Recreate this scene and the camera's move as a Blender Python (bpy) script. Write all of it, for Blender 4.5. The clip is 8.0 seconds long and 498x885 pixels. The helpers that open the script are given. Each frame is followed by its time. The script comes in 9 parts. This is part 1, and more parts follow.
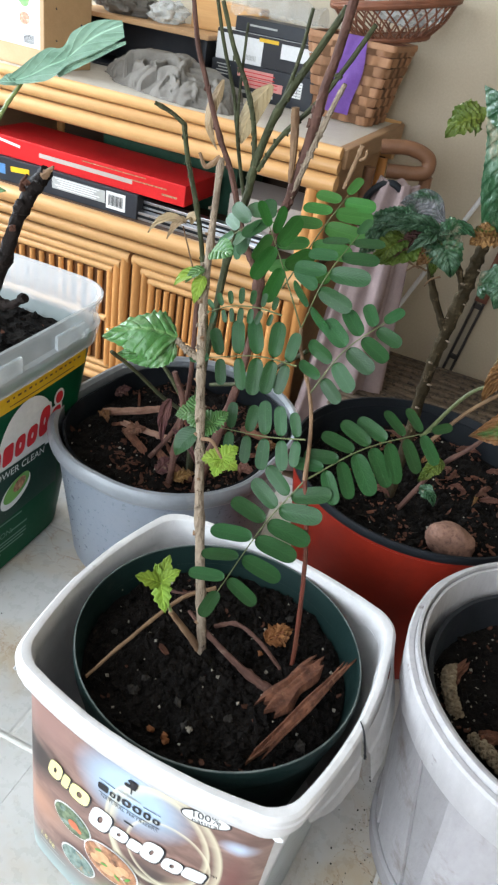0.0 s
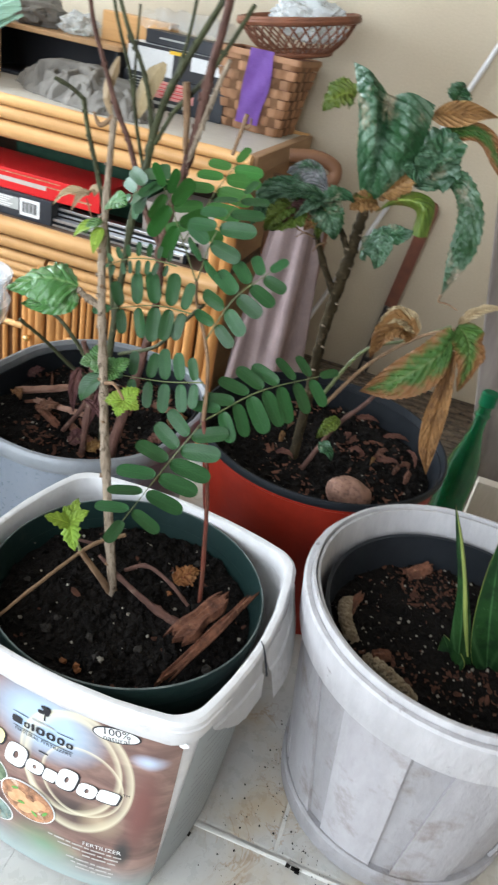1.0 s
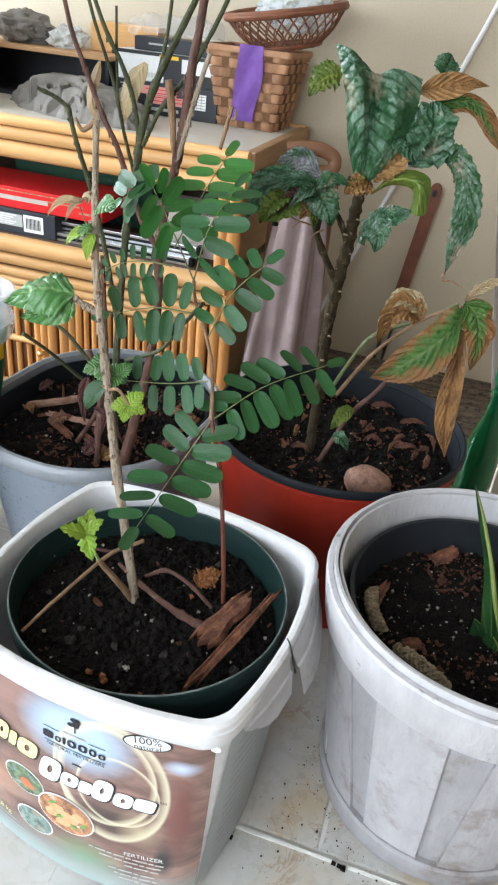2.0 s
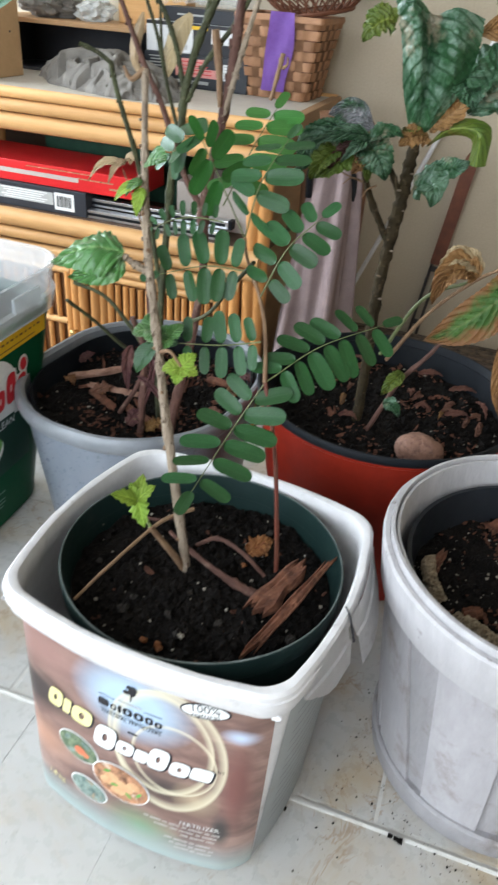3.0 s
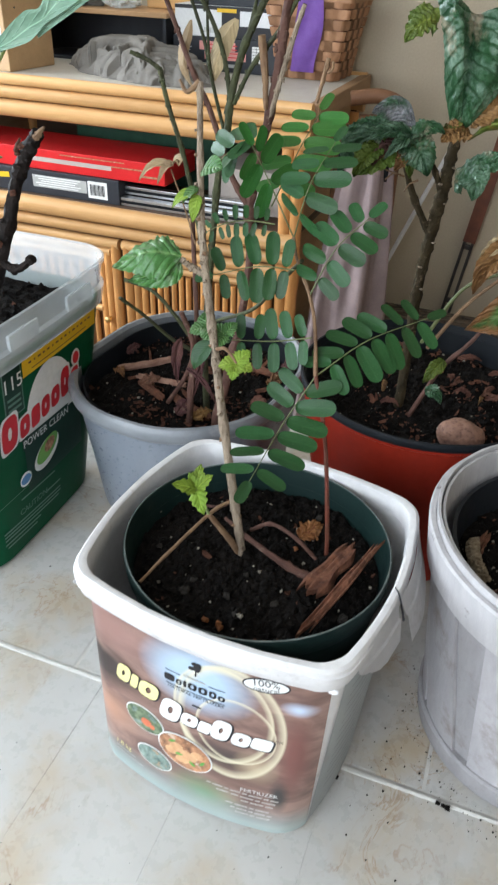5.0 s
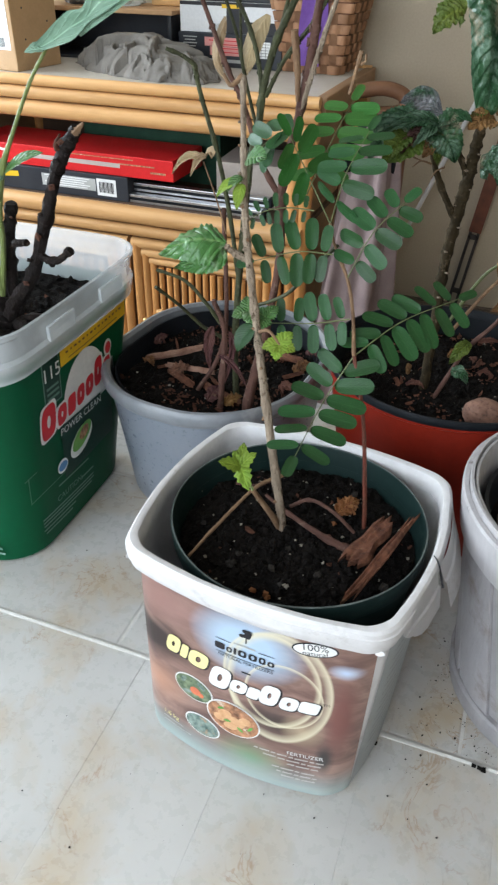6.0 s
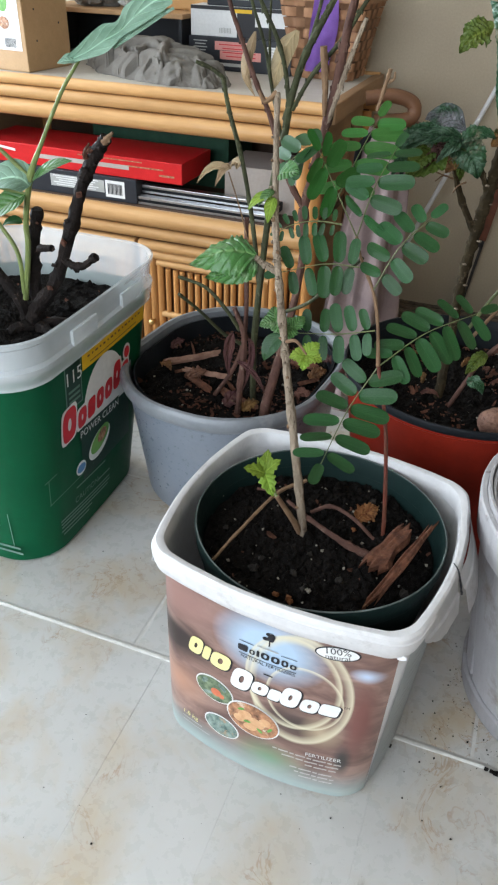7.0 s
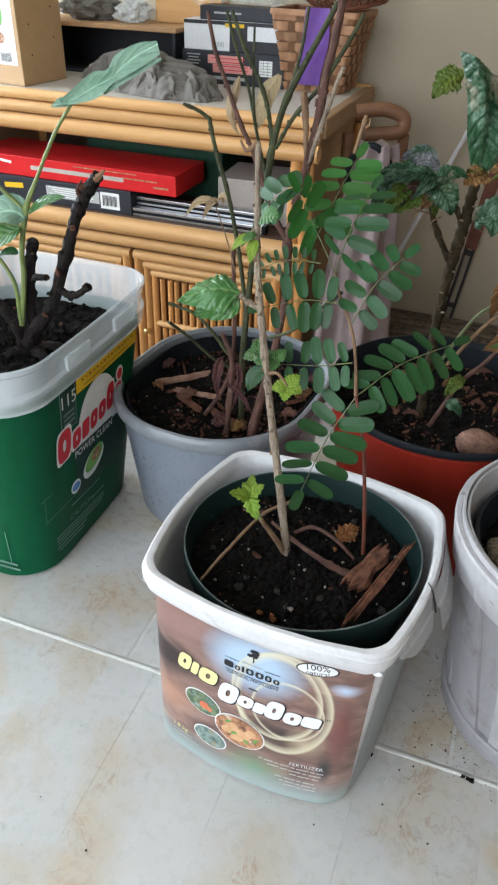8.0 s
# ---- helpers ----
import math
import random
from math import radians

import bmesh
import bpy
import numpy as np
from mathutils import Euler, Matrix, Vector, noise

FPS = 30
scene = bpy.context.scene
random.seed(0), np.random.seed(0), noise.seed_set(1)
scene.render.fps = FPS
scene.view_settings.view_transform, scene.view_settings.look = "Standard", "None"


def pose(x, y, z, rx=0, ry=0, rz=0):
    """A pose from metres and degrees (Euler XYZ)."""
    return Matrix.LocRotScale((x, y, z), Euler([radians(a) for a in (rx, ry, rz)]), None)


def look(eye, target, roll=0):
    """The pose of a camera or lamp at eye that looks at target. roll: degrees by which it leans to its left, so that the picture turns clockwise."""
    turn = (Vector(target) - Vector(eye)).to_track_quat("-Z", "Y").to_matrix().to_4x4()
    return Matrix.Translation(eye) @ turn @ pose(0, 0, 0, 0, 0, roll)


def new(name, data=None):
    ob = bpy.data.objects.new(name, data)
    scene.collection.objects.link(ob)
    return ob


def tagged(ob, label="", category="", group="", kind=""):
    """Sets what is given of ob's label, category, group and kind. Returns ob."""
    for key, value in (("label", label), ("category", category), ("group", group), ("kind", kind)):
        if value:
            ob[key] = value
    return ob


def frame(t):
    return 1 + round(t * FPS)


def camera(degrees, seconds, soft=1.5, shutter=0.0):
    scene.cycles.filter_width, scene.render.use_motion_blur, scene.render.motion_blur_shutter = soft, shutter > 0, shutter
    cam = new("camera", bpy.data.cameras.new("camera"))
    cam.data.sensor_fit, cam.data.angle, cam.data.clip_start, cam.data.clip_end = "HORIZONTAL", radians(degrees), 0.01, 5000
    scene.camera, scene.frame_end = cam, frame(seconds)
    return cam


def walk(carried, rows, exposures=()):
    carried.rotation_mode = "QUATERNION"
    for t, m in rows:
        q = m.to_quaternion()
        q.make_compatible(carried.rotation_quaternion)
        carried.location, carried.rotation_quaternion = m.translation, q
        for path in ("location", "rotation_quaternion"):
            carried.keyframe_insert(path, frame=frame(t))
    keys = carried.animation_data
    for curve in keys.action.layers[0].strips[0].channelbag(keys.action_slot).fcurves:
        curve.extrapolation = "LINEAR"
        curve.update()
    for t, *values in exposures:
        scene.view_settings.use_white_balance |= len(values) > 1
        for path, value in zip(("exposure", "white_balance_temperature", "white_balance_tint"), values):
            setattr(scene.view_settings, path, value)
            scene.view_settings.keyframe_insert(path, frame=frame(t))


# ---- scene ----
cam = camera(38.00, 8.0, soft=2.2, shutter=0.5)
PATH = [
    (0, (0.1014, -0.3369, 0.5761), (-0.1641, 0.4535, 0.0241), 10.21),
    (0.5, (0.1300, -0.3564, 0.5728), (-0.1630, 0.4351, 0.0365), 9.77),
    (1, (0.1429, -0.3814, 0.5555), (-0.0389, 0.4566, 0.0410), 11.85),
    (1.5, (0.1512, -0.3806, 0.5523), (-0.0483, 0.4522, 0.0359), 7.51),
    (2.8, (0.1371, -0.3623, 0.5391), (-0.0857, 0.4506, 0.0010), 5.11),
    (3, (0.1328, -0.3722, 0.5324), (-0.1088, 0.4301, -0.0134), 4.53),
    (3.5, (0.1449, -0.3863, 0.5446), (-0.1151, 0.4076, -0.0051), 4.13),
    (4, (0.1564, -0.3802, 0.5406), (-0.1116, 0.4089, -0.0120), 3.11),
    (4.5, (0.1489, -0.3758, 0.5348), (-0.1223, 0.4062, -0.0263), 2.58),
    (5, (0.1230, -0.3948, 0.5525), (-0.1509, 0.3795, -0.0180), 2.12),
    (5.2, (0.1233, -0.3997, 0.5468), (-0.1552, 0.3690, -0.0289), 1.45),
    (6.5, (0.0916, -0.4420, 0.5606), (-0.1842, 0.3293, -0.0130), 0.90),
    (7, (0.0882, -0.4432, 0.5639), (-0.1846, 0.3295, -0.0093), 2.01),
    (7.5, (0.0929, -0.4407, 0.5719), (-0.1776, 0.3342, 0.0005), 2.37),
    (8, (0.1008, -0.4525, 0.5966), (-0.1688, 0.3228, 0.0254), 1.93),
]
EXPOSURES = [(0.0, 0.78), (0.5, 0.70), (1.5, 0.86), (3.0, 0.72), (5.0, 0.60), (6.5, 0.38), (8.0, 0.38)]
walk(cam, [(t, look(eye, target, roll)) for t, eye, target, roll in PATH], EXPOSURES)

# ---- daylight ----
FLOOR_Z = -0.78
world = bpy.data.worlds.new("world")
scene.world = world
world.use_nodes = True
_wn = world.node_tree.nodes
_sky = _wn.new("ShaderNodeTexSky")
_sky.sky_type, _sky.sun_disc = "NISHITA", False
_sky.sun_elevation, _sky.sun_rotation = radians(35), radians(200)
world.node_tree.links.new(_sky.outputs[0], _wn["Background"].inputs[0])
_wn["Background"].inputs[1].default_value = 0.1


def area_lamp(name, m, sx, sy, watts, colour):
    data = bpy.data.lights.new(name, "AREA")
    data.shape, data.size, data.size_y, data.energy, data.color = "RECTANGLE", sx, sy, watts, colour
    ob = new(name, data)
    ob.matrix_world = m
    return ob


# daylight that enters by the two windows
area_lamp("window_light", look((-0.9, -1.42, 0.75), (-0.4, 0.4, 0.0)), 2.3, 1.3, 35, (0.835, 0.955, 1.075))
area_lamp("window_light_side", look((-3.1, 0.9, 0.75), (-0.3, 0.9, 0.0)), 1.5, 1.3, 90, (0.835, 0.955, 1.075))


# ---- materials ----
def _ramp(nt, fac, stops):
    r = nt.nodes.new("ShaderNodeValToRGB")
    while len(r.color_ramp.elements) < len(stops):
        r.color_ramp.elements.new(0.5)
    for e, (p, c) in zip(r.color_ramp.elements, stops):
        e.position, e.color = p, (*c, 1)
    nt.links.new(fac, r.inputs[0])
    return r.outputs[0]


def _noise(nt, vec, scale, detail=4.0, rough=0.6, dist=0.0):
    n = nt.nodes.new("ShaderNodeTexNoise")
    n.inputs["Scale"].default_value, n.inputs["Detail"].default_value = scale, detail
    n.inputs["Roughness"].default_value, n.inputs["Distortion"].default_value = rough, dist
    nt.links.new(vec, n.inputs["Vector"])
    return n.outputs[0]


def _mix(nt, fac, a, b, mode="MIX"):
    m = nt.nodes.new("ShaderNodeMix")
    m.data_type, m.blend_type = "RGBA", mode
    for sock, v in ((m.inputs[0], fac), (m.inputs[6], a), (m.inputs[7], b)):
        if isinstance(v, (int, float)):
            sock.default_value = v
        elif isinstance(v, tuple):
            sock.default_value = (*v, 1)
        else:
            nt.links.new(v, sock)
    return m.outputs[2]


def _math(nt, op, a, b=0.0):
    m = nt.nodes.new("ShaderNodeMath")
    m.operation = op
    for sock, v in zip(m.inputs, (a, b)):
        if isinstance(v, (int, float)):
            sock.default_value = v
        else:
            nt.links.new(v, sock)
    return m.outputs[0]


def start(name):
    m = bpy.data.materials.new(name)
    m.use_nodes = True
    nt = m.node_tree
    tc = nt.nodes.new("ShaderNodeTexCoord")
    return m, nt, nt.nodes["Principled BSDF"], tc.outputs["Object"]


def stretch(nt, vec, s):
    mp = nt.nodes.new("ShaderNodeMapping")
    mp.inputs["Scale"].default_value = s
    nt.links.new(vec, mp.inputs["Vector"])
    return mp.outputs[0]


def mat(name, c1, c2=None, rough=0.5, scale=12.0, bump=0.15, bscale=120.0, metal=0.0, spec=0.3, vary=0.0,
        grain=(1, 1, 1), dirt=None, dirt_at=(0.58, 0.75), dirt_scale=9.0, sub=0.0, trans=0.0, coat=0.0, alpha=1.0, height=0.002):
    """A surface of two tones in noise, dirt in patches of its own shape, and a fine relief."""
    m, nt, b, vec = start(name)
    v = stretch(nt, vec, grain)
    c2 = c2 or tuple(x * 0.8 for x in c1)
    col = _ramp(nt, _noise(nt, v, scale, 5), [(0.3, c1), (0.7, c2)])
    fine = _noise(nt, v, bscale, 4)
    col = _mix(nt, 0.25, col, _ramp(nt, fine, [(0.3, (0.6, 0.6, 0.6)), (0.7, (1, 1, 1))]), "MULTIPLY")
    if dirt:
        f = _ramp(nt, _noise(nt, vec, dirt_scale, 7, 0.68), [(dirt_at[0], (0, 0, 0)), (dirt_at[1], (1, 1, 1))])
        col = _mix(nt, f, col, dirt)
    if vary:
        oi = nt.nodes.new("ShaderNodeObjectInfo")
        hsv = nt.nodes.new("ShaderNodeHueSaturation")
        nt.links.new(_math(nt, "ADD", _math(nt, "MULTIPLY", oi.outputs["Random"], 2 * vary), 1 - vary), hsv.inputs["Value"])
        nt.links.new(col, hsv.inputs["Color"])
        col = hsv.outputs[0]
    nt.links.new(col, b.inputs["Base Color"])
    rr = _math(nt, "ADD", _math(nt, "MULTIPLY", fine, 0.2), rough - 0.1)
    nt.links.new(rr, b.inputs["Roughness"])
    b.inputs["Metallic"].default_value = metal
    b.inputs["Specular IOR Level"].default_value = spec
    b.inputs["Coat Weight"].default_value = coat
    if sub:
        b.inputs["Subsurface Weight"].default_value = sub
        b.inputs["Subsurface Radius"].default_value = (0.01, 0.01, 0.01)
        b.inputs["Subsurface Scale"].default_value = 0.3
    if trans:
        b.inputs["Transmission Weight"].default_value = trans
    if alpha < 1:
        b.inputs["Alpha"].default_value = alpha
    bp = nt.nodes.new("ShaderNodeBump")
    bp.inputs["Strength"].default_value, bp.inputs["Distance"].default_value = bump, height
    nt.links.new(fine, bp.inputs["Height"])
    nt.links.new(bp.outputs[0], b.inputs["Normal"])
    return m


def leaf_mat(name, c1, c2, edge=None, edge_at=(0.5, 0.7), rough=0.42, spec=0.5, vary=0.12, patch=14.0, veins=9, vein=None, margin=0.0, relief=0.5, strong=0.45, light=None, rib=None):
    """A leaf: two greens, veins that branch from the midrib, a silvery sheen painted between them in the colour light,
    withered patches or margins, light that passes through.
    """
    m, nt, b, vec = start(name)
    tc = nt.nodes.new("ShaderNodeTexCoord")
    sep = nt.nodes.new("ShaderNodeSeparateXYZ")
    nt.links.new(tc.outputs["UV"], sep.inputs[0])
    u = sep.outputs[0]
    across = _math(nt, "ABSOLUTE", _math(nt, "SUBTRACT", _math(nt, "MULTIPLY", sep.outputs[1], 2.0), 1.0))
    wob = _math(nt, "MULTIPLY", _noise(nt, vec, 60, 2), 0.05)
    wave = _math(nt, "ABSOLUTE", _math(nt, "SINE", _math(nt, "MULTIPLY", _math(nt, "ADD", _math(nt, "SUBTRACT", u, _math(nt, "MULTIPLY", across, 0.3)), wob), math.pi * veins)))
    col = _ramp(nt, _noise(nt, vec, 35, 4), [(0.3, c1), (0.72, c2)])
    fine = _noise(nt, vec, 260, 3)
    col = _mix(nt, 0.3, col, _ramp(nt, fine, [(0.3, (0.62, 0.66, 0.6)), (0.7, (1, 1, 1))]), "MULTIPLY")
    specks = _ramp(nt, _noise(nt, tc.outputs["UV"], 26, 3, 0.7), [(0.665, (0, 0, 0)), (0.72, (0.8, 0.8, 0.8))])
    col = _mix(nt, specks, col, tuple(min(0.6, x * 2 + 0.1) for x in c2))
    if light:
        # silvery gloss of the raised skin, painted as pale patches between the veins
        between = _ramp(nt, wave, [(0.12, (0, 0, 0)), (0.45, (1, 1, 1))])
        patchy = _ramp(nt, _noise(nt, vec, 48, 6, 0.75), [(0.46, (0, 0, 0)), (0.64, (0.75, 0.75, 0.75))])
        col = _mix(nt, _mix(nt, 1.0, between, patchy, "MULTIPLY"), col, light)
    lines = _ramp(nt, wave, [(0.02, (strong, strong, strong)), (0.2, (0, 0, 0))])
    mid = strong + 0.3 if rib is None else rib
    rib = _ramp(nt, across, [(0.03, (mid, mid, mid)), (0.09, (0, 0, 0))])
    vcol = vein or tuple(min(0.7, x * 1.7 + 0.02) for x in c2)
    col = _mix(nt, lines, col, vcol)
    col = _mix(nt, rib, col, vcol)
    if edge:
        f = _noise(nt, vec, patch, 6, 0.65)
        if margin:
            f = _math(nt, "ADD", _math(nt, "MULTIPLY", f, 0.55), _math(nt, "MULTIPLY", _math(nt, "ADD", _math(nt, "MULTIPLY", across, 0.55), _math(nt, "MULTIPLY", u, 0.6)), margin))
        col = _mix(nt, _ramp(nt, f, [(edge_at[0], (0, 0, 0)), (edge_at[1], (1, 1, 1))]), col, edge)
    oi = nt.nodes.new("ShaderNodeObjectInfo")
    hsv = nt.nodes.new("ShaderNodeHueSaturation")
    nt.links.new(_math(nt, "ADD", _math(nt, "MULTIPLY", oi.outputs["Random"], 2 * vary), 1 - vary), hsv.inputs["Value"])
    nt.links.new(_math(nt, "ADD", _math(nt, "MULTIPLY", oi.outputs["Random"], 0.02), 0.488), hsv.inputs["Hue"])
    nt.links.new(col, hsv.inputs["Color"])
    nt.links.new(hsv.outputs[0], b.inputs["Base Color"])
    nt.links.new(_math(nt, "ADD", _math(nt, "MULTIPLY", fine, 0.3), rough - 0.15), b.inputs["Roughness"])
    b.inputs["Specular IOR Level"].default_value = spec
    tr = nt.nodes.new("ShaderNodeBsdfTranslucent")
    nt.links.new(hsv.outputs[0], tr.inputs[0])
    mx = nt.nodes.new("ShaderNodeMixShader")
    mx.inputs[0].default_value = 0.2
    out = nt.nodes["Material Output"]
    nt.links.new(b.outputs[0], mx.inputs[1])
    nt.links.new(tr.outputs[0], mx.inputs[2])
    nt.links.new(mx.outputs[0], out.inputs["Surface"])
    bp = nt.nodes.new("ShaderNodeBump")
    bp.inputs["Strength"].default_value, bp.inputs["Distance"].default_value = relief, 0.002
    nt.links.new(_math(nt, "ADD", _math(nt, "MULTIPLY", _math(nt, "POWER", wave, 0.5), 0.7), _math(nt, "MULTIPLY", fine, 0.45)), bp.inputs["Height"])
    nt.links.new(bp.outputs[0], b.inputs["Normal"])
    return m


def tile_mat():
    """Glazed tile: off-white with faint clouds, brown scrawled stains, grey scuffs and grime."""
    m, nt, b, vec = start("glazed_tile")
    geo = nt.nodes.new("ShaderNodeNewGeometry")
    at = geo.outputs["Position"]
    col = _ramp(nt, _noise(nt, at, 6, 5), [(0.35, (0.475, 0.465, 0.442)), (0.68, (0.42, 0.41, 0.385))])
    cloud = _ramp(nt, _noise(nt, at, 11, 6, 0.6, 0.4), [(0.45, (0, 0, 0)), (0.7, (0.9, 0.9, 0.9))])
    col = _mix(nt, cloud, col, (0.41, 0.325, 0.22))
    n = _noise(nt, at, 13, 4, 0.6, 2.4)
    line = _ramp(nt, _math(nt, "ABSOLUTE", _math(nt, "SUBTRACT", n, 0.52)), [(0.004, (0.6, 0.6, 0.6)), (0.022, (0, 0, 0))])
    gate = _ramp(nt, _noise(nt, at, 10, 4, 0.6), [(0.50, (0, 0, 0)), (0.60, (1, 1, 1))])
    col = _mix(nt, _mix(nt, 1.0, line, gate, "MULTIPLY"), col, (0.3, 0.2, 0.12))
    scuff = _ramp(nt, _noise(nt, stretch(nt, at, (1, 0.35, 1)), 60, 6, 0.75), [(0.57, (0, 0, 0)), (0.7, (0.7, 0.7, 0.7))])
    patch = _ramp(nt, _noise(nt, at, 14, 3), [(0.5, (0, 0, 0)), (0.62, (1, 1, 1))])
    col = _mix(nt, _mix(nt, 1.0, scuff, patch, "MULTIPLY"), col, (0.3, 0.27, 0.23))
    oi = nt.nodes.new("ShaderNodeObjectInfo")
    hsv = nt.nodes.new("ShaderNodeHueSaturation")
    nt.links.new(_math(nt, "ADD", _math(nt, "MULTIPLY", oi.outputs["Random"], 0.05), 0.975), hsv.inputs["Value"])
    nt.links.new(col, hsv.inputs["Color"])
    nt.links.new(hsv.outputs[0], b.inputs["Base Color"])
    fine = _noise(nt, at, 90, 4)
    nt.links.new(_math(nt, "ADD", _math(nt, "MULTIPLY", fine, 0.3), 0.14), b.inputs["Roughness"])
    b.inputs["Specular IOR Level"].default_value = 0.42
    bp = nt.nodes.new("ShaderNodeBump")
    bp.inputs["Strength"].default_value, bp.inputs["Distance"].default_value = 0.1, 0.002
    nt.links.new(_noise(nt, at, 16, 3), bp.inputs["Height"])
    nt.links.new(bp.outputs[0], b.inputs["Normal"])
    return m


def let_through(m, amount):
    """Lets some light pass through thin plastic."""
    nt = m.node_tree
    b = next(n for n in nt.nodes if n.type == "BSDF_PRINCIPLED")
    tr = nt.nodes.new("ShaderNodeBsdfTranslucent")
    mx = nt.nodes.new("ShaderNodeMixShader")
    mx.inputs[0].default_value = amount
    nt.links.new(b.inputs["Base Color"].links[0].from_socket, tr.inputs[0])
    nt.links.new(b.outputs[0], mx.inputs[1])
    nt.links.new(tr.outputs[0], mx.inputs[2])
    nt.links.new(mx.outputs[0], nt.nodes["Material Output"].inputs["Surface"])
    return m


M = {}
M["wall"] = mat("wall_paint", (0.50, 0.425, 0.32), (0.465, 0.392, 0.295), 0.8, 3, 0.08, 160, spec=0.15)
M["ceiling"] = mat("ceiling_paint", (0.8, 0.79, 0.76), (0.76, 0.75, 0.72), 0.85, 3, 0.1, 120)
M["floor"] = mat("floor_boards", (0.22, 0.15, 0.1), (0.15, 0.1, 0.065), 0.5, 4, 0.15, 90, grain=(1, 6, 1))
M["tile"] = tile_mat()
M["grout"] = mat("grout", (0.60, 0.585, 0.55), (0.5, 0.48, 0.44), 0.8, 60, 0.3, 300, dirt=(0.22, 0.18, 0.14), dirt_at=(0.58, 0.85), dirt_scale=18)
M["steel"] = mat("painted_steel", (0.1, 0.1, 0.11), None, 0.5, 20, 0.05, 200)
M["white_plastic"] = let_through(mat("white_plastic", (0.73, 0.712, 0.712), (0.66, 0.643, 0.645), 0.45, 18, 0.12, 140, spec=0.3, dirt=(0.28, 0.235, 0.2), dirt_at=(0.58, 0.84), dirt_scale=34), 0.12)
M["green_pot"] = mat("dark_green_plastic", (0.006, 0.017, 0.0155), (0.009, 0.023, 0.021), 0.45, 20, 0.08, 200, spec=0.22, dirt=(0.04, 0.04, 0.035), dirt_at=(0.62, 0.85), dirt_scale=40)
M["grey_plastic"] = mat("grey_plastic", (0.18, 0.20, 0.234), (0.15, 0.168, 0.198), 0.30, 9, 0.06, 200, dirt=(0.24, 0.24, 0.245), dirt_at=(0.55, 0.95), dirt_scale=7, spec=0.5)
M["red_clay"] = mat("red_plastic", (0.26, 0.021, 0.010), (0.185, 0.014, 0.007), 0.4, 14, 0.08, 160, spec=0.14)
M["black_plastic"] = mat("black_plastic", (0.006, 0.007, 0.009), (0.011, 0.013, 0.016), 0.5, 20, 0.08, 200, spec=0.12)
M["liner"] = mat("liner_plastic", (0.010, 0.012, 0.015), (0.022, 0.025, 0.03), 0.4, 12, 0.12, 120, dirt=(0.1, 0.098, 0.095), dirt_at=(0.64, 0.82), dirt_scale=30, spec=0.25)
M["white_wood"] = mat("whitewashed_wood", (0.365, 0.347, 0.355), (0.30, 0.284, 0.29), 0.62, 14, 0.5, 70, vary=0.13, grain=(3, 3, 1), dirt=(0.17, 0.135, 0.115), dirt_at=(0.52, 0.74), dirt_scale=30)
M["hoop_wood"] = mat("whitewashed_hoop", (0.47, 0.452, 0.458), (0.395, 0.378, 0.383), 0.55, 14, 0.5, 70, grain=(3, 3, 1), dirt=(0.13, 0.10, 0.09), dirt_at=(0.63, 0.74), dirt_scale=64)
M["green_tub"] = mat("green_plastic", (0.0012, 0.078, 0.030), (0.001, 0.062, 0.024), 0.42, 6, 0.05, 120, spec=0.15)
M["clear"] = mat("milky_plastic", (0.78, 0.82, 0.84), (0.72, 0.76, 0.78), 0.18, 10, 0.0, 30, spec=0.6, alpha=0.40)
M["soil"] = mat("potting_soil", (0.0048, 0.0039, 0.0034), (0.0130, 0.0102, 0.0086), 0.9, 60, 0.9, 420, spec=0.1, height=0.004)
M["bark"] = mat("bark_chip", (0.15, 0.062, 0.038), (0.05, 0.023, 0.016), 0.8, 70, 0.8, 330, vary=0.3, grain=(1, 3, 1), spec=0.12, dirt=(0.26, 0.15, 0.085), dirt_at=(0.64, 0.75), dirt_scale=120)
M["perlite"] = mat("perlite", (0.34, 0.31, 0.26), (0.2, 0.17, 0.13), 0.8, 80, 0.3, 300)
M["clod"] = mat("grey_soil_clod", (0.045, 0.039, 0.034), (0.017, 0.0145, 0.0125), 0.9, 200, 0.6, 400, spec=0.1)
M["pink_bark"] = mat("pale_split_bark", (0.34, 0.2, 0.145), (0.21, 0.11, 0.075), 0.75, 120, 0.7, 420, vary=0.2, spec=0.15, dirt=(0.12, 0.06, 0.04), dirt_at=(0.6, 0.72), dirt_scale=150)
M["orange_leaf"] = leaf_mat("orange_dead_leaf", (0.20, 0.075, 0.028), (0.31, 0.14, 0.055), (0.1, 0.042, 0.022), (0.54, 0.66), rough=0.7, spec=0.15, patch=60, strong=0.12)
M["stem_pale"] = mat("pale_bark", (0.33, 0.26, 0.19), (0.2, 0.15, 0.11), 0.8, 110, 1.0, 420, grain=(1, 1, 0.35), spec=0.12, dirt=(0.09, 0.06, 0.045), dirt_at=(0.6, 0.7), dirt_scale=190, height=0.004)
M["stem_olive"] = mat("olive_bark", (0.050, 0.036, 0.018), (0.019, 0.014, 0.008), 0.75, 60, 0.9, 300, dirt=(0.17, 0.12, 0.075), dirt_at=(0.58, 0.70), dirt_scale=80, spec=0.08)
M["stem_purple"] = mat("purple_brown_bark", (0.12, 0.06, 0.045), (0.065, 0.032, 0.025), 0.7, 50, 0.7, 260, dirt=(0.22, 0.16, 0.12), dirt_at=(0.6, 0.76), dirt_scale=70, spec=0.15)
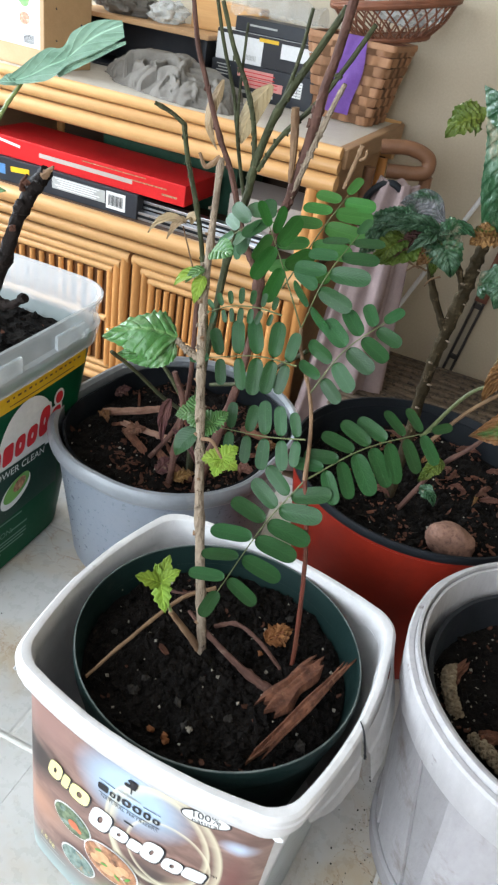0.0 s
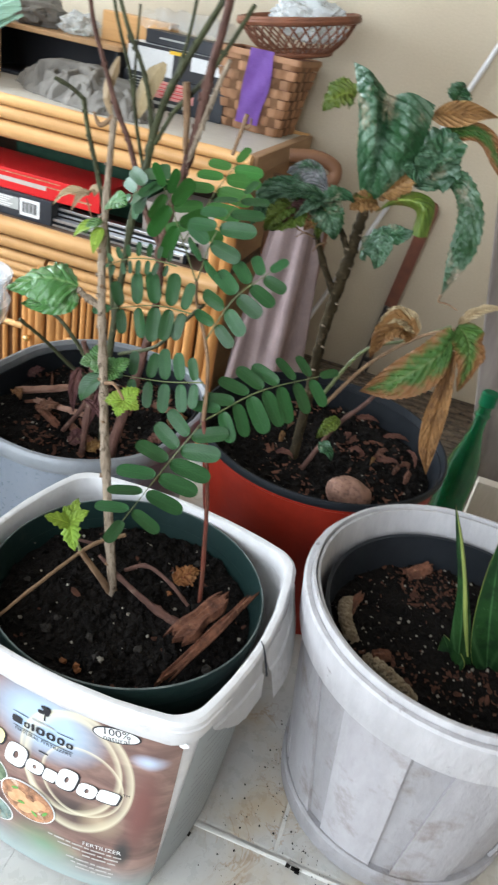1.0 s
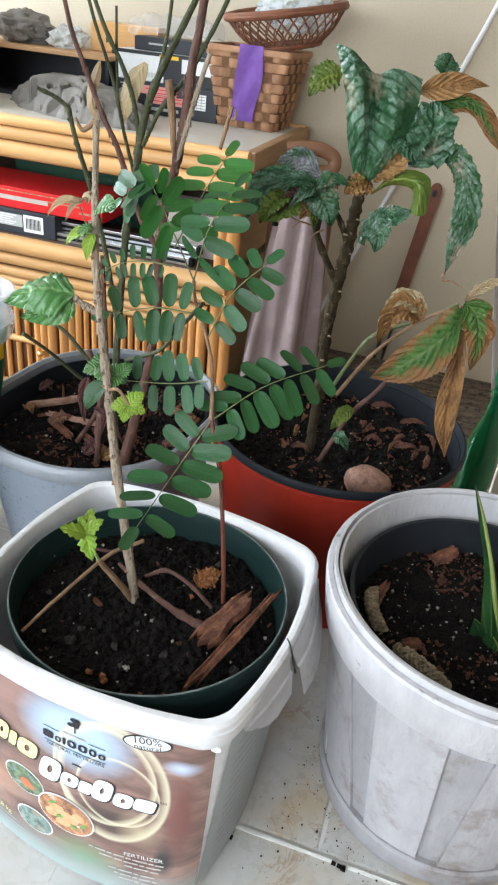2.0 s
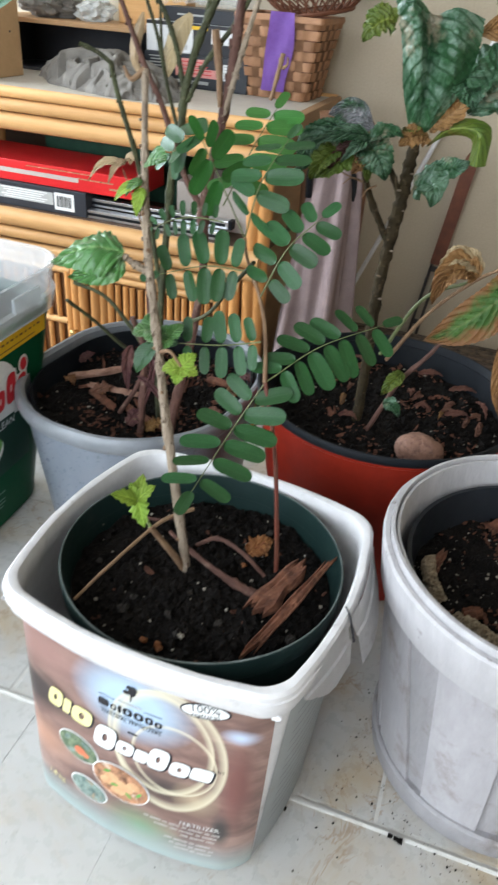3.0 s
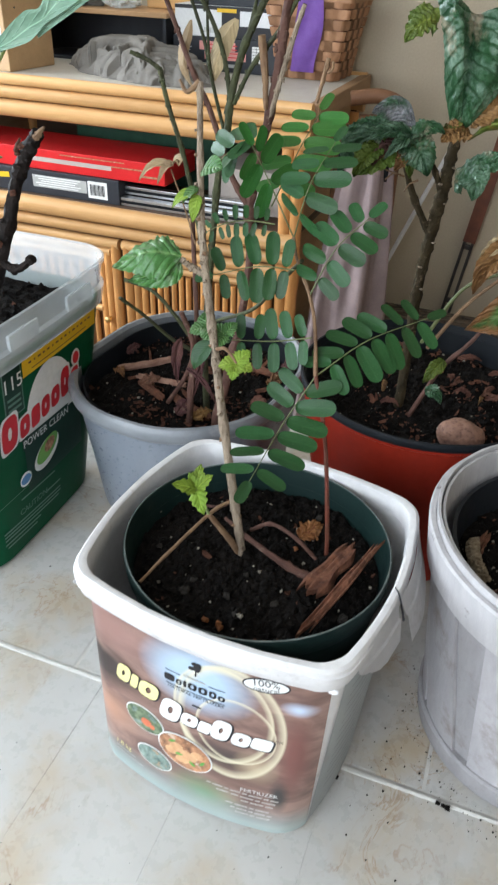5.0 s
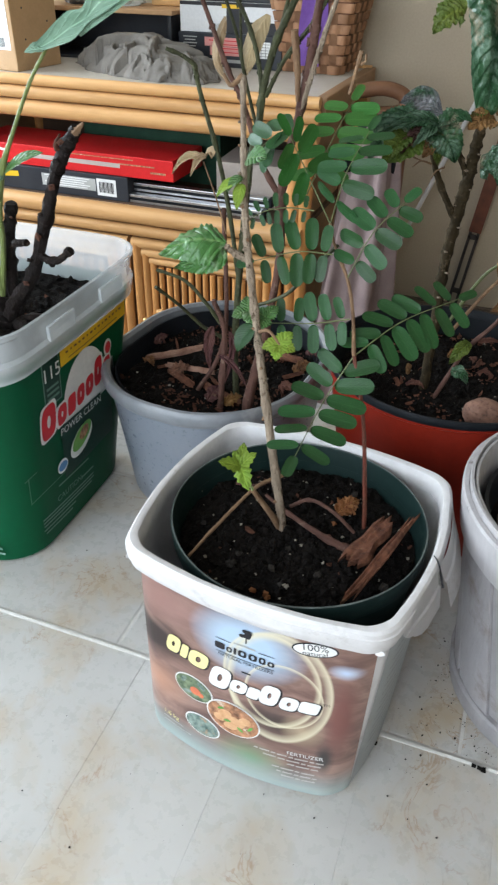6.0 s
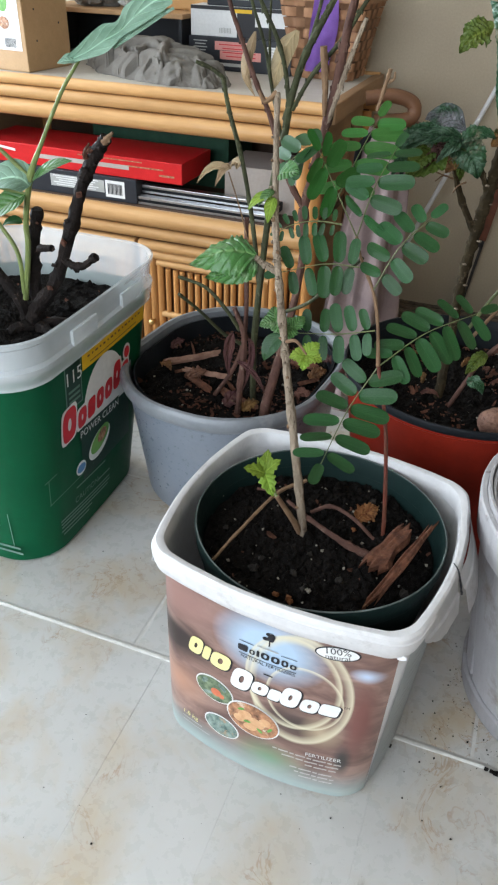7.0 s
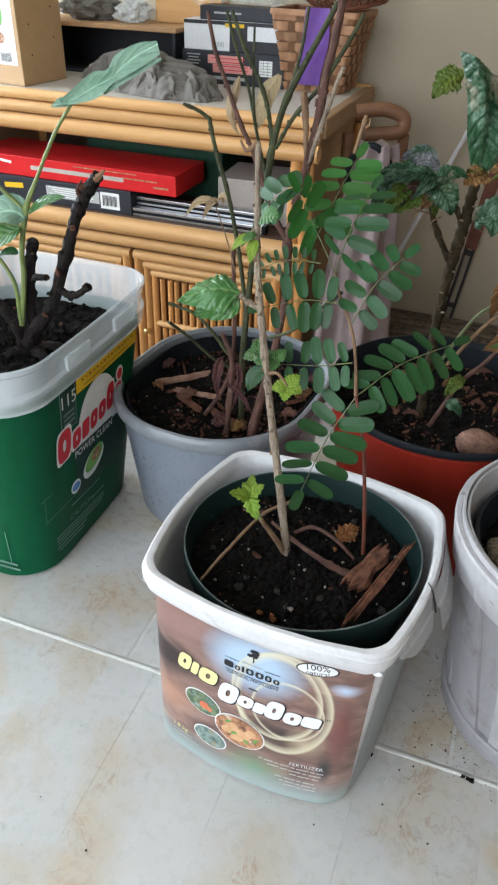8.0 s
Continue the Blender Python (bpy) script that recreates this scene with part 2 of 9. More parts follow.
M["stem_shrub"] = mat("grey_olive_bark", (0.062, 0.068, 0.03), (0.030, 0.031, 0.016), 0.7, 60, 0.8, 300, dirt=(0.2, 0.17, 0.11), dirt_at=(0.62, 0.74), dirt_scale=110, spec=0.2)
M["stem_red"] = mat("red_stem", (0.13, 0.026, 0.016), (0.08, 0.03, 0.016), 0.55, 60, 0.4, 220)
M["stem_green"] = mat("green_stem", (0.18, 0.22, 0.065), (0.12, 0.15, 0.05), 0.5, 40, 0.3, 220)
M["rib_green"] = mat("green_midrib", (0.13, 0.15, 0.06), (0.09, 0.105, 0.045), 0.5, 40, 0.3, 220)
M["stem_dark"] = mat("dark_bark", (0.006, 0.0045, 0.004), (0.017, 0.011, 0.009), 0.7, 70, 0.9, 260, dirt=(0.11, 0.075, 0.06), dirt_at=(0.64, 0.72), dirt_scale=100, spec=0.14)
M["stem_tan"] = mat("dried_twig", (0.24, 0.15, 0.085), (0.14, 0.08, 0.048), 0.8, 60, 0.5, 260, spec=0.15)
M["leaflet"] = leaf_mat("leaflet_green", (0.010, 0.054, 0.013), (0.022, 0.080, 0.020), None, rough=0.40, spec=0.34, vary=0.24, veins=11, relief=0.14, strong=0.0, rib=0.14)
M["leaflet_young"] = leaf_mat("leaflet_young", (0.033, 0.125, 0.022), (0.050, 0.158, 0.030), None, rough=0.48, spec=0.24, veins=11, relief=0.14, strong=0.0, rib=0.15)
M["leaflet_deep"] = leaf_mat("leaflet_deep", (0.014, 0.075, 0.011), (0.026, 0.100, 0.016), None, rough=0.45, spec=0.24, veins=11, relief=0.14, strong=0.0, rib=0.12)
M["sprout"] = leaf_mat("sprout_green", (0.13, 0.22, 0.025), (0.2, 0.29, 0.035), None, rough=0.5, spec=0.2, veins=5, strong=0.12)
M["hibiscus"] = leaf_mat("bright_leaf", (0.035, 0.12, 0.022), (0.075, 0.19, 0.045), (0.24, 0.33, 0.19), (0.56, 0.72), 0.34, 0.55, patch=60, veins=6, vein=(0.16, 0.26, 0.09), strong=0.3, relief=0.8)
M["fig"] = leaf_mat("blue_green_leaf", (0.18, 0.31, 0.225), (0.24, 0.37, 0.28), None, rough=0.45, spec=0.35, veins=6)
# crinkle and purple_leaf carry their gloss as a painted pale tone (light)
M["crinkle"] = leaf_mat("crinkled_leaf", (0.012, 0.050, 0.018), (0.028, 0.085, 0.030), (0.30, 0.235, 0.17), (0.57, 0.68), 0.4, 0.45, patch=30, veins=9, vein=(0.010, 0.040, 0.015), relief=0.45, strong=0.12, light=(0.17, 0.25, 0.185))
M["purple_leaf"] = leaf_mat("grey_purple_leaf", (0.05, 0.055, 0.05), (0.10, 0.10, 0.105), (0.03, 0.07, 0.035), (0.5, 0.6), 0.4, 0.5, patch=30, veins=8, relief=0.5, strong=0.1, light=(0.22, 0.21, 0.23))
M["crinkle_yellow"] = leaf_mat("yellowing_leaf", (0.05, 0.1, 0.016), (0.12, 0.15, 0.022), (0.2, 0.095, 0.03), (0.54, 0.68), 0.45, 0.3, patch=22, veins=8, strong=0.2)
M["withered"] = leaf_mat("withered_leaf", (0.2, 0.095, 0.035), (0.29, 0.155, 0.06), (0.085, 0.042, 0.022), (0.5, 0.7), 0.65, 0.2, patch=40, veins=9, vein=(0.16, 0.08, 0.035), relief=0.7, strong=0.1)
M["dying"] = leaf_mat("dying_leaf", (0.03, 0.10, 0.02), (0.07, 0.15, 0.03), (0.21, 0.105, 0.035), (0.5, 0.62), 0.5, 0.25, patch=60, veins=11, vein=(0.13, 0.18, 0.06), margin=0.46, relief=0.8, strong=0.3)
M["tan_leaf"] = leaf_mat("tan_leaf", (0.40, 0.31, 0.19), (0.31, 0.22, 0.12), (0.17, 0.11, 0.07), (0.6, 0.7), rough=0.7, spec=0.15, patch=40, strong=0.1)
M["snake"] = leaf_mat("striped_leaf", (0.006, 0.03, 0.009), (0.02, 0.065, 0.016), (0.008, 0.022, 0.009), (0.5, 0.6), 0.35, 0.3, patch=40, veins=1)
M["snake_edge"] = leaf_mat("yellow_leaf_edge", (0.26, 0.28, 0.07), (0.16, 0.2, 0.05), None, rough=0.4)
M["stone"] = mat("reddish_stone", (0.30, 0.16, 0.11), (0.15, 0.075, 0.052), 0.7, 130, 0.8, 380, dirt=(0.10, 0.05, 0.038), dirt_at=(0.54, 0.66), dirt_scale=260)
M["rope"] = mat("rope_fibre", (0.36, 0.29, 0.20), (0.16, 0.11, 0.07), 0.9, 160, 0.9, 500, spec=0.08)
M["bamboo"] = mat("bamboo_cane", (0.60, 0.345, 0.145), (0.50, 0.265, 0.10), 0.36, 7, 0.08, 60, vary=0.12, grain=(0.35, 4, 4), coat=0.15)
M["bamboo_v"] = mat("bamboo_cane_upright", (0.58, 0.28, 0.095), (0.46, 0.205, 0.062), 0.4, 7, 0.08, 60, vary=0.2, grain=(4, 4, 0.35), coat=0.1)
M["counter"] = mat("counter_laminate", (0.52, 0.48, 0.42), (0.47, 0.43, 0.37), 0.5, 30, 0.08, 220)
M["dark_wood"] = mat("dark_wood", (0.09, 0.05, 0.03), (0.06, 0.035, 0.02), 0.6, 10, 0.2, 80, grain=(1, 5, 5))
M["end_wood"] = mat("brown_end_wood", (0.36, 0.215, 0.115), (0.27, 0.155, 0.08), 0.55, 10, 0.2, 80, grain=(5, 1, 5))
M["brass"] = mat("brass", (0.7, 0.5, 0.22), None, 0.3, 20, 0.05, 200, metal=1.0)
M["red_card"] = mat("red_cardboard", (0.62, 0.018, 0.02), (0.55, 0.014, 0.016), 0.38, 8, 0.05, 120)
M["black_card"] = mat("black_cardboard", (0.018, 0.02, 0.026), (0.03, 0.033, 0.04), 0.42, 8, 0.05, 120)
M["green_card"] = mat("dark_green_cloth", (0.012, 0.045, 0.025), (0.02, 0.07, 0.04), 0.8, 30, 0.3, 120)
M["white_card"] = mat("white_card", (0.72, 0.72, 0.72), (0.66, 0.66, 0.67), 0.5, 10, 0.05, 120)
M["beige_card"] = mat("beige_card", (0.46, 0.4, 0.36), (0.4, 0.35, 0.31), 0.6, 10, 0.08, 120)
M["kraft"] = mat("kraft_card", (0.46, 0.29, 0.15), (0.4, 0.25, 0.125), 0.65, 14, 0.1, 160)
M["pine"] = mat("pine_board", (0.5, 0.3, 0.15), (0.4, 0.23, 0.11), 0.55, 9, 0.12, 90, grain=(1, 6, 6))
M["pink"] = mat("pink_print", (0.72, 0.3, 0.27), None, 0.5, 20, 0.02, 200)
M["yellow"] = mat("yellow_print", (0.75, 0.46, 0.02), (0.68, 0.4, 0.02), 0.4, 20, 0.02, 200)
M["green_print"] = mat("green_print", (0.1, 0.3, 0.06), (0.2, 0.42, 0.1), 0.5, 40, 0.02, 200)
M["orange_print"] = mat("orange_print", (0.62, 0.30, 0.16), (0.10, 0.045, 0.025), 0.45, 160, 0.02, 300, dirt=(0.6, 0.5, 0.4), dirt_at=(0.58, 0.66), dirt_scale=110)
M["teal_print"] = mat("teal_print", (0.02, 0.06, 0.055), (0.3, 0.38, 0.33), 0.45, 170, 0.02, 300, dirt=(0.32, 0.22, 0.14), dirt_at=(0.56, 0.62), dirt_scale=120)
M["leafy_print"] = mat("leafy_print", (0.02, 0.05, 0.025), (0.24, 0.3, 0.18), 0.45, 170, 0.02, 300)
M["white_print"] = mat("white_print", (0.8, 0.8, 0.78), None, 0.42, 20, 0.02, 200)
M["cream_print"] = mat("cream_print", (0.8, 0.72, 0.33), None, 0.42, 20, 0.02, 200)
M["dark_print"] = mat("dark_print", (0.02, 0.02, 0.025), None, 0.42, 20, 0.02, 200)
M["grey_print"] = mat("grey_print", (0.42, 0.42, 0.4), None, 0.45, 20, 0.02, 200)
M["brand_red"] = mat("red_print", (0.6, 0.02, 0.03), None, 0.38, 20, 0.02, 200)
M["blue_print"] = mat("blue_print", (0.1, 0.25, 0.5), None, 0.4, 20, 0.02, 200)
M["deep_green_print"] = mat("deep_green_print", (0.004, 0.035, 0.02), None, 0.35, 20, 0.02, 200)
M["pale_green_print"] = mat("pale_green_print", (0.13, 0.23, 0.18), None, 0.4, 20, 0.02, 200)
M["silver"] = mat("brushed_aluminium", (0.62, 0.63, 0.65), None, 0.3, 20, 0.05, 200, metal=1.0)
M["rag"] = mat("grey_cloth", (0.205, 0.188, 0.168), (0.15, 0.137, 0.122), 0.95, 14, 0.35, 260, spec=0.08)
M["mauve"] = mat("mauve_cloth", (0.27, 0.205, 0.2), (0.19, 0.142, 0.14), 0.85, 12, 0.4, 260, spec=0.1)
M["weave"] = mat("split_willow", (0.36, 0.19, 0.10), (0.25, 0.12, 0.06), 0.55, 16, 0.25, 160, vary=0.2)
M["wicker_dark"] = mat("dark_wicker", (0.2, 0.075, 0.04), (0.13, 0.05, 0.028), 0.45, 20, 0.3, 160)
M["ribbon"] = mat("purple_ribbon", (0.34, 0.17, 0.6), (0.27, 0.12, 0.5), 0.5, 30, 0.2, 300)
M["film"] = mat("clear_film", (0.85, 0.88, 0.88), (0.8, 0.84, 0.85), 0.18, 20, 0.1, 60, trans=0.6)
M["thin_film"] = mat("thin_clear_film", (0.7, 0.73, 0.74), (0.6, 0.63, 0.64), 0.16, 20, 0.1, 60, spec=0.6, alpha=0.22)
M["hamper_wicker"] = mat("grey_brown_wicker", (0.12, 0.085, 0.055), (0.055, 0.038, 0.026), 0.7, 40, 0.6, 160, vary=0.3, dirt=(0.02, 0.014, 0.01), dirt_at=(0.5, 0.62), dirt_scale=60)
M["rod"] = mat("white_rod", (0.75, 0.75, 0.76), None, 0.35, 20, 0.03, 200)
M["rust"] = mat("rusty_handle", (0.2, 0.07, 0.04), (0.12, 0.045, 0.03), 0.65, 30, 0.4, 200)
M["tool_steel"] = mat("tool_steel", (0.06, 0.055, 0.055), (0.1, 0.09, 0.085), 0.5, 30, 0.1, 200, metal=0.6)
M["grey_wood"] = mat("weathered_wood", (0.20, 0.165, 0.145), (0.11, 0.088, 0.076), 0.8, 9, 0.4, 70, grain=(6, 6, 1))
M["pale_wood"] = mat("pale_wood", (0.55, 0.48, 0.4), (0.46, 0.39, 0.32), 0.7, 9, 0.25, 70, grain=(6, 6, 1))
M["green_glass"] = mat("green_bottle_plastic", (0.01, 0.42, 0.16), (0.008, 0.32, 0.12), 0.12, 20, 0.03, 100, trans=0.9, spec=0.6)
M["door_board"] = mat("door_board", (0.22, 0.1, 0.04), (0.15, 0.065, 0.026), 0.6, 9, 0.15, 80, grain=(5, 5, 1))
M["glass"] = mat("window_glass", (0.95, 0.97, 0.97), None, 0.1, 4, 0.0, 50, trans=1.0)
M["frame_white"] = mat("window_frame_paint", (0.8, 0.8, 0.78), None, 0.4, 20, 0.03, 200)


# ---- building helpers ----
def link(name, bm, material, parent=None, label="", smooth=True, doubles=True):
    if doubles:
        bmesh.ops.recalc_face_normals(bm, faces=bm.faces)
    if smooth:
        for e in bm.edges:
            if len(e.link_faces) == 2 and e.calc_face_angle(0.0) > 0.6:
                e.smooth = False
    me = bpy.data.meshes.new(name)
    bm.to_mesh(me)
    bm.free()
    for p in me.polygons:
        p.use_smooth = smooth
    if material:
        me.materials.append(material)
    ob = new(name, me)
    if parent:
        ob.parent = parent
    if label:
        ob["label"] = label
    return ob


def part(name, bm, material, parent, label="", smooth=True):
    return link(name, bm, material, parent, label, smooth)


def share(name, mesh, parent, m):
    ob = new(name, mesh)
    ob.parent = parent
    ob.matrix_local = m
    return ob


def thing(name, place, label, category, group="", turn=0.0):
    ob = new(name)
    ob.empty_display_size = 0.02
    ob.matrix_world = pose(*place, 0, 0, turn)
    return tagged(ob, label, category, group)


def ring(z, hx, hy, r, cx=0.0, cy=0.0, bulge=0.0, seg=7, side=6):
    """The points of a rounded rectangle, sides bowed out by bulge."""
    pts = []
    r = min(r, hx, hy)
    for k, (sx, sy) in enumerate(((1, 1), (-1, 1), (-1, -1), (1, -1))):
        for i in range(seg + 1):
            a = radians(90 * k + 90 * i / seg)
            pts.append([sx * (hx - r) + r * math.cos(a), sy * (hy - r) + r * math.sin(a)])
        a, b = pts[-1], [[-(hx - r), hy], [-hx, -(hy - r)], [hx - r, -hy], [hx, hy - r]][k]
        for i in range(1, side):
            f = i / side
            pts.append([a[0] + (b[0] - a[0]) * f, a[1] + (b[1] - a[1]) * f])
    out = []
    for x, y in pts:
        out.append(Vector((cx + x + bulge * (x / hx) * max(0, 1 - (y / hy) ** 2), cy + y + bulge * (y / hy) * max(0, 1 - (x / hx) ** 2), z)))
    return out


def circle(z, r, cx=0.0, cy=0.0, n=72):
    return [Vector((cx + r * math.cos(2 * math.pi * i / n), cy + r * math.sin(2 * math.pi * i / n), z)) for i in range(n)]


def loft(rings, cap_start=False, cap_end=False, bm=None, closed=True):
    bm = bm or bmesh.new()
    vs = [[bm.verts.new(p) for p in rg] for rg in rings]
    n = len(vs[0])
    for a, b in zip(vs, vs[1:]):
        for i in range(n if closed else n - 1):
            j = (i + 1) % n
            bm.faces.new((a[i], a[j], b[j], b[i]))
    if cap_start:
        bm.faces.new(vs[0])
    if cap_end:
        bm.faces.new(vs[-1])
    return bm


def box_bm(sx, sy, sz, bevel=0.002, at=(0, 0, 0), m=None, bm=None, seg=2):
    own = bmesh.new()
    bmesh.ops.create_cube(own, size=1, matrix=Matrix.Translation(at) @ Matrix.Diagonal((sx, sy, sz, 1)))
    if bevel:
        bmesh.ops.bevel(own, geom=own.edges[:], offset=bevel, segments=seg, affect="EDGES", profile=0.6)
    if m:
        own.transform(m)
    if bm is None:
        return own
    me = bpy.data.meshes.new("tmp")
    own.to_mesh(me)
    own.free()
    bm.from_mesh(me)
    bpy.data.meshes.remove(me)
    return bm


def spline(pts, n):
    """Catmull-Rom through rows of numbers."""
    p = [np.array(q, float) for q in pts]
    if len(p) == 2:
        return [p[0] + (p[1] - p[0]) * i / n for i in range(n + 1)]
    p = [2 * p[0] - p[1]] + p + [2 * p[-1] - p[-2]]
    out = []
    spans = len(p) - 3
    for i in range(n + 1):
        u = min(i / n * spans, spans - 1e-6)
        k = int(u)
        t = u - k
        a, b, c, d = p[k:k + 4]
        out.append(0.5 * (2 * b + (c - a) * t + (2 * a - 5 * b + 4 * c - d) * t * t + (3 * b - a - 3 * c + d) * t ** 3))
    return out


def tube(pts, radii, n=24, sides=10, rough=0.0, nodes=(), bm=None, seed=0, cap=True):
    """A round stem along a smooth line. radii: start and end (or one for each point); nodes: fractions with a swelling."""
    bm = bm or bmesh.new()
    line = [Vector(q) for q in spline(pts, n)]
    rs = spline([(r,) for r in radii], n) if len(radii) == len(pts) and len(radii) > 2 else [(radii[0] + (radii[-1] - radii[0]) * i / n,) for i in range(n + 1)]
    side = None
    rings = []
    for i, c in enumerate(line):
        d = (line[min(i + 1, n)] - line[max(i - 1, 0)]).normalized()
        if side is None:
            side = d.orthogonal().normalized()
        side = (side - d * side.dot(d)).normalized()
        up = d.cross(side)
        r = rs[i][0]
        for f in nodes:
            r *= 1 + 0.26 * math.exp(-((i / n - f) * n / 0.9) ** 2)
        rg = []
        for k in range(sides):
            a = 2 * math.pi * k / sides
            rr = r * (1 + rough * noise.noise(Vector((math.cos(a) * 2, math.sin(a) * 2 + seed, i * 0.7 + seed))))
            rg.append(c + side * rr * math.cos(a) + up * rr * math.sin(a))
        rings.append(rg)
    return loft(rings, cap, cap, bm)


def text_bm(word, size, depth=0.0):
    """Raised letters in Blender's own font, flat in x and z."""
    cu = bpy.data.curves.new("word", "FONT")
    cu.body, cu.size, cu.align_x, cu.align_y, cu.extrude, cu.resolution_u = word, size, "CENTER", "CENTER", depth, 3
    ob = bpy.data.objects.new("word", cu)
    me = ob.to_mesh()
    bm = bmesh.new()
    bm.from_mesh(me)
    ob.to_mesh_clear()
    bpy.data.objects.remove(ob)
    bpy.data.curves.remove(cu)
    return bm


def ellipse_bm(rx, rz, n=36, rows=4):
    bm = bmesh.new()
    c = bm.verts.new((0, 0, 0))
    prev = None
    for k in range(1, rows + 1):
        rg = [bm.verts.new((rx * k / rows * math.cos(2 * math.pi * i / n), rz * k / rows * math.sin(2 * math.pi * i / n), 0)) for i in range(n)]
        for i in range(n):
            if prev:
                bm.faces.new((prev[i], rg[i], rg[(i + 1) % n], prev[(i + 1) % n]))
            else:
                bm.faces.new((c, rg[i], rg[(i + 1) % n]))
        prev = rg
    return bm


def bar_bm(w, h, nx=8, nz=2, shear=0.0):
    bm = bmesh.new()
    vs = [[bm.verts.new((w * (i / nx - 0.5) + shear * h * (j / nz - 0.5), h * (j / nz - 0.5), 0)) for i in range(nx + 1)] for j in range(nz + 1)]
    for j in range(nz):
        for i in range(nx):
            bm.faces.new((vs[j][i], vs[j][i + 1], vs[j + 1][i + 1], vs[j + 1][i]))
    return bm


def wrap(bm, face, u, v, turn=0.0, off=0.0006, grow=1.0):
    """Lays a flat shape on a curved wall. face(u, v, off) gives the place on the wall."""
    c, s = math.cos(radians(turn)), math.sin(radians(turn))
    for w in bm.verts:
        x, y, z = w.co
        w.co = face(u + c * x - s * y, v + s * x + c * y, off + z)
    return bm


# ---- the room ----
def slab(name, lo, hi, material, label, category):
    lo, hi = Vector(lo), Vector(hi)
    ob = link(name, box_bm(*(hi - lo), 0.0, (lo + hi) / 2), material, smooth=False)
    return tagged(ob, label, category, kind="structure")


X0, X1, Y0, Y1, Z1 = -3.0, 1.7, -1.35, 2.15, 1.65
slab("floor", (X0 - 0.2, Y0 - 0.2, FLOOR_Z - 0.1), (X1 + 0.2, Y1 + 0.2, FLOOR_Z), M["floor"], "brown wooden floor of the room", "floor")
slab("ceiling", (X0 - 0.2, Y0 - 0.2, Z1), (X1 + 0.2, Y1 + 0.2, Z1 + 0.1), M["ceiling"], "plain white painted ceiling", "ceiling")
slab("wall_north", (X0, Y1, FLOOR_Z), (X1, Y1 + 0.15, Z1), M["wall"], "plain beige painted wall behind the cabinet", "wall")
slab("wall_east", (X1, Y0 - 0.15, FLOOR_Z), (X1 + 0.15, Y1 + 0.15, Z1), M["wall"], "plain beige painted side wall", "wall")


def wall_with_opening(name, along, fixed, thick, lo, hi, a, b, z0, z1):
    """A wall along x or y with one window opening from a to b and z0 to z1."""
    bm = bmesh.new()
    for s0, s1, h0, h1 in ((lo, a, FLOOR_Z, Z1), (b, hi, FLOOR_Z, Z1), (a, b, FLOOR_Z, z0), (a, b, z1, Z1)):
        if along == "x":
            size, at = (s1 - s0, thick, h1 - h0), ((s0 + s1) / 2, fixed, (h0 + h1) / 2)
        else:
            size, at = (thick, s1 - s0, h1 - h0), (fixed, (s0 + s1) / 2, (h0 + h1) / 2)
        box_bm(*size, 0.0, at, bm=bm)
    return tagged(link(name, bm, M["wall"], smooth=False), "plain beige painted wall with a window opening", "wall", kind="structure")


wall_with_opening("wall_south", "x", Y0 - 0.15, 0.15, X0, X1, -2.1, 0.3, 0.08, 1.42)
wall_with_opening("wall_west", "y", X0 - 0.1, 0.15, Y0 - 0.2, Y1, 0.1, 1.7, 0.08, 1.42)


def window(name, m, w, h):
    win = thing(name, (0, 0, 0), "white framed window that lets daylight in", "window")
    win.matrix_world = m
    win["kind"] = "structure"
    for x, z, sx, sz in ((0, h / 2, w, 0.05), (0, -h / 2, w, 0.05), (-w / 2, 0, 0.05, h), (w / 2, 0, 0.05, h), (0, 0, 0.04, h)):
        part("window_frame", box_bm(sx, 0.05, sz, 0.004, (x, 0, z)), M["frame_white"], win, smooth=False)
    for s in (-1, 1):
        pane = part("pane", box_bm(w / 2 - 0.03, 0.006, h - 0.04, 0.0, (s * w / 4, 0, 0)), M["glass"], win, smooth=False)
        pane.visible_shadow = False


window("window_1", pose(-0.9, Y0 - 0.19, 0.75), 2.4, 1.34)
window("window_2", pose(X0 - 0.13, 0.9, 0.75, 0, 0, 90), 1.6, 1.34)

# ---- the tiled table ----
table = thing("table", (0.0, 0.05, FLOOR_Z), "tiled table with glazed white tiles, stained and scattered with soil", "table")
TZ = -FLOOR_Z
JOINT = -0.0492 - 0.05
part("top_board", box_bm(1.6, 0.76, 0.03, 0.003, (0, 0, TZ - 0.024)), M["pale_wood"], table, "wooden board under the tiles", False)
for sx in (-1, 1):
    for sy in (-1, 1):
        part("leg", box_bm(0.05, 0.05, TZ - 0.039, 0.004, (sx * 0.74, sy * 0.33, (TZ - 0.039) / 2)), M["steel"], table, "", False)
for sy in (-1, 1):
    part("edge_strip", box_bm(1.62, 0.016, 0.05, 0.003, (0, sy * 0.389, TZ - 0.026)), M["white_wood"], table, "", False)
for sx in (-1, 1):
    part("edge_strip", box_bm(0.016, 0.76, 0.05, 0.003, (sx * 0.809, 0, TZ - 0.026)), M["white_wood"], table, "", False)


def tile_mesh(w, d, bevel=0.0022):
    bm = box_bm(w, d, 0.009, bevel, seg=2)
    me = bpy.data.meshes.new("tile")
    bmesh.ops.recalc_face_normals(bm, faces=bm.faces)
    bm.to_mesh(me)
    bm.free()
    for p in me.polygons:
        p.use_smooth = False
    me.materials.append(M["tile"])
    return me


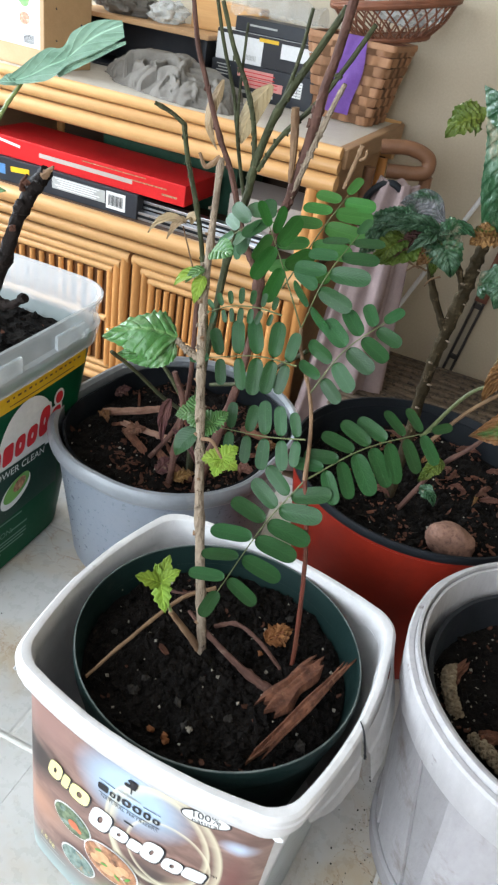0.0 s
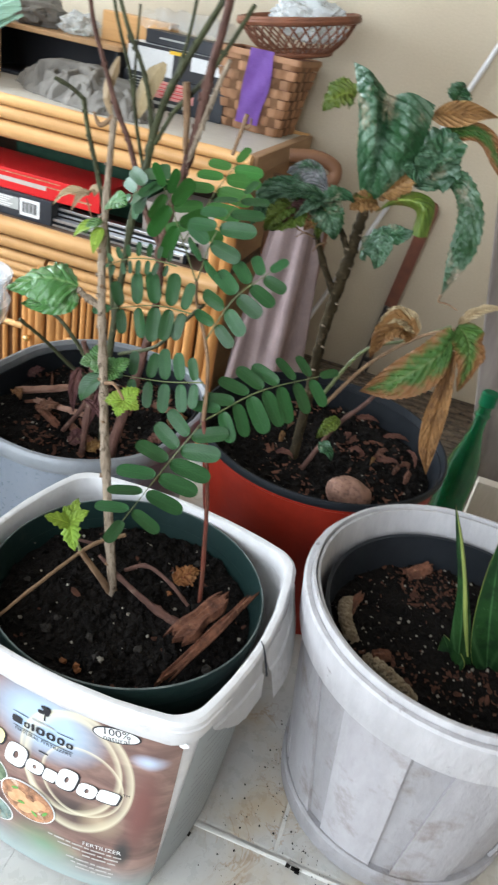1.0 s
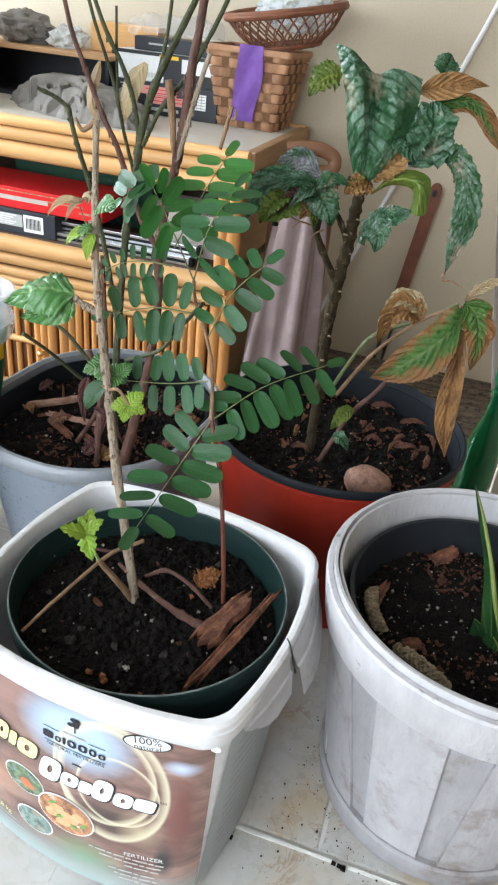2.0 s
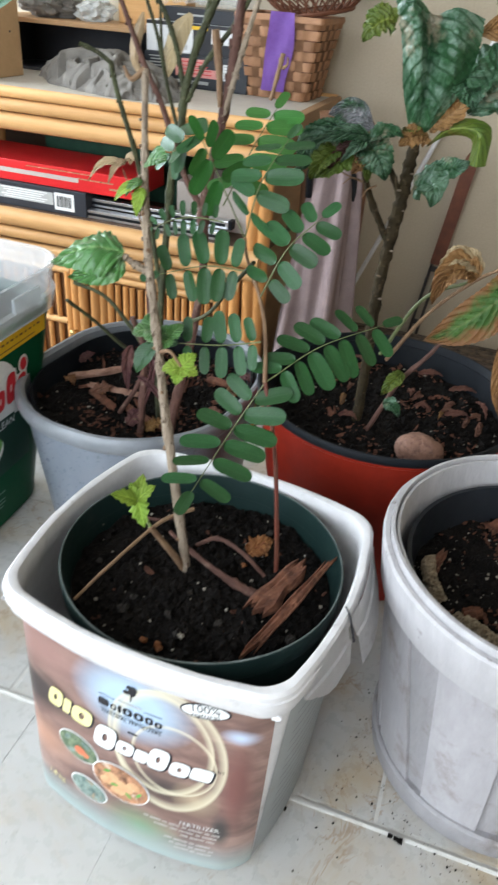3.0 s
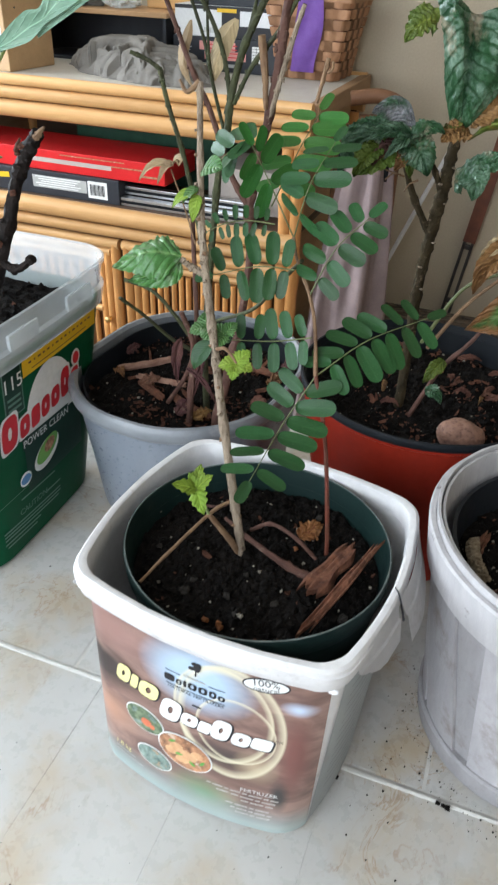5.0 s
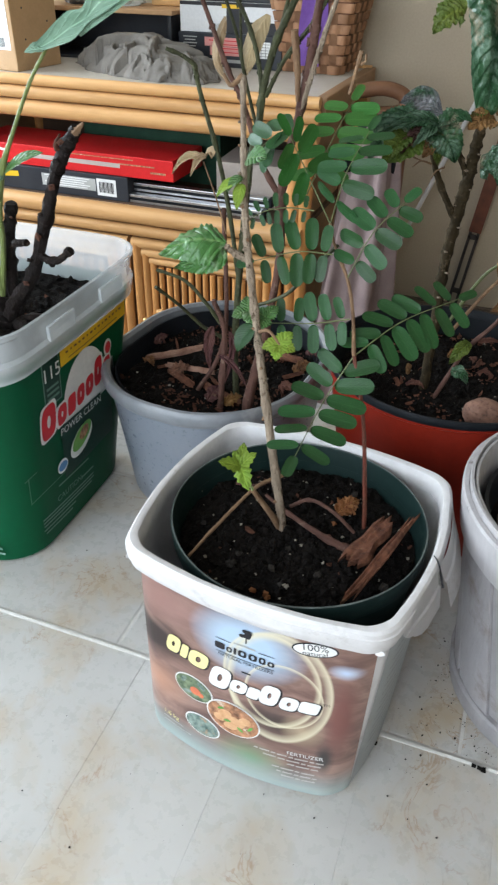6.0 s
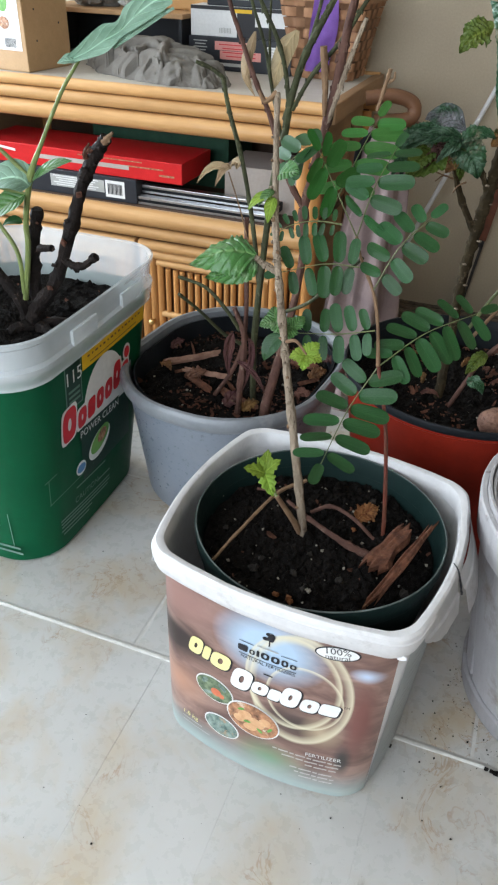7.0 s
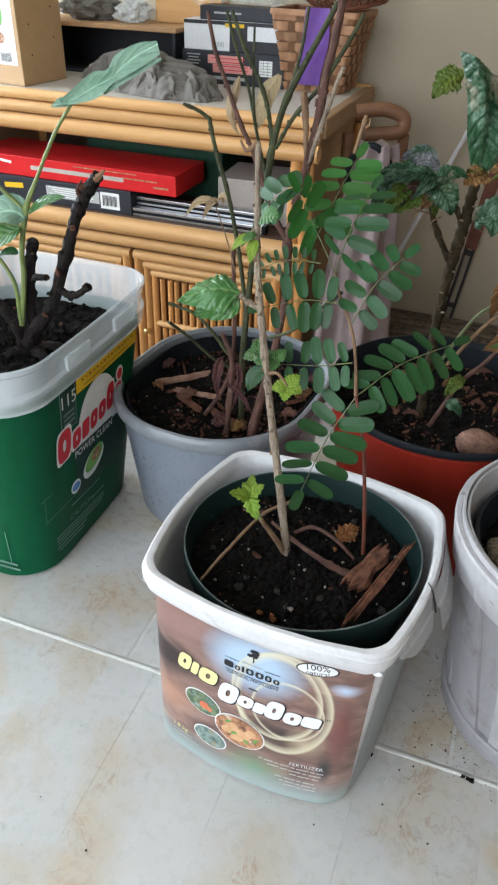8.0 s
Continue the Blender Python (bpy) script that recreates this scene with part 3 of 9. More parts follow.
# narrow front tiles and large back tiles meet in one raised joint
rng = random.Random(4)
_front = tile_mesh(0.10615, 0.2748, 0.0003)
x = -0.0225 - 0.1062 * 7 + 0.0531
while x < 0.78:
    share("tile", _front, table, pose(x, JOINT - 0.1395, TZ - 0.0045 - rng.random() * 0.0002, rng.uniform(-0.1, 0.1), rng.uniform(-0.15, 0.15), rng.uniform(-0.1, 0.1)))
    x += 0.1062
_back = tile_mesh(0.3170, 0.2365)
for j in range(2):
    for i in range(5):
        share("tile", _back, table, pose(-0.64 + 0.319 * i, JOINT + 0.1215 + 0.2382 * j, TZ - 0.0045 - rng.random() * 0.0002, rng.uniform(-0.08, 0.08), rng.uniform(-0.08, 0.08), 0))
part("grout_bed", box_bm(1.6, 0.76, 0.007, 0.0, (0, 0, TZ - 0.0042)), M["grout"], table, "", False)
bead = bmesh.new()
tube([(-0.79, JOINT, TZ - 0.0012), (-0.3, JOINT + 0.0006, TZ - 0.001), (0.2, JOINT - 0.0005, TZ - 0.0012), (0.79, JOINT, TZ - 0.0012)], (0.0026, 0.0026), 60, 8, 0.25, bm=bead)
part("grout_bead", bead, M["grout"], table, "raised white grout line with grime")


def crumb(bm, c, r, rg, flat=0.7):
    """One irregular crumb."""
    m = Matrix.Translation(c) @ Euler((rg.uniform(0, 6), rg.uniform(0, 6), rg.uniform(0, 6))).to_matrix().to_4x4()
    vs = []
    for d in ((1, 0, 0), (-1, 0, 0), (0, 1, 0), (0, -1, 0), (0, 0, 1), (0, 0, -1)):
        vs.append(bm.verts.new(m @ (Vector(d) * r * rg.uniform(flat, 1.25))))
    for a, b, c2 in ((0, 2, 4), (2, 1, 4), (1, 3, 4), (3, 0, 4), (2, 0, 5), (1, 2, 5), (3, 1, 5), (0, 3, 5)):
        bm.faces.new((vs[a], vs[b], vs[c2]))


spill = bmesh.new()
rg = random.Random(11)
for k in range(420):
    if k % 4 < 2:
        a = rg.uniform(math.pi * 0.9, math.pi * 1.9)
        r = 0.101 + abs(rg.gauss(0, 0.012))
        p = (0.240 + r * math.cos(a), 0.05 + r * math.sin(a))
    elif k % 8 == 2:
        p = (rg.gauss(0.12, 0.03), rg.gauss(-0.05, 0.03))
    else:
        p = (rg.uniform(-0.35, 0.2), rg.uniform(-0.3, 0.1))
    if math.hypot(p[0] - 0.24, p[1] - 0.05) < 0.1 or (abs(p[0]) < 0.1 and -0.125 < p[1] < 0.08):
        continue
    crumb(spill, (*p, 0.0006), rg.choice((0.0003, 0.0003, 0.0004, 0.0005, 0.0007, 0.001)), rg)
for p, r in (((0.174, -0.053, 0.002), 0.003), ((0.177, -0.0535, 0.002), 0.0032), ((0.170, -0.0525, 0.002), 0.0026), ((0.09, -0.060, 0.001), 0.0022), ((0.152, -0.032, 0.0008), 0.0014)):
    crumb(spill, p, r, rg)
tagged(link("soil_crumbs", spill, M["soil"], smooth=False), "scattered dark soil crumbs on the tiles", "soil", kind="stuff")


# ---- soil ----
def flake(bm, m, lx, ly, rg):
    """One thin, bent, ragged flake of bark or dead leaf."""
    n = 7
    top, low = [], []
    for k in range(n):
        a = 2 * math.pi * k / n
        q = rg.uniform(0.55, 1.15)
        x, y = lx * q * math.cos(a), ly * q * math.sin(a)
        z = 0.25 * lx * (x / lx) ** 2 + rg.uniform(-0.1, 0.1) * ly
        top.append(bm.verts.new(m @ Vector((x, y, z + 0.0005))))
        low.append(bm.verts.new(m @ Vector((x * 0.9, y * 0.9, z - 0.0004))))
    bm.faces.new(top)
    bm.faces.new(low[::-1])
    for k in range(n):
        bm.faces.new((top[k], low[k], low[(k + 1) % n], top[(k + 1) % n]))


def soil_bed(name, outline, z, label, seed, clumps=420, big=0.004, bits=60, bark=40, mound=0.004, small=1.0):
    """A rough bed of soil inside an outline function r(angle) about a centre, with crumbs, perlite and bark."""
    cx, cy, reach = outline
    rg = random.Random(seed)
    bm = bmesh.new()
    n, rows = 90, 34
    prev = None

    def height(x, y, f):
        v = Vector((x * 55 + seed, y * 55, seed))
        h = 0.0045 * noise.noise(v) + 0.003 * noise.noise(v * 2.7) + 0.0022 * noise.noise(v * 7.0)
        return z + h + mound * (1 - f * f)

    for k in range(rows + 1):
        f = k / rows
        rg_pts = []
        for i in range(n):
            a = 2 * math.pi * i / n
            r = reach(a) * f
            px, py = cx + r * math.cos(a), cy + r * math.sin(a)
            rg_pts.append(bm.verts.new((px, py, height(px, py, f))))
        if prev:
            for i in range(n):
                bm.faces.new((prev[i], rg_pts[i], rg_pts[(i + 1) % n], prev[(i + 1) % n]))
        prev = rg_pts

    def spot():
        a, f = rg.uniform(0, 2 * math.pi), math.sqrt(rg.random()) * 0.97
        r = reach(a) * f
        px, py = cx + r * math.cos(a), cy + r * math.sin(a)
        return Vector((px, py, height(px, py, f)))

    for _ in range(clumps):
        crumb(bm, spot(), rg.choice((0.25, 0.35, 0.5, 0.5, 0.8, 1.0)) * big, rg)
    bed = link(name, bm, M["soil"], smooth=False, doubles=False)
    tagged(bed, label, "soil", kind="stuff")
    if bits:
        pm = bmesh.new()
        for _ in range(bits):
            crumb(pm, spot() + Vector((0, 0, 0.0012)), rg.choice((0.0004, 0.0006, 0.0008, 0.0011, 0.0017)), rg)
        tagged(link("perlite_grains", pm, M["perlite"], smooth=False), "pale perlite grains on the soil", "perlite", kind="stuff")
    if bark:
        bk = bmesh.new()
        for _ in range(bark):
            at = spot()
            for _t in range(6):
                if noise.noise(Vector((at.x * 24, at.y * 24, seed * 3.7))) > 0.08:
                    break
                at = spot()
            w = small * rg.choice((0.0007, 0.0009, 0.0011, 0.0014, 0.0018, 0.0028))
            m = Matrix.Translation(at + Vector((0, 0, 0.0015))) @ Euler((rg.uniform(-0.7, 0.7), rg.uniform(-0.7, 0.7), rg.uniform(0, 6))).to_matrix().to_4x4()
            flake(bk, m, w * rg.uniform(1.2, 2.6), w, rg)
        tagged(link("bark_bits", bk, M["bark"], smooth=False), "small brown bark bits on the soil", "bark", kind="stuff")
    return bed


def round_reach(r):
    return lambda a: r


def rect_reach(hx, hy, p=4.0, turn=0.0):
    q = radians(turn)
    return lambda a: 1.0 / ((abs(math.cos(a - q)) / hx) ** p + (abs(math.sin(a - q)) / hy) ** p) ** (1 / p)


# ---- white square fertilizer tub ----
TUB = (-0.0020, -0.0201, 0.0)
TURN = -4.7
tub = thing("fertilizer_tub", TUB, "white square plastic tub with brown printed label and torn rim", "tub", turn=TURN)
CR = 0.016


def tub_f(z):
    return min(max(z, 0), 0.178) / 0.178


def tub_shift(z):
    """The foot stands a little forward of the mouth."""
    return -0.0024 * (1 - tub_f(z)), -0.012 * (1 - tub_f(z))


def tub_half(z):
    return 0.0848 + 0.0080 * tub_f(z), 0.0801 + 0.0045 * tub_f(z)


BOW = 0.0133


def tub_ring(z, grow=0.0, r=CR):
    hx, hy = tub_half(z)
    dx, dy = tub_shift(z)
    return ring(z, hx + grow, hy + grow, r, dx, dy, BOW, side=10)


body = [tub_ring(0.0025, -0.006, 0.012), tub_ring(0.0005, -0.003), tub_ring(0.003, 0.0)] + [tub_ring(0.003 + 0.178 * i / 8) for i in range(1, 9)]
body += [tub_ring(0.182, -0.0014), tub_ring(0.09, -0.0015), tub_ring(0.006, -0.0015)]
part("body", loft(body, True, True), M["white_plastic"], tub, "off-white plastic wall")
RR = 0.0125
rim = [tub_ring(z, g, RR) for z, g in ((0.1775, 0.0002), (0.1772, 0.0036), (0.1783, 0.0044), (0.1848, 0.0050), (0.1852, 0.0060), (0.1925, 0.0063), (0.1932, 0.0056), (0.1962, 0.0052), (0.1980, 0.0036),
                                        (0.1980, 0.0006), (0.1970, -0.0008), (0.193, -0.0016), (0.182, -0.0018), (0.1775, -0.0016))]
for rg_ in rim:
    for p in rg_:
        q = noise.noise(Vector((p.x * 60, p.y * 60, p.z * 20)))
        p.z += 0.0009 * q
        p.x *= 1 + 0.006 * q * (p.x > 0.05)
part("rim", loft(rim + rim[:1]), M["white_plastic"], tub, "white rim, torn and dirty")


def right_rail(rows):
    """Points beside the right wall of the tub: how far back, how far out, and the height."""
    hx, hy = tub_half(0.19)
    return [(hx + BOW * max(0, 1 - (y / hy) ** 2) + out, y, z) for y, out, z in rows]


def torn(a, b, c, seed, label):
    """A skirt of plastic from the rim's edge a by the step b to its ragged lower edge c, split away and splayed out."""
    bm = bmesh.new()
    rows = []
    n = 16
    for i, (p, q, w) in enumerate(zip(*(spline(right_rail(r), n) for r in (a, b, c)))):
        p, q, w = Vector(p), Vector(q), Vector(w)
        e = noise.noise(Vector((i * 0.6, seed, 0)))
        step = q + Vector((0.0016, 0, -0.0008))
        rows.append([p, p.lerp(q, 0.5), q, step, step.lerp(w, 0.5), w + Vector((0, 0, 0.0016 * e))])
    loft(rows, bm=bm, closed=False)
    bmesh.ops.solidify(bm, geom=bm.faces[:], thickness=0.0016)
    return part("torn_flap", bm, M["white_plastic"], tub, label)


torn(((0.074, 0.0058, 0.1955), (0.040, 0.0068, 0.1965), (0.010, 0.0075, 0.1965), (-0.0125, 0.0068, 0.1962)), ((0.074, 0.0075, 0.186), (0.040, 0.0105, 0.184), (0.010, 0.0125, 0.183), (-0.0115, 0.0120, 0.183)),
     ((0.0745, 0.0085, 0.183), (0.045, 0.0165, 0.172), (0.012, 0.0215, 0.163), (-0.0150, 0.0205, 0.163)), 3, "torn skirt of the rim hanging loose")
torn(((-0.0150, 0.0062, 0.1955), (-0.042, 0.0062, 0.1955), (-0.071, 0.0060, 0.1955)), ((-0.0165, 0.0090, 0.183), (-0.042, 0.0085, 0.182), (-0.071, 0.0075, 0.182)),
     ((-0.0210, 0.0138, 0.167), (-0.039, 0.0105, 0.157), (-0.064, 0.0085, 0.174)), 8, "torn lower edge of the rim")
part("crack", tube(right_rail(((-0.0060, 0.0005, 0.1983), (-0.0100, 0.0040, 0.1984), (-0.0130, 0.0068, 0.1955), (-0.0138, 0.0105, 0.184), (-0.0150, 0.0120, 0.180))), (0.0004, 0.0009), 20, 6, 0.6), M["dark_print"], tub, "dark crack in the rim")
rgs = random.Random(6)
for k, (x, y, z) in enumerate(((0.0930, -0.0870, 0.1765), (-0.0955, -0.0885, 0.1860), (-0.0975, -0.0840, 0.1830), (0.0935, 0.0860, 0.1900))):
    chip = bmesh.new()
    flake(chip, Euler((rgs.uniform(0.6, 2.2), rgs.uniform(-0.6, 0.6), rgs.uniform(0, 6))).to_matrix().to_4x4(), 0.0046, 0.0024, rgs)
    cp = part("rim_scrap", chip, M["white_plastic"], tub)
    cp.matrix_local = pose(x, y, z)


def front(u, v, off):
    """On the front wall: u across, v up."""
    hx, hy = tub_half(v)
    dx, dy = tub_shift(v)
    s, e = (1 if u >= 0 else -1), abs(u) - (hx - CR)
    if e <= 0:
        x, y, nx, ny = u, -hy, 0.0, -1.0
    else:
        a = e / CR
        nx, ny = s * math.sin(a), -math.cos(a)
        x, y = s * (hx - CR) + CR * nx, -(hy - CR) + CR * ny
    x2 = x + BOW * (x / hx) * max(0, 1 - (y / hy) ** 2)
    y2 = y + BOW * (y / hy) * max(0, 1 - (x / hx) ** 2)
    return Vector((x2 + nx * off + dx, y2 + ny * off + dy, v))


def right(u, v, off):
    """On the wall towards +x: u to the back, v up."""
    hx, hy = tub_half(v)
    dx, dy = tub_shift(v)
    return Vector((hx + BOW * max(0, 1 - (u / hy) ** 2) + off + dx, u + dy, v))


def panel(face, u0, u1, v0, v1, off, nu=24, nv=12):
    rows = [[face(u0 + (u1 - u0) * i / nu, v0 + (v1 - v0) * j / nv, off) for i in range(nu + 1)] for j in range(nv + 1)]
    return loft(rows, closed=False)


def label_mat():
    """The print on the label: brown earth, a pale blue glow, cream loops and a green corner."""
    m, nt, b, vec = start("label_print")
    sep = nt.nodes.new("ShaderNodeSeparateXYZ")
    nt.links.new(vec, sep.inputs[0])

    def glow(x, z, rx, rz, hard=1.0):
        dx = _math(nt, "DIVIDE", _math(nt, "SUBTRACT", sep.outputs[0], x), rx)
        dz = _math(nt, "DIVIDE", _math(nt, "SUBTRACT", sep.outputs[2], z), rz)
        d = _math(nt, "SQRT", _math(nt, "ADD", _math(nt, "MULTIPLY", dx, dx), _math(nt, "MULTIPLY", dz, dz)))
        return d

    def blob(col, colour, x, z, rx, rz, lo=0.35, hi=1.0):
        f = _ramp(nt, glow(x, z, rx, rz), [(lo, (1, 1, 1)), (hi, (0, 0, 0))])
        return _mix(nt, f, col, colour)

    def loop(col, colour, x, z, rx, rz, w):
        f = _ramp(nt, glow(x, z, rx, rz), [(1 - w, (0, 0, 0)), (1 - w / 3, (0.8, 0.8, 0.8)), (min(0.999, 1 - w / 9), (0, 0, 0))])
        return _mix(nt, f, col, colour)

    n1 = _noise(nt, stretch(nt, vec, (1, 1, 2.6)), 17, 4, 0.55, 1.2)
    col = _ramp(nt, n1, [(0.28, (0.105, 0.056, 0.048)), (0.48, (0.2, 0.115, 0.094)), (0.7, (0.34, 0.215, 0.175))])
    fibre = _ramp(nt, _noise(nt, stretch(nt, vec, (0.35, 1, 3.0)), 60, 4, 0.6, 0.5), [(0.35, (0.72, 0.7, 0.7)), (0.65, (1, 1, 1))])
    col = _mix(nt, 0.7, col, fibre, "MULTIPLY")
    col = blob(col, (0.25, 0.135, 0.115), -0.070, 0.158, 0.055, 0.026, 0.2)
    col = blob(col, (0.028, 0.017, 0.016), -0.082, 0.115, 0.052, 0.021, 0.45)
    col = blob(col, (0.38, 0.2, 0.135), -0.074, 0.066, 0.034, 0.024, 0.1)
    col = blob(col, (0.05, 0.033, 0.03), 0.030, 0.080, 0.036, 0.020, 0.2)
    col = blob(col, (0.16, 0.062, 0.052), 0.076, 0.10, 0.013, 0.055, 0.3)
    col = blob(col, (0.13, 0.22, 0.12), 0.012, 0.027, 0.034, 0.024, 0.1)
    col = blob(col, (0.36, 0.27, 0.18), 0.050, 0.078, 0.018, 0.020, 0.1)
    col = blob(col, (0.035, 0.032, 0.03), 0.068, 0.050, 0.008, 0.022, 0.3)
    col = blob(col, (0.36, 0.47, 0.60), 0.004, 0.150, 0.047, 0.036, 0.42)
    for lx, lz, rx, rz, w in ((0.030, 0.116, 0.041, 0.060, 0.2), (0.024, 0.122, 0.038, 0.050, 0.16), (0.034, 0.110, 0.030, 0.034, 0.12)):
        col = loop(col, (0.62, 0.56, 0.40), lx, lz, rx, rz, w)
    col = blob(col, (0.42, 0.5, 0.64), 0.075, 0.150, 0.013, 0.008, 0.1)
    fade = _ramp(nt, sep.outputs[2], [(0.006, (0.9, 0.9, 0.9)), (0.034, (0, 0, 0))])
    col = _mix(nt, fade, col, (0.30, 0.37, 0.36))
    worn = _ramp(nt, _noise(nt, vec, 90, 6, 0.7), [(0.68, (0, 0, 0)), (0.76, (0.35, 0.35, 0.35))])
    col = _mix(nt, worn, col, (0.5, 0.46, 0.42))
    nt.links.new(col, b.inputs["Base Color"])
    b.inputs["Roughness"].default_value = 0.38
    return m


M["label"] = label_mat()
M["berry_print"] = mat("berry_print", (0.62, 0.18, 0.09), (0.5, 0.12, 0.06), 0.45, 200, 0.02, 300)
M["potato_print"] = mat("potato_print", (0.66, 0.40, 0.22), (0.52, 0.27, 0.13), 0.45, 200, 0.02, 300)
M["pale_print"] = mat("pale_print", (0.55, 0.53, 0.5), (0.36, 0.33, 0.3), 0.42, 300, 0.02, 300)
M["faint_print"] = mat("faint_print", (0.17, 0.18, 0.18), None, 0.45, 300, 0.02, 300)
M["brown_print"] = mat("brown_print", (0.12, 0.06, 0.05), None, 0.4, 20, 0.02, 200)
M["side_label"] = mat("faded_label", (0.36, 0.385, 0.39), (0.29, 0.305, 0.305), 0.5, 12, 0.04, 120, dirt=(0.3, 0.2, 0.17), dirt_at=(0.6, 0.9), dirt_scale=18)
part("label", panel(front, -0.0905, 0.0915, 0.0028, 0.1775, 0.0004, 48, 16), M["label"], tub, "brown and pale blue printed label with garden pictures")
side = part("label", panel(right, -0.0680, 0.0660, 0.006, 0.1765, 0.0004), M["side_label"], tub, "faded grey label with fine print")


def lay(name, bm, material, face, parent, u, v, turn=0.0, off=0.0009):
    return part(name, wrap(bm, face, u, v, turn, off), material, parent, "", False)


def blob_bm(w, h, lean):
    """A plain block with well rounded corners."""
    bm = bmesh.new()
    c = bm.verts.new((0, 0, 0))
    n = 48
    rg_pts = []
    for i in range(n):
        a = 2 * math.pi * i / n
        r = 1 / (abs(math.cos(a)) ** 5 + abs(math.sin(a)) ** 5) ** 0.2
        y = h / 2 * r * math.sin(a)
        rg_pts.append(bm.verts.new((w / 2 * r * math.cos(a) + lean * y, y, 0)))
    for i in range(n):
        bm.faces.new((c, rg_pts[i], rg_pts[(i + 1) % n]))
    return bm


def sign_bm(w, h, lean, hole=0.0):
    """A plain rounded sign, with a small slanting opening where hole is given."""
    if not hole:
        return blob_bm(w, h, lean)
    bm = bmesh.new()
    n = 40
    loops = []
    for f, p, gy in ((1.0, 3.2, 1.0), (hole, 2.0, 1.5)):
        row = []
        for i in range(n):
            a = 2 * math.pi * i / n
            r = 1 / (abs(math.cos(a)) ** p + abs(math.sin(a)) ** p) ** (1 / p)
            y = h / 2 * r * math.sin(a) * f * gy
            row.append(bm.verts.new((w / 2 * r * math.cos(a) * f + lean * y, y, 0)))
        loops.append(row)
    for i in range(n):
        bm.faces.new((loops[0][i], loops[0][(i + 1) % n], loops[1][(i + 1) % n], loops[1][i]))
    return bm


def lettering(parent, face, signs, material, lean=0.25, turn=0.0, off=0.0010, shade=None, grow=0.0):
    """A brand word as plain leaning signs: (left, foot, width, height, opening) each, with a dark edge behind where shade is given."""
    for u, v, w, h, hole in signs:
        for mt, g, d, o in ((shade, 0.0013, 0.0007, off - 0.0003), (material, grow, 0.0, off)):
            if mt:
                lay("brand_sign", sign_bm(w + g, h + g, lean, hole if not grow else 0.0), mt, face, parent, u + w / 2 + d, v + h / 2 - d, turn, o)


lettering(tub, front, ((-0.0618, 0.1090, 0.0124, 0.0187, 0.22), (-0.0486, 0.1095, 0.0064, 0.0150, 0), (-0.0412, 0.1075, 0.0168, 0.0170, 0.26)), M["cream_print"], 0.2, 0, 0.0012, M["dark_print"])
lettering(tub, front, ((-0.0222, 0.0960, 0.0164, 0.0235, 0.24), (-0.0052, 0.0995, 0.0130, 0.0135, 0.22), (0.0084, 0.0990, 0.0094, 0.0125, 0), (0.0184, 0.0980, 0.0140, 0.0215, 0.2), (0.0334, 0.0985, 0.0132, 0.0145, 0.22), (0.0474, 0.1005, 0.0142, 0.0128, 0)), M["white_print"], 0.2, 0, 0.0012, M["dark_print"])
x = -0.0190
for w, hole in ((0.0080, 0), (0.0044, 0.45), (0.0022, 0), (0.0066, 0.4), (0.0066, 0.4), (0.0052, 0.4), (0.0050, 0.4)):
    lettering(tub, front, ((x, 0.1388, w, 0.0064 if w > 0.005 or w < 0.003 else 0.0048, hole),), M["dark_print"], 0.0, 0)
    x += w + 0.0013
for u, v, w in ((-0.0125, 0.1487, 0.012), (0.0205, 0.1487, 0.012), (0.0045, 0.1360, 0.045)):
    lay("printed_bar", bar_bm(w, 0.0006), M["dark_print"], front, tub, u, v, 0)
lay("printed_bar", bar_bm(0.0165, 0.0014), M["grey_print"], front, tub, 0.0042, 0.1500, 0)
lay("lettering", text_bm("NATURAL FERTILIZERS", 0.0042), M["dark_print"], front, tub, 0.0050, 0.1334, 0, 0.0010)
lay("printed_bar", bar_bm(0.007, 0.0014), M["dark_print"], front, tub, 0.0065, 0.1235, 0)
tree = bmesh.new()
rgt = random.Random(2)
for _ in range(13):
    me = ellipse_bm(rgt.uniform(0.0014, 0.0023), rgt.uniform(0.0012, 0.0018), 10, 2)
    bmesh.ops.translate(me, verts=me.verts[:], vec=(rgt.uniform(-0.0038, 0.0038), rgt.uniform(-0.0026, 0.0034), 0.00004 * _))
    tmp = bpy.data.meshes.new("tmp")
    me.to_mesh(tmp)
    me.free()
    tree.from_mesh(tmp)
    bpy.data.meshes.remove(tmp)
lay("printed_tree", tree, M["dark_print"], front, tub, 0.0050, 0.1622)
lay("printed_bar", bar_bm(0.0010, 0.006), M["dark_print"], front, tub, 0.0050, 0.1565)
lay("printed_oval", ellipse_bm(0.0158, 0.0068), M["dark_print"], front, tub, 0.0530, 0.1668, 8, 0.0008)
lay("printed_oval", ellipse_bm(0.0146, 0.0057), M["white_print"], front, tub, 0.0530, 0.1668, 8, 0.0010)
lay("lettering", text_bm("100%", 0.0086), M["dark_print"], front, tub, 0.0528, 0.1690, 8, 0.0013)
lay("lettering", text_bm("natural", 0.0062), M["dark_print"], front, tub, 0.0535, 0.1636, 8, 0.0013)
lay("printed_bar", bar_bm(0.018, 0.0012), M["pale_print"], front, tub, 0.0475, 0.1752, 8)
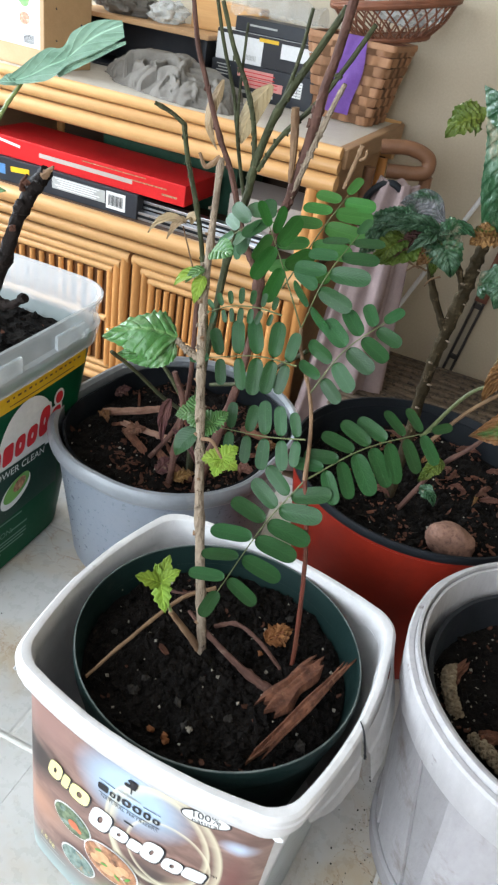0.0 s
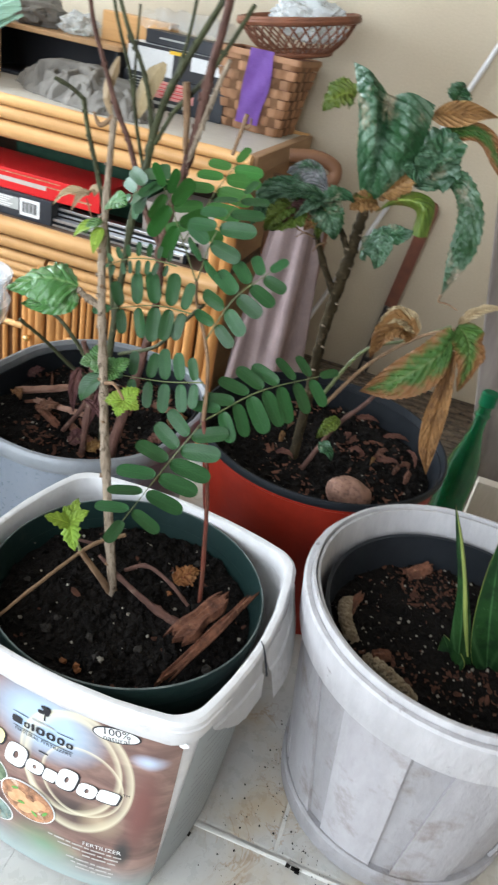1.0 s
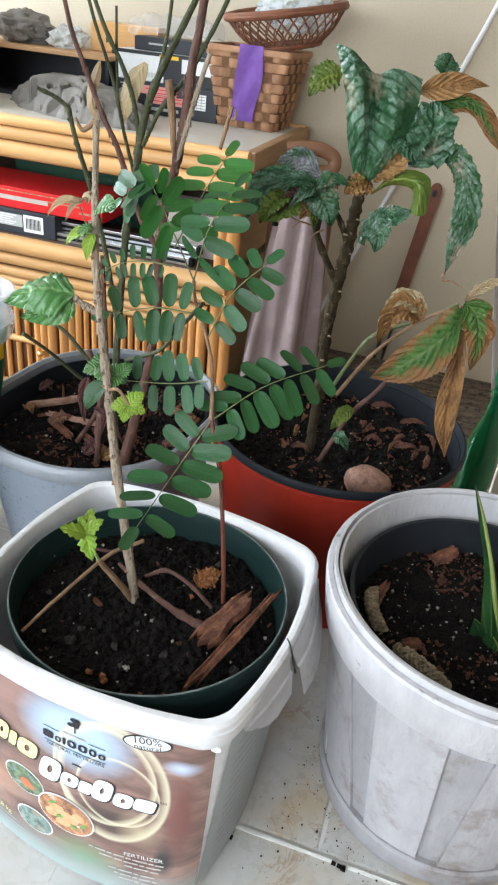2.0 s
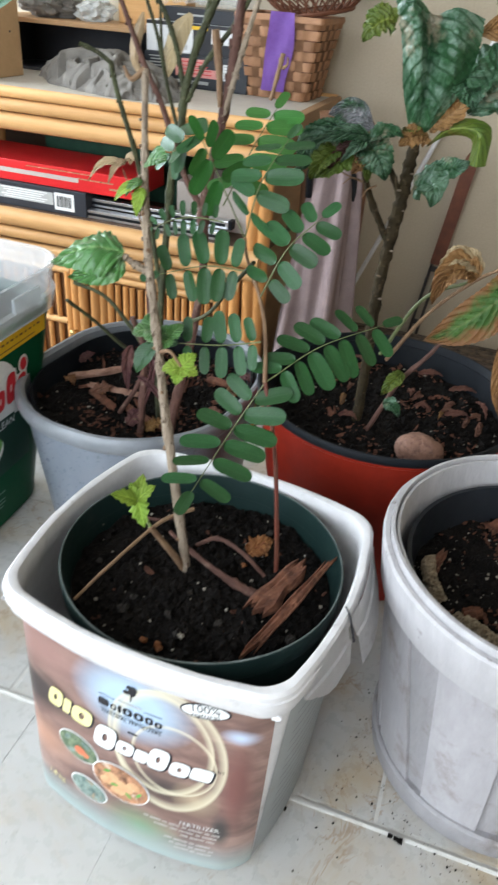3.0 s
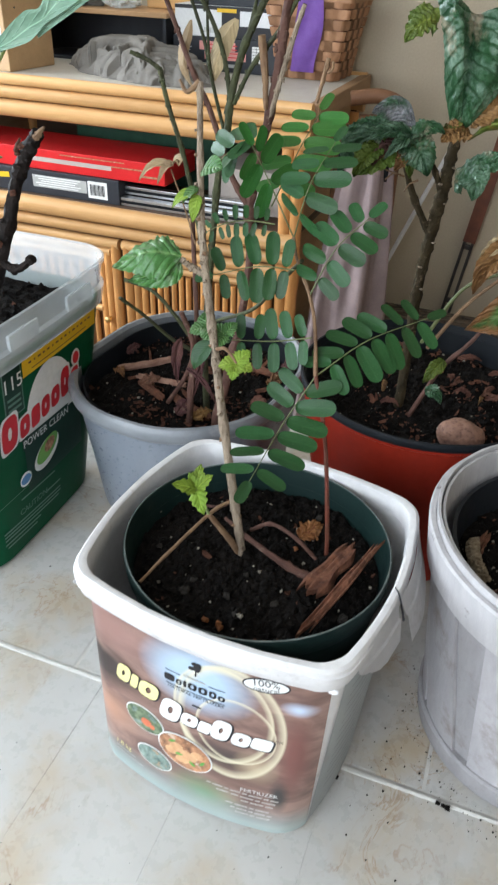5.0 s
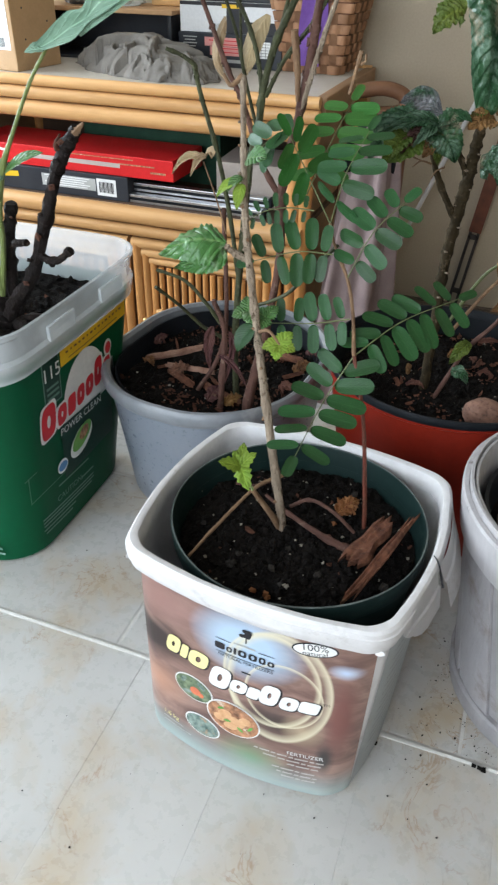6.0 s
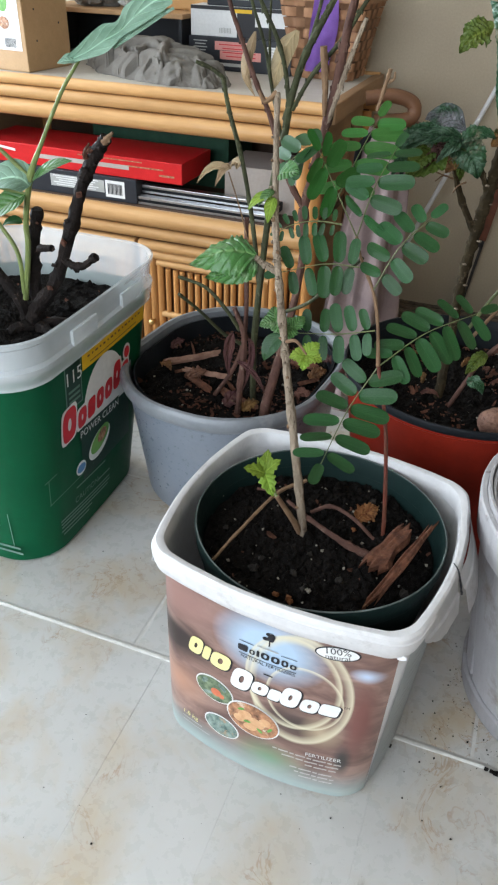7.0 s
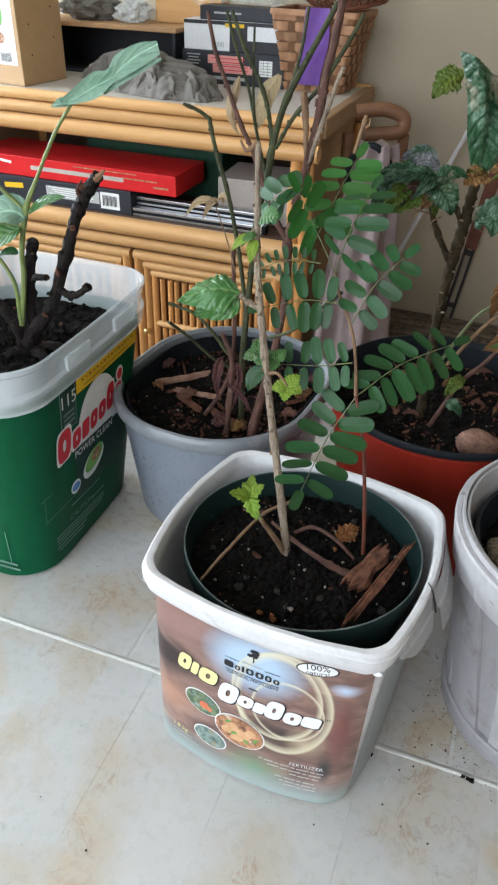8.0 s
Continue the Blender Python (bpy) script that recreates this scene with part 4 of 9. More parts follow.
for u, v, rx, rz, tn, mt in ((-0.0372, 0.0803, 0.0176, 0.0132, -6, "leafy_print"), (-0.0020, 0.0668, 0.0228, 0.0180, -10, "orange_print"), (-0.0288, 0.0407, 0.0162, 0.0118, -4, "teal_print")):
    lay("photo_ring", ellipse_bm(rx, rz), M["white_print"], front, tub, u, v, tn, 0.0008 + 0.0004 * (mt == "orange_print"))
    lay("photo", ellipse_bm(rx - 0.0011, rz - 0.0011), M[mt], front, tub, u, v, tn, 0.0011 + 0.0004 * (mt == "orange_print"))
lay("printed_berry", ellipse_bm(0.0048, 0.0042), M["berry_print"], front, tub, -0.0352, 0.0785, 0, 0.0014)
lay("printed_berry", ellipse_bm(0.0026, 0.0024), M["berry_print"], front, tub, -0.0300, 0.0765, 40, 0.0014)
for u, v, rx, rz, tn in ((-0.0085, 0.0700, 0.0062, 0.0048, 30), (0.0015, 0.0655, 0.0070, 0.0050, -20), (0.0085, 0.0700, 0.0050, 0.0042, 10), (-0.0030, 0.0590, 0.0062, 0.0042, 15), (-0.0130, 0.0640, 0.0050, 0.0040, 0)):
    lay("printed_potato", ellipse_bm(rx, rz, 20, 2), M["potato_print"], front, tub, u, v, tn, 0.0018)
for u, v, tn in ((-0.0120, 0.0755, 30), (0.0050, 0.0590, -40), (0.0130, 0.0640, 60), (-0.0060, 0.0640, 10)):
    lay("printed_leaf", ellipse_bm(0.0032, 0.0013, 12, 2), M["green_print"], front, tub, u, v, tn, 0.0021)
for u, v, rx, rz, tn in ((-0.0460, 0.0860, 0.0040, 0.0022, 60), (-0.0300, 0.0870, 0.0045, 0.0022, -40), (-0.0430, 0.0740, 0.0045, 0.0020, 20)):
    lay("printed_leaf", ellipse_bm(rx, rz, 12, 2), M["teal_print"], front, tub, u, v, tn, 0.0014)
lay("lettering", text_bm("1.8 kg", 0.0068), M["cream_print"], front, tub, -0.0598, 0.0300, 0, 0.0010)
for k in range(2):
    lay("printed_bar", bar_bm(0.020 + 0.008 * k, 0.0011), M["grey_print"], front, tub, -0.0575 + 0.004 * k, 0.0240 - 0.0045 * k, 0)
lay("lettering", text_bm("FERTILIZER", 0.0056), M["white_print"], front, tub, 0.0560, 0.0498, 3, 0.0010)
for k, (r, w, v) in enumerate(((0.0705, 0.054, 0.0445), (0.0705, 0.046, 0.0400), (0.0705, 0.027, 0.0355), (0.0700, 0.038, 0.0285), (0.0700, 0.034, 0.0240), (0.0700, 0.030, 0.0195))):
    x = r - w
    while x < r - 0.004:
        d = 0.0035 + 0.0022 * ((k * 7 + int(x * 9000)) % 4)
        d = min(d, r - x)
        lay("printed_bar", bar_bm(d, 0.0015), M["pale_print"], front, tub, x + d / 2, v, 3)
        x += d + 0.0012
lay("lettering", text_bm("TM", 0.0036), M["dark_print"], front, tub, 0.0660, 0.1135, 4, 0.0010)
for k in range(13):
    w = (0.085, 0.095, 0.08, 0.095)[k % 4]
    lay("printed_bar", bar_bm(w, 0.0010), M["faint_print"], right, tub, -0.056 + w / 2, 0.150 - 0.0095 * k)

# dark green nursery pot standing in the tub
M["worn_edge"] = mat("worn_plastic_edge", (0.16, 0.18, 0.17), (0.05, 0.065, 0.06), 0.5, 60, 0.2, 200)
GP = (-0.0005, -0.0190)
npot = thing("nursery_pot", (*GP, 0.0130), "dark green plastic nursery pot inside the white tub", "pot")


def pot_ring(z, r):
    """A round pot pressed slightly flat by the tub."""
    return [Vector((p.x * 1.025, p.y * 0.99, p.z)) for p in circle(z, r)]


gp = [pot_ring(0.0, 0.062), pot_ring(0.0, 0.0655), pot_ring(0.09, 0.081), pot_ring(0.163, 0.0938), pot_ring(0.165, 0.0938), pot_ring(0.165, 0.0922), pot_ring(0.09, 0.0795), pot_ring(0.004, 0.064)]
part("wall", loft(gp, True, True), M["green_pot"], npot)
gr = [pot_ring(0.162, 0.0922), pot_ring(0.162, 0.0946), pot_ring(0.1645, 0.0952), pot_ring(0.1765, 0.0960), pot_ring(0.1785, 0.0955), pot_ring(0.1788, 0.0942), pot_ring(0.176, 0.0936), pot_ring(0.163, 0.0917)]
part("rim", loft(gr + gr[:1]), M["green_pot"], npot, "plain dark green pot rim")
lip = [pot_ring(0.1784, 0.0954), pot_ring(0.1793, 0.0951), pot_ring(0.1793, 0.0945), pot_ring(0.1784, 0.0942)]
part("lip", loft(lip + lip[:1]), M["worn_edge"], npot, "pale worn pot edge")
soil_bed("potting_soil", (*GP, round_reach(0.0912)), 0.1665, "damp black potting soil with perlite and twigs", 3, 1900, 0.0045, 80, 30, 0.004)

# ---- grey oval planter ----
M["grey_rim"] = mat("grey_plastic_scuffed", (0.2, 0.21, 0.225), (0.14, 0.15, 0.165), 0.32, 14, 0.1, 160, dirt=(0.33, 0.32, 0.31), dirt_at=(0.56, 0.85), dirt_scale=26, spec=0.45)
GREY = (-0.1760, 0.2500, 0.0)
GREY_TURN = -6.0
grey = thing("oval_planter", GREY, "grey plastic oval planter with a rolled rim on the tiles", "planter", turn=GREY_TURN)


def oval(z, hx, hy, r=0.105, cy=0.0):
    return ring(z, hx * 1.025, hy * 1.025, min(r, hx * 0.92), cy=cy, bulge=0.004, seg=12, side=8)


gs = [oval(0.004, 0.088, 0.094), oval(0.0, 0.092, 0.098), oval(0.006, 0.096, 0.102), oval(0.08, 0.101, 0.113), oval(0.152, 0.1063, 0.1243), oval(0.152, 0.1045, 0.1225), oval(0.08, 0.0992, 0.111), oval(0.008, 0.094, 0.1)]
part("wall", loft(gs, True, True), M["grey_plastic"], grey)
gr2 = [oval(0.1485, 0.1062, 0.1242), oval(0.1490, 0.1098, 0.1278), oval(0.1525, 0.1125, 0.1305), oval(0.1585, 0.1138, 0.1318), oval(0.1640, 0.1130, 0.1310), oval(0.1668, 0.1108, 0.1288), oval(0.1672, 0.1075, 0.1255), oval(0.164, 0.1040, 0.1220), oval(0.152, 0.1043, 0.1223)]
part("rim", loft(gr2 + gr2[:1]), M["grey_rim"], grey, "rolled grey rim, scuffed paler")
inner = [oval(0.150, 0.0985, 0.1165), oval(0.1585, 0.0995, 0.1175), oval(0.159, 0.0975, 0.1155), oval(0.05, 0.092, 0.106)]
part("liner", loft(inner), M["black_plastic"], grey, "dark inner pot edge")
soil_bed("potting_soil", (GREY[0], GREY[1], rect_reach(0.0985, 0.1170, 3.0, GREY_TURN)), 0.136, "dark potting soil littered with bark and roots", 5, 1500, 0.0045, 60, 620, 0.006)

# ---- red pot ----
RED = (0.0765, 0.2710, 0.0)
redpot = thing("red_pot", RED, "large round red plastic pot with a black rim", "pot")
rr = [circle(0.004, 0.0894), circle(0.0, 0.0936), circle(0.1, 0.1123), circle(0.186, 0.1250), circle(0.1875, 0.1267), circle(0.1905, 0.1267), circle(0.1905, 0.1248), circle(0.1, 0.1108), circle(0.01, 0.0920)]
part("wall", loft(rr, True, True), M["red_clay"], redpot, "glossy brick-red wall")
br = [circle(0.150, 0.1170), circle(0.1900, 0.1227), circle(0.1903, 0.1274), circle(0.1915, 0.1283), circle(0.1962, 0.1286), circle(0.1985, 0.1275), circle(0.1985, 0.1256), circle(0.18, 0.1215), circle(0.148, 0.1160)]
part("rim", loft(br + br[:1]), M["black_plastic"], redpot, "black plastic rim")
soil_bed("potting_soil", (RED[0], RED[1], round_reach(0.1180)), 0.166, "dark soil scattered with dead leaf pieces", 7, 1700, 0.005, 70, 300, 0.004)
stone = bmesh.new()
bmesh.ops.create_icosphere(stone, subdivisions=4, radius=1)
for v in stone.verts:
    d = v.co.normalized()
    v.co = Vector((d.x * 0.0225 * (1 - 0.18 * d.x), d.y * 0.0165, d.z * 0.0165 * (1 - 0.3 * d.x))) * (1 + 0.14 * noise.noise(d * 1.6) + 0.04 * noise.noise(d * 6))
st = tagged(link("stone", stone, M["stone"]), "reddish speckled stone lying on the soil", "stone")
st.matrix_world = pose(0.1265, 0.198, 0.179, 4, 14, 8)

# ---- whitewashed basket planter ----
WP = (0.2335, 0.0555, 0.0)
wp = thing("basket_planter", WP, "whitewashed wooden bushel basket with a dark liner, stained", "planter")
RB, RT, HW = 0.0900, 0.1148, 0.216


def wp_r(z):
    return RB + (RT - RB) * z / HW


def stave(low, high, z0, z1, lift, n=7, m=10, thick=0.0026):
    """One bent slat whose two edges run from the angles low at its foot to the angles high at its head."""
    bm = bmesh.new()
    rows = []
    for j in range(m + 1):
        f = j / m
        z = z0 + (z1 - z0) * f
        a0, a1 = low[0] + (high[0] - low[0]) * f, low[1] + (high[1] - low[1]) * f
        row = []
        for i in range(n + 1):
            a = radians(a0 + (a1 - a0) * i / n)
            r = wp_r(z) + lift + 0.0006 * noise.noise(Vector((a * 9, z * 30, lift * 999)))
            row.append(Vector((r * math.cos(a), r * math.sin(a), z)))
        rows.append(row)
    loft(rows, bm=bm, closed=False)
    bmesh.ops.recalc_face_normals(bm, faces=bm.faces)
    bmesh.ops.solidify(bm, geom=bm.faces[:], thickness=thick)
    return bm


rs = random.Random(8)
STAVES = [((206, 231.5), (192, 216.5), 1), ((229, 243), (217.5, 238), 0), ((239.5, 265.5), (234.5, 261), 1), ((263, 277), (259, 279), 0), ((274.5, 301), (277, 299), 1), ((299, 316), (296, 316), 0)]
a = 312.0
while a < 560:
    w = rs.uniform(19, 24)
    lean = rs.uniform(-5, 5)
    STAVES.append(((a, min(a + w, 570)), (a + lean, min(a + w, 570) + lean), len(STAVES) % 2))
    a += w - 3
for low, high, proud in STAVES:
    part("stave", stave(low, high, 0.004, 0.205, 0.0002 + 0.0030 * proud), M["white_wood"], wp)


def hoop(name, z0, z1, lift, thick, label=""):
    n = 96
    prof = [(0, z0), (thick * 0.8, z0), (thick, z0 + 0.002), (thick, z1 - 0.002), (thick * 0.7, z1), (0, z1)]
    rings = []
    for d, z in prof:
        rings.append([Vector(((wp_r(z) + lift + d + 0.0005 * noise.noise(Vector((8 * math.cos(6.2832 * i / n), 8 * math.sin(6.2832 * i / n), z * 40)))) * math.cos(6.2832 * i / n),
                              (wp_r(z) + lift + d) * math.sin(6.2832 * i / n), z + 0.0007 * noise.noise(Vector((3 * math.cos(6.2832 * i / n), 3 * math.sin(6.2832 * i / n), 5 + z))))) for i in range(n)])
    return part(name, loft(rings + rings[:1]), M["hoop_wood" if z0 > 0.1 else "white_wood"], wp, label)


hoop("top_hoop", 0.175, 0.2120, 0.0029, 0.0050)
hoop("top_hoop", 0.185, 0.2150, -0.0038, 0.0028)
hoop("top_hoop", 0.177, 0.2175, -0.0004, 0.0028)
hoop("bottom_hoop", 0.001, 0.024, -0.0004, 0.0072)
part("inner_wall", loft([circle(0.004, wp_r(0.004) - 0.0012), circle(0.2, wp_r(0.2) - 0.0012), circle(0.2, wp_r(0.2) - 0.003), circle(0.004, wp_r(0.004) - 0.003), circle(0.004, wp_r(0.004) - 0.0012)]), M["white_wood"], wp)
part("bottom", loft([circle(0.003, 0.082), circle(0.008, 0.082)], True, True), M["white_wood"], wp)
ln = [circle(0.012, 0.074), circle(0.193, 0.1005), circle(0.1945, 0.1025), circle(0.196, 0.1025), circle(0.196, 0.0995), circle(0.02, 0.0725)]
part("liner", loft(ln, True, False), M["liner"], wp, "dark grey plastic liner pot, dusty")
soil_bed("potting_soil", (WP[0], WP[1], round_reach(0.0965)), 0.165, "coarse dark soil with reddish bark bits", 9, 1600, 0.0042, 300, 520, 0.004, 0.75)


def rope(name, pts, label):
    """Thin yarns wound both ways round a core, like a braided cord."""
    rp = thing(name, (0, 0, 0), label, "rope", "rope ends")
    n = 60
    line = [Vector(q) for q in spline(pts, n)]
    part("core", tube(pts, (0.0034, 0.0034), 30, 10, 0.1), M["rope"], rp)
    for way in (-1, 1):
        for s in range(5):
            tw = []
            for i, c in enumerate(line):
                d = (line[min(i + 1, n)] - line[max(i - 1, 0)]).normalized()
                e = Vector((0, 0, 1)).cross(d).normalized()
                f = d.cross(e)
                ph = 2 * math.pi * (s / 5 + way * i / 20)
                r = 0.0040 + 0.0007 * math.sin(2 * math.pi * i / 4 + s * 2.5 + way)
                tw.append(c + (e * math.cos(ph) + f * math.sin(ph)) * r)
            part("yarn", tube(tw, (0.0011, 0.0011), 120, 6, 0.3, seed=s + way), M["rope"], rp)
    return rp


rope("rope_end", [(0.155, 0.068, 0.168), (0.1495, 0.054, 0.176), (0.153, 0.038, 0.176), (0.163, 0.030, 0.165)], "frayed pale braided rope over the basket soil")
rope("rope_end", [(0.177, 0.020, 0.164), (0.186, 0.004, 0.175), (0.200, -0.006, 0.176), (0.213, -0.005, 0.165)], "frayed pale braided rope over the basket soil")

# ---- green detergent tub with a milky collar ----
CAS = (-0.387, 0.0, 0.0)
cas = thing("detergent_tub", CAS, "green printed plastic detergent tub with a milky collar", "tub")
CTOP = 0.268


def cas_ring(z, grow=0.0, r=0.045):
    f = z / CTOP
    return ring(z, 0.0895 + 0.0165 * f + grow, 0.110 + 0.0285 * f + grow, r, cy=0.117 + 0.0235 * f, bulge=0.003, seg=10, side=8)


cb = [cas_ring(0.003, -0.006), cas_ring(0.0, -0.003), cas_ring(0.004)] + [cas_ring(0.004 + 0.224 * i / 8) for i in range(1, 9)] + [cas_ring(0.228, -0.0015), cas_ring(0.1, -0.0015), cas_ring(0.006, -0.0015)]
part("body", loft(cb, True, True), M["green_tub"], cas, "deep green printed wall")
cc = [cas_ring(0.222, 0.0004), cas_ring(0.2225, 0.0042), cas_ring(0.240, 0.0050), cas_ring(0.2415, 0.0036), cas_ring(0.243, 0.0016), cas_ring(0.262, 0.0018), cas_ring(0.2645, 0.0034), cas_ring(0.2685, 0.0034),
      cas_ring(0.2695, 0.0016), cas_ring(0.268, -0.0006), cas_ring(0.240, -0.0014), cas_ring(0.2, -0.0030), cas_ring(0.199, -0.0018), cas_ring(0.222, 0.0002)]
part("collar", loft(cc + cc[:1]), M["clear"], cas, "milky translucent plastic collar")
for y in (0.07, 0.165):
    part("latch", box_bm(0.004, 0.045, 0.016, 0.0015, (0.1105, y + 0.03, 0.2475)), M["clear"], cas, "milky plastic latch")


def cas_side(u, v, off):
    """On the wall towards +x: u towards the back, v up."""
    f = v / CTOP
    hx, hy, cy = 0.0895 + 0.0165 * f, 0.110 + 0.0285 * f, 0.117 + 0.0235 * f
    t = (u - cy) / hy
    return Vector((hx + 0.003 * max(0, 1 - t * t) + off, u, v))


def cas_front(u, v, off):
    f = v / CTOP
    hx, hy, cy = 0.0895 + 0.0165 * f, 0.110 + 0.0285 * f, 0.117 + 0.0235 * f
    t = u / hx
    return Vector((u, cy - hy - 0.003 * max(0, 1 - t * t) - off, v))


lay("yellow_band", bar_bm(0.134, 0.0195, 16, 2), M["yellow"], cas_side, cas, 0.163, 0.2115, 0, 0.0006)
for k in range(15):
    w = (0.0052, 0.0030, 0.0064, 0.0040)[k % 4]
    lay("printed_bar", bar_bm(w * 0.8, 0.0022), M["brown_print"], cas_side, cas, 0.108 + 0.0078 * k, 0.2140, 0, 0.0009)
lay("printed_bar", bar_bm(0.100, 0.0010), M["brown_print"], cas_side, cas, 0.160, 0.2065, 0, 0.0009)
lay("panel_edge", bar_bm(0.029, 0.055), M["pale_green_print"], cas_side, cas, 0.0795, 0.1965, 0, 0.0004)
lay("number_panel", bar_bm(0.026, 0.052), M["deep_green_print"], cas_side, cas, 0.0795, 0.1965, 0, 0.0006)
lay("lettering", text_bm("115", 0.021), M["white_print"], cas_side, cas, 0.0795, 0.2045, 0, 0.0010)
for k in range(3):
    lay("printed_bar", bar_bm(0.020, 0.0028), M["pale_green_print"], cas_side, cas, 0.0795, 0.1895 - 0.006 * k, 0, 0.0009)
lay("white_dome", ellipse_bm(0.045, 0.062), M["white_print"], cas_side, cas, 0.138, 0.140, 0, 0.0006)
lay("green_cover", bar_bm(0.104, 0.062, 16, 6), M["deep_green_print"], cas_side, cas, 0.138, 0.100, 0, 0.0009)
WORD = []
u, v = 0.0545, 0.1365
for w, h, hole in ((0.0245, 0.0370, 0.25), (0.0165, 0.0225, 0.2), (0.0150, 0.0225, 0), (0.0150, 0.0225, 0.2), (0.0160, 0.0225, 0.2), (0.0165, 0.0330, 0.18), (0.0155, 0.0225, 0.2)):
    WORD.append((u, v, w, h, hole))
    u, v = u + w + 0.0026, v + (w + 0.0026) * 0.105
lettering(cas, cas_side, WORD, M["white_print"], 0.2, 6, 0.0011, None, 0.0042)
lettering(cas, cas_side, WORD, M["brand_red"], 0.2, 6, 0.0015)
lay("word_plate", bar_bm(0.082, 0.0145), M["deep_green_print"], cas_side, cas, 0.1245, 0.1285, -2, 0.0012)
lay("lettering", text_bm("POWER CLEAN", 0.0118), M["white_print"], cas_side, cas, 0.1245, 0.1283, -2, 0.0016)
lay("printed_pod", ellipse_bm(0.024, 0.015), M["white_print"], cas_side, cas, 0.121, 0.099, 25, 0.0012)
lay("printed_pod", ellipse_bm(0.021, 0.0115), M["green_print"], cas_side, cas, 0.122, 0.103, 25, 0.0015)
lay("printed_pod", ellipse_bm(0.010, 0.007), M["orange_print"], cas_side, cas, 0.126, 0.106, 25, 0.0018)
lay("emblem", ellipse_bm(0.0095, 0.0085), M["white_print"], cas_side, cas, 0.0825, 0.0885, 0, 0.0012)
lay("emblem", ellipse_bm(0.0080, 0.0055), M["blue_print"], cas_side, cas, 0.0825, 0.0885, 0, 0.0015)
lay("emblem", ellipse_bm(0.0085, 0.0100), M["white_print"], cas_side, cas, 0.186, 0.181, 0, 0.0012)
lay("emblem", ellipse_bm(0.0060, 0.0070), M["brand_red"], cas_side, cas, 0.186, 0.181, 0, 0.0015)
lay("lettering", text_bm("CAUTION:", 0.0105), M["pale_green_print"], cas_side, cas, 0.0925, 0.0505, -3, 0.0010)
for k, (u, v, w) in enumerate(((0.128, 0.0475, 0.026), (0.09, 0.0405, 0.10), (0.09, 0.036, 0.1), (0.088, 0.0315, 0.095), (0.07, 0.027, 0.06), (0.068, 0.022, 0.05), (0.102, 0.066, 0.06))):
    lay("printed_bar", bar_bm(w, 0.0022), M["pale_green_print"], cas_side, cas, u, v, -3, 0.0009)
for u, v, w, h in ((0.09, 0.078, 0.13, 0.0008), (0.026, 0.094, 0.0008, 0.032), (0.03, 0.11, 0.02, 0.0008)):
    lay("printed_line", bar_bm(w, h), M["pale_green_print"], cas_side, cas, u, v, 0, 0.0009)
for u, v, w, h in ((0.045, 0.082, 0.0009, 0.06), (0.058, 0.050, 0.0009, 0.045), (0.05, 0.025, 0.03, 0.003), (0.05, 0.018, 0.034, 0.003)):
    lay("printed_line", bar_bm(w, h), M["pale_green_print"], cas_front, cas, u, v, 0, 0.0009)
soil_bed("potting_soil", (-0.387, 0.138, rect_reach(0.1, 0.132, 4.0)), 0.214, "dry dark soil in the detergent tub", 12, 500, 0.0055, 10, 10, 0.008)


# ---- plants ----
def leaf_bm(base, mid, tip, width, face, pucker=0.0, fold=0.25, teeth=0.0, veins=8, nu=18, nv=8, seed=0, blunt=0.75, curl=0.0, ruffle=0.0):
    """A leaf blade along the bend base, mid, tip. face: the way its upper side looks. pucker raises the skin between the veins."""
    b, m, t = (Vector(q) for q in (base, mid, tip))
    bm = bmesh.new()
    rows = []
    up0 = Vector(face).normalized()
    for i in range(nu + 1):
        u = i / nu
        c = b * (1 - u) ** 2 + m * 2 * u * (1 - u) + t * u * u
        d = ((m - b) * (1 - u) + (t - m) * u).normalized()
        side = d.cross(up0)
        side = side.normalized() if side.length > 1e-4 else d.orthogonal().normalized()
        up = side.cross(d).normalized()
        w = width / 2 * max(0.02, math.sin(math.pi * min(1, u ** blunt * 0.985 + 0.008))) ** 0.8
        row = []
        for j in range(-nv // 2, nv // 2 + 1):
            s = j / (nv / 2)
            ww = w * (1 + teeth * (abs(s) > 0.9) * math.sin(u * 2 * math.pi * veins * 2))
            lift = fold * abs(s) * w - curl * s * s * w
            lift += pucker * abs(math.sin(math.pi * veins * (u - 0.3 * abs(s)))) * (1 - 0.5 * abs(s)) * (abs(s) > 0.05)
            lift += 0.05 * width * noise.noise(Vector((u * 3 + seed, s * 2, seed)))
            lift += ruffle * w * s * s * (noise.noise(Vector((u * 9 + seed, (s > 0) * 5.0, seed))) + 0.4 * noise.noise(Vector((u * 23, s * 3, seed))))
            ww *= 1 + 0.35 * ruffle * noise.noise(Vector((u * 6, (s > 0) * 7.0, seed + 2)))
            row.append(c + side * s * ww + up * lift)
        rows.append(row)
    loft(rows, bm=bm, closed=False)
    return map_leaf(bm, len(rows[0]), nu)


def map_leaf(bm, width, nu):
    """Marks how far along and across the blade each point lies, for the veins."""
    uv = bm.loops.layers.uv.new("blade")
    bm.verts.index_update()
    for f in bm.faces:
        for lp in f.loops:
            i, j = divmod(lp.vert.index, width)
            lp[uv].uv = (i / nu, j / (width - 1))
    return bm


